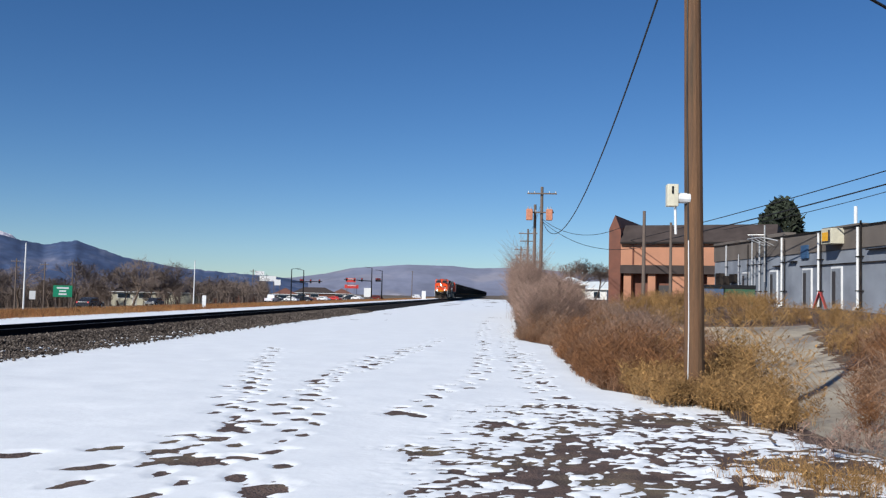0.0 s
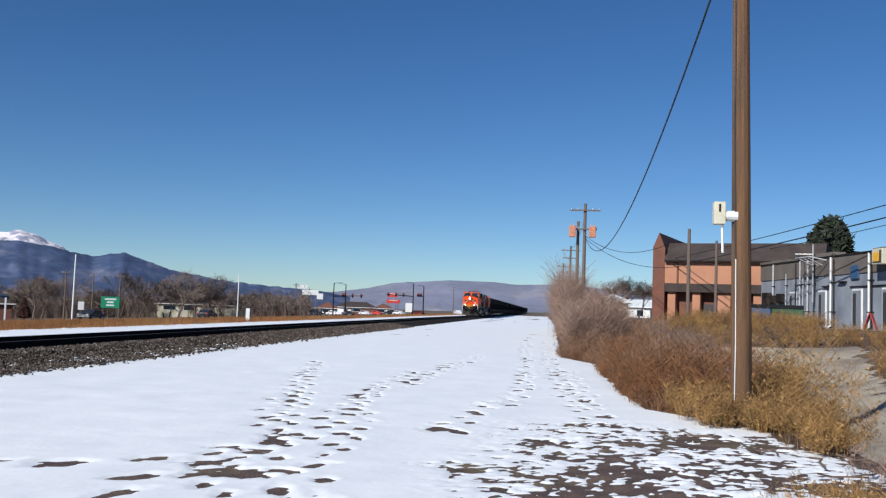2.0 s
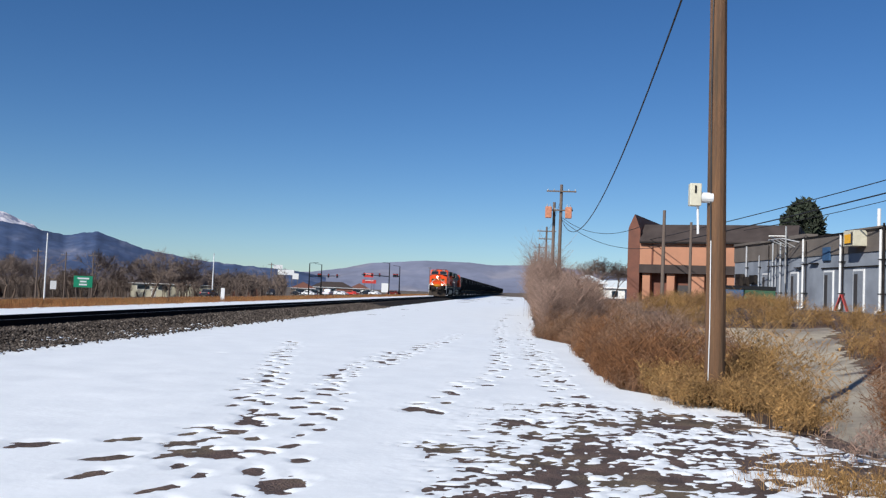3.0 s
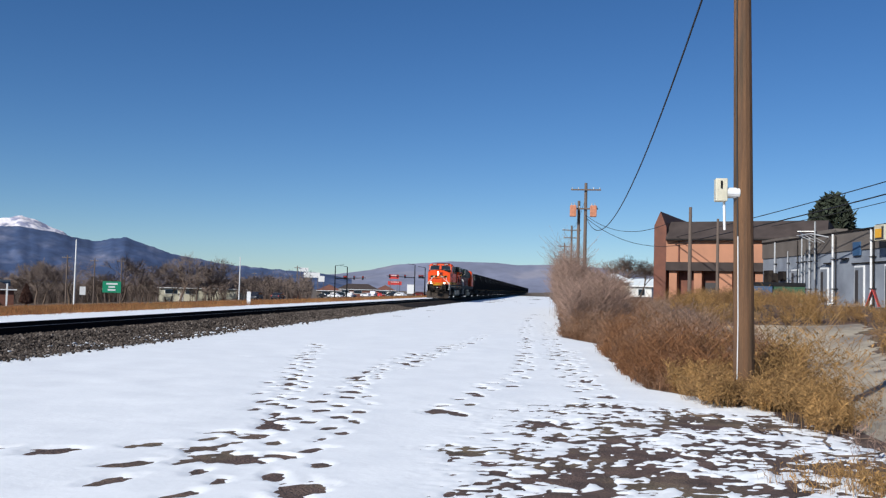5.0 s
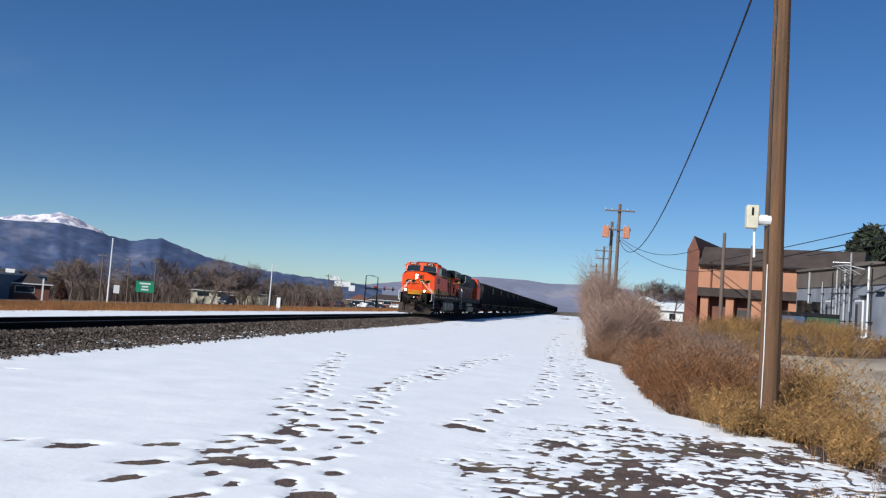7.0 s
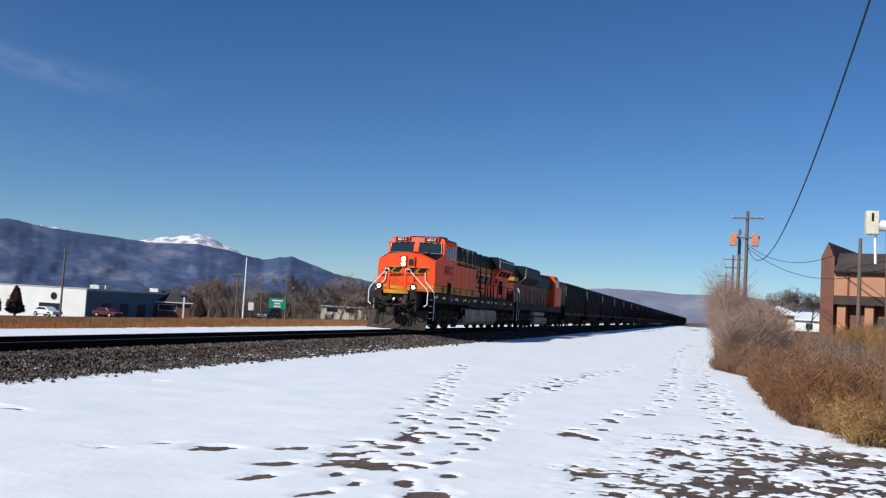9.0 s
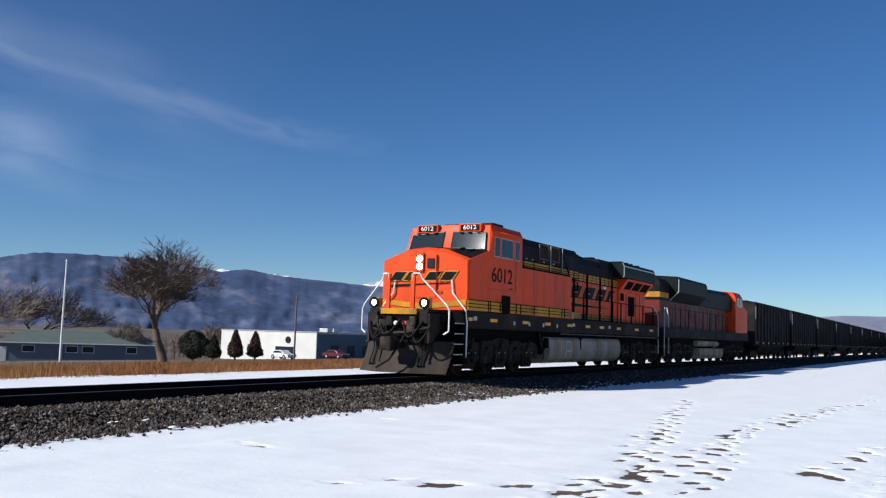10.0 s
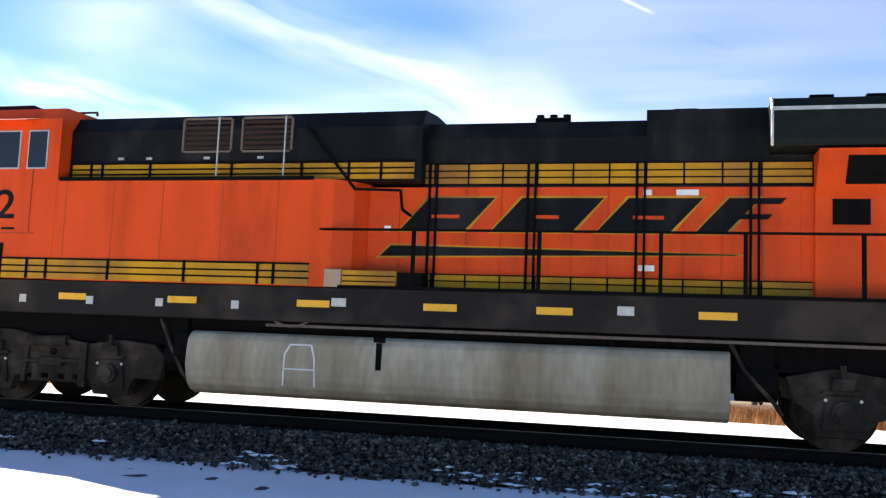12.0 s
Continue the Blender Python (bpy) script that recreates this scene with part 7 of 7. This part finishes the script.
SPOTS = [(0, 46.6, 104, 1.12, 40, 1.35), (2, 57.0, 192, 1.2, 10, 1.2), (2, 54.3, 195, 1.25, 200, 1.25), (2, 55.6, 205, 1.2, 90, 1.2), (2, 56.4, 118, 0.9, 120, 1.0), (1, 61.9, 120, 1.08, 0), (2, 59.6, 185, 1.05, 60), (2, 60.8, 150, 0.9, 160),
         (1, 25.7, 225, 1.0, 20), (1, 22.4, 217, 1.0, 100), (1, 23.2, 240, 0.9, 190), (1, 19.8, 237, 1.0, 260), (2, 20.6, 255, 0.9, 30), (2, 28.6, 210, 0.85, 80), (1, 30.4, 225, 0.9, 150),
         (1, 30.0, 203, 0.7, 20), (3, 24.6, 215, 1.0, 10), (3, 21.4, 205, 0.95, 90), (3, 27.0, 220, 1.0, 170), (3, 18.0, 255, 1.0, 200), (3, 17.2, 250, 1.0, 20), (3, 15.8, 275, 0.95, 80), (3, 26.4, 235, 1.1, 240), (3, 31.6, 210, 1.0, 300),
         (3, 16.6, 295, 1.0, 150), (3, 14.9, 325, 1.0, 40), (2, 29.6, 245, 0.9, 33), (1, 32.5, 240, 0.8, 77), (3, 22.9, 230, 1.2, 15), (3, 19.2, 250, 1.15, 65), (3, 20.2, 225, 1.0, 200),
         (2, 85.2, 88, 0.85, 90), (2, 83.6, 100, 0.8, 20), (1, 88.5, 105, 0.9, 220), (0, 101.0, 92, 0.9, 15), (1, 98.0, 84, 0.9, 110), (2, 104.0, 85, 1.0, 210), (1, 112.0, 80, 1.1, 300), (2, 116.0, 84, 1.0, 50), (0, 108.5, 95, 0.9, 170),
         (3, 72.5, 145, 1.0, 0), (3, 66.0, 160, 1.0, 0), (3, 48.8, 170, 1.0, 0), (3, 57.0, 180, 1.3, 0), (3, 43.8, 180, 1.0, 0), (3, 62.8, 128, 0.95, 44),
         (1, -4.6, 130, 0.5, 100), (2, -5.0, 126, 0.5, 200), (1, -6.0, 135, 0.5, 20), (2, -7.0, 140, 0.5, 130)]
used = set()
for k, az, d, s, turn, *wide in SPOTS:
    w = s * (wide[0] if wide else 1.0)
    x, y = bearing(az, d)
    m = pose(x, y, ground_z(x, y), 0, 0, turn) @ Matrix.Diagonal((w, w, s, 1))
    if k in used:
        copy_thing(TREES[k], m)
    else:
        used.add(k)
        TREES[k].matrix_basis = m


def conifer(x, y, z, h, r, label, seed, round_top=False, mat=None):
    rng = np.random.default_rng(seed)
    T = empty("conifer", label, "tree", "evergreen trees")
    b = nb()
    tube(b, (0, 0, -0.2), (0, 0, h * 0.85), 0.04 * h, 0.02, n=8)
    part("trunk", b, M_BARK, T)
    verts, faces = [], []
    for _ in range(6500):
        f = rng.uniform(0, 1)
        prof = math.sqrt(max(0, 1 - (2 * f - 1) ** 2)) if round_top else (1 - f) ** 0.75 * min(1, f * 8 + 0.3)
        a = rng.uniform(0, 2 * math.pi)
        lump = 0.82 + 0.3 * noise.noise((math.cos(a) * 1.6 + seed, math.sin(a) * 1.6, f * 4))
        rr = r * prof * lump * rng.uniform(0.55, 1.0) ** 0.4
        z0 = 0.12 * h + f * 0.88 * h if not round_top else 0.08 * h + f * 0.92 * h
        c = np.array((rr * math.cos(a), rr * math.sin(a), z0))
        s = 0.022 * h * rng.uniform(0.7, 1.4)
        base = len(verts)
        for _k in range(3):
            verts.append(tuple(c + rng.normal(0, 1, 3) * s))
        faces.append((base, base + 1, base + 2))
    raw("crown", verts, faces, mat or M_CONIFER, T)
    return placed(T, x, y, z)


for az, d, h, r, lab, sd, rt in ((44.9, 133, 4.2, 2.3, "dark rounded juniper bush by the road", 1, True), (43.7, 137, 3.6, 1.6, "dark evergreen shrub by the road", 2, False), (42.4, 136, 4.3, 1.55, "brown cone-shaped clipped evergreen shrub", 3, False), (41.2, 138, 4.1, 1.55, "brown cone-shaped clipped evergreen shrub", 4, False),
                                 (30.9, 155, 3.3, 1.3, "brown cone-shaped evergreen shrub", 5, False), (81.2, 88, 7.6, 4.3, "broad dark evergreen tree", 6, True), (78.6, 90, 7.9, 2.6, "dark evergreen tree beside the road", 7, True), (83.2, 92, 6.6, 2.8, "broad dark evergreen tree", 8, True), (-16.9, 96, 10.4, 2.7, "round dark pine behind the workshop", 9, True)):
    x, y = bearing(az, d)
    conifer(x, y, ground_z(x, y), h, r, lab, sd, rt, M_BROWNCONE if "cone" in lab else None)


def blades(name, spots, mat, label, category, stems, height, spread, width, twigs=0, seed=1, leaves=0, clump=0.12):
    """Dry plants: each a tuft of thin leaning stems, some with side twigs and small curled leaves."""
    rng = np.random.default_rng(seed)
    verts, faces = [], []
    for x, y, z, s in spots:
        for _ in range(stems):
            a, l = rng.uniform(0, 6.283), abs(rng.normal(0, spread))
            h = height * s * rng.uniform(0.55, 1.15)
            bx, by = x + rng.normal(0, clump * s), y + rng.normal(0, clump * s)
            tx, ty = bx + math.cos(a) * l * h, by + math.sin(a) * l * h
            w = width * rng.uniform(0.7, 1.4)
            pa = rng.uniform(0, 6.283)
            px, py = math.cos(pa) * w, math.sin(pa) * w
            base = len(verts)
            verts += [(bx - px, by - py, z - 0.05), (bx + px, by + py, z - 0.05), (tx, ty, z + h)]
            faces.append((base, base + 1, base + 2))
            for _k in range(twigs):
                f = rng.uniform(0.35, 0.95)
                sx, sy, sz = bx + (tx - bx) * f, by + (ty - by) * f, z + h * f
                a2, l2 = rng.uniform(0, 6.283), h * rng.uniform(0.1, 0.28)
                base = len(verts)
                ex, ey, ez = sx + math.cos(a2) * l2, sy + math.sin(a2) * l2, sz + l2 * rng.uniform(0.3, 1.2)
                verts += [(sx, sy, sz - w), (sx, sy, sz + w), (ex - py * 1.4, ey + px * 1.4, ez), (ex + py * 1.4, ey - px * 1.4, ez + w)]
                faces += [(base, base + 1, base + 3, base + 2)]
            for _k in range(leaves):
                f = rng.uniform(0.4, 1.0)
                c = np.array((bx + (tx - bx) * f, by + (ty - by) * f, z + h * f)) + rng.normal(0, 0.07, 3) * h
                base = len(verts)
                verts += [tuple(c + rng.normal(0, 0.016, 3)) for _v in range(3)]
                faces.append((base, base + 1, base + 2))
    return tagged(raw(name, verts, faces, mat), label, category, kind="stuff")


rng = np.random.default_rng(12)
spots = []
for _ in range(56000):
    y = rng.uniform(-45, 110) if rng.random() < 0.72 else rng.uniform(110, 420)
    x = -22.6 - 25.0 * rng.random() ** 1.4 + rng.normal(0, 0.25)
    if noise.noise((x * 0.10, y * 0.06, 3.0)) < -0.32:
        continue
    spots.append((x, y, ground_z(x, y), rng.uniform(0.6, 1.25) * (1 + 0.35 * noise.noise((x * 0.2, y * 0.1, 8.0)))))
blades("field_grass", spots[::2] + spots[3::4], M_GRASS, "dry orange-brown grass field", "grass", 9, 0.40, 0.55, 0.011, 0, 2)
blades("straw_grass", spots[1::4], M_STRAW, "dry straw-coloured grass field", "grass", 9, 0.38, 0.55, 0.010, 0, 3)


def verge(n, y0, y1, dx0, dx1, seed, s0, s1, keep=-0.22):
    r = np.random.default_rng(seed)
    out = []
    while len(out) < n:
        y = y0 + (y1 - y0) * r.random() ** 1.3
        e = snow_edge(y)
        x = e + r.uniform(dx0, dx1) * (1 + max(0, y - 20) * 0.02)
        if noise.noise((x * 0.5, y * 0.4, seed)) < keep:
            continue
        if y < 42 and wash(x, y) < 1.05 and x > 4.0 and r.random() < 0.97:
            continue
        out.append((x, y, ground_z(x, y), r.uniform(s0, s1) * (1 + 0.65 * noise.noise((x * 0.6, y * 0.5, 5.0)))))
    return out


blades("brown_weeds", verge(2000, 16.2, 62, 0.1, 2.7, 21, 0.35, 1.05), M_WEED, "tall dry rusty-brown weeds on the verge", "weeds", 15, 0.85, 0.24, 0.0036, 6, 4, 2, 0.16)
blades("pale_weeds", verge(480, 17.0, 50, 0.8, 3.2, 25, 0.5, 1.1, -0.05), M_PALEWEED, "pale pinkish-grey dry weeds among the brown ones", "weeds", 14, 1.0, 0.2, 0.0034, 8, 24, 0, 0.15)
blades("straw_weeds", verge(150, 15.0, 32, 1.2, 3.2, 22, 0.5, 1.1), M_STRAW, "dry straw-coloured weeds behind the pole", "weeds", 12, 0.8, 0.28, 0.0028, 9, 5, 5)
blades("low_weeds", verge(900, 15.0, 38, -0.2, 0.9, 23, 0.2, 0.55), M_WEED, "low dry weeds at the snow's edge", "weeds", 12, 0.7, 0.45, 0.0036, 4, 6)
# tufts round the foot of the pole and along the bank of the wash
r3 = np.random.default_rng(31)
near = [(2.9 + r3.normal(0, 0.55), 15.6 + r3.normal(0, 0.6), 0.0, r3.uniform(0.3, 0.75)) for _ in range(150)]
near += [(3.75 + r3.normal(0, 0.22) + (y - 13.5) * 0.1, y, 0.0, r3.uniform(0.3, 0.85)) for y in r3.uniform(11.6, 15.0, 75)]
near += [(3.05 + r3.normal(0, 0.33), 14.35 + r3.normal(0, 0.22), 0.0, r3.uniform(0.3, 0.62)) for _ in range(90)]
near = [(x, y, ground_z(x, y), s) for x, y, z, s in near if x > 2.2]
blades("pole_weeds", near, M_STRAW, "golden dry weeds around the pole's foot", "weeds", 13, 0.72, 0.30, 0.0024, 10, 7, 6)
leafy = [(3.9 + r3.normal(0, 0.3) + (y - 13.5) * 0.13, y, 0.0, r3.uniform(0.75, 1.15)) for y in r3.uniform(13.0, 18.5, 17)]
blades("leafy_weeds", [(x, y, ground_z(x, y), s) for x, y, z, s in leafy], M_STRAW, "tall weeds with curled straw-coloured leaves", "weeds", 6, 1.35, 0.25, 0.003, 14, 17, 16)
corner = [(3.75 + r3.normal(0, 0.25), 10.1 + r3.normal(0, 0.25), 0.0, r3.uniform(0.35, 0.7)) for _ in range(13)]
blades("corner_weeds", [(x, y, ground_z(x, y), s) for x, y, z, s in corner], M_SHRUB, "grey dry twigs at the verge's corner", "weeds", 9, 0.55, 0.45, 0.0034, 7, 8)
turf = [(3.1 + r3.normal(0, 0.45), 8.5 + r3.normal(0, 0.35), 0.0, r3.uniform(0.25, 0.5)) for _ in range(110)]
blades("turf_grass", [(x, y, ground_z(x, y), s) for x, y, z, s in turf], M_STRAW, "short straw-coloured grass at the verge's corner", "grass", 14, 0.42, 0.6, 0.004, 1, 18)
# far bank
bank = [(r3.uniform(7, 19), r3.uniform(30, 58), 0.0, r3.uniform(0.35, 1.1)) for _ in range(1500)]
bank = [(x, y, ground_z(x, y), s) for x, y, z, s in bank if not (x > 14.6 and y > 42) and not (y < 40 and wash(x, y) < 1.0) and noise.noise((x * 0.5, y * 0.3, 7.0)) > -0.15]
blades("bank_weeds", bank, M_STRAW, "dry yellow weeds on the far bank", "weeds", 12, 0.8, 0.34, 0.0045, 8, 9, 4)
right = [(0.0, r3.uniform(12, 30), 0.0, r3.uniform(0.5, 1.15)) for _ in range(260)]
right = [(6.6 + 0.255 * (y - 11) + abs(r3.normal(0, 1.2)), y, z, s) for x, y, z, s in right]
blades("wash_shrubs", [(x, y, ground_z(x, y), s) for x, y, z, s in right], M_WEED, "bare brown shrubs along the wash", "shrubs", 12, 0.95, 0.4, 0.004, 10, 10, 4)
tall = [(y * r3.uniform(0.385, 0.46), y, 0.0, r3.uniform(0.5, 1.0)) for y in r3.uniform(12.5, 19.0, 24)]
blades("wispy_shrubs", [(x, y, ground_z(x, y), s) for x, y, z, s in tall], M_WEED, "tall sparse rusty shrubs at the wash's edge", "shrubs", 8, 1.5, 0.28, 0.003, 16, 14, 14)
# tall grey thicket beside the track
thick = [(y * r3.uniform(0.027, 0.085), y, 0.0, 0.22 + 0.34 * r3.random()) for y in r3.uniform(36, 58, 280)]
thick += [(y * (0.023 + 0.040 * f ** 1.2), y, 0.0, r3.uniform(0.45, 1.15) * (1.08 - 0.5 * f)) for y, f in zip(r3.uniform(56, 98, 430), r3.random(430))]
thick = [(x, y, ground_z(x, y), s * (1 + 0.45 * noise.noise((x * 0.9, y * 0.16, 4.0)))) for x, y, z, s in thick]
blades("thicket", thick, M_SHRUB, "dense bare grey-brown thicket beside the snow", "shrubs", 26, 3.7, 0.11, 0.0042, 15, 11, 0, 0.35)
woods = [(*bearing(r3.uniform(14.5, 34), r3.uniform(230, 310)), 0.0, r3.uniform(0.5, 1.1)) for _ in range(900)] + [(*bearing(r3.uniform(44, 120), r3.uniform(205, 270)), 0.0, r3.uniform(0.4, 0.9)) for _ in range(520)]
blades("far_woods", [(x, y, ground_z(x, y), s) for x, y, z, s in woods], M_TWIG, "far hazy bare winter woods", "woods", 11, 6.0, 0.18, 0.035, 6, 13)
# fallen sticks and stalks on the verge
for k in range(9):
    b = nb()
    x, y, a = 2.2 + r3.uniform(0, 1.9), 10.6 + r3.uniform(-1.8, 3.0), r3.uniform(0, 3.1)
    z = ground_z(x, y) + 0.03
    pts = [(x + math.cos(a) * t + r3.normal(0, 0.03), y + math.sin(a) * t + r3.normal(0, 0.03), z + r3.uniform(0, 0.05)) for t in (0, 0.15, 0.3, 0.48)]
    pipe(b, pts, 0.007 + 0.007 * r3.random())
    tagged(part("fallen_branch", b, M_BARK), "dead brown branch lying on patchy snow", "branch", "fallen branches")

# ================= moving things =================
def train_at(t):
    """Where the leading nose is along the track."""
    k = t - 11.3
    return -0.60 - 18.42 * k + 0.045 * k * k - 0.020 * k ** 3 if k > -6 else train_at(5.31) + (5.3 - t) * 19.2


def motions():
    times = [i * 0.5 for i in range(25)]
    for thing, offset in [(LEAD, 0.0), (SECOND, 19.9)] + [(c, 42.3 + i * CAR_LEN) for i, c in enumerate(CARS)]:
        walk(thing, [(t, pose(TRACK_X, train_at(t) + offset, RAIL_Z)) for t in times])
    for v, x, y, speed in TRAFFIC:
        turn = 180 if speed > 0 else 0
        walk(v, [(t, pose(x, y + speed * t, ground_z(x, 0) + 0.06, 0, 0, turn)) for t in (0.0, 6.0, 12.0)])
    fast = [i / FPS for i in range(int(12 * FPS) + 1)]
    for w, y in LEAD_AXLES + SECOND_AXLES:
        walk(w, [(t, pose(0, y, 0.53, math.degrees((train_at(0) - train_at(t)) / 0.53), 0, 0)) for t in fast])


motions()
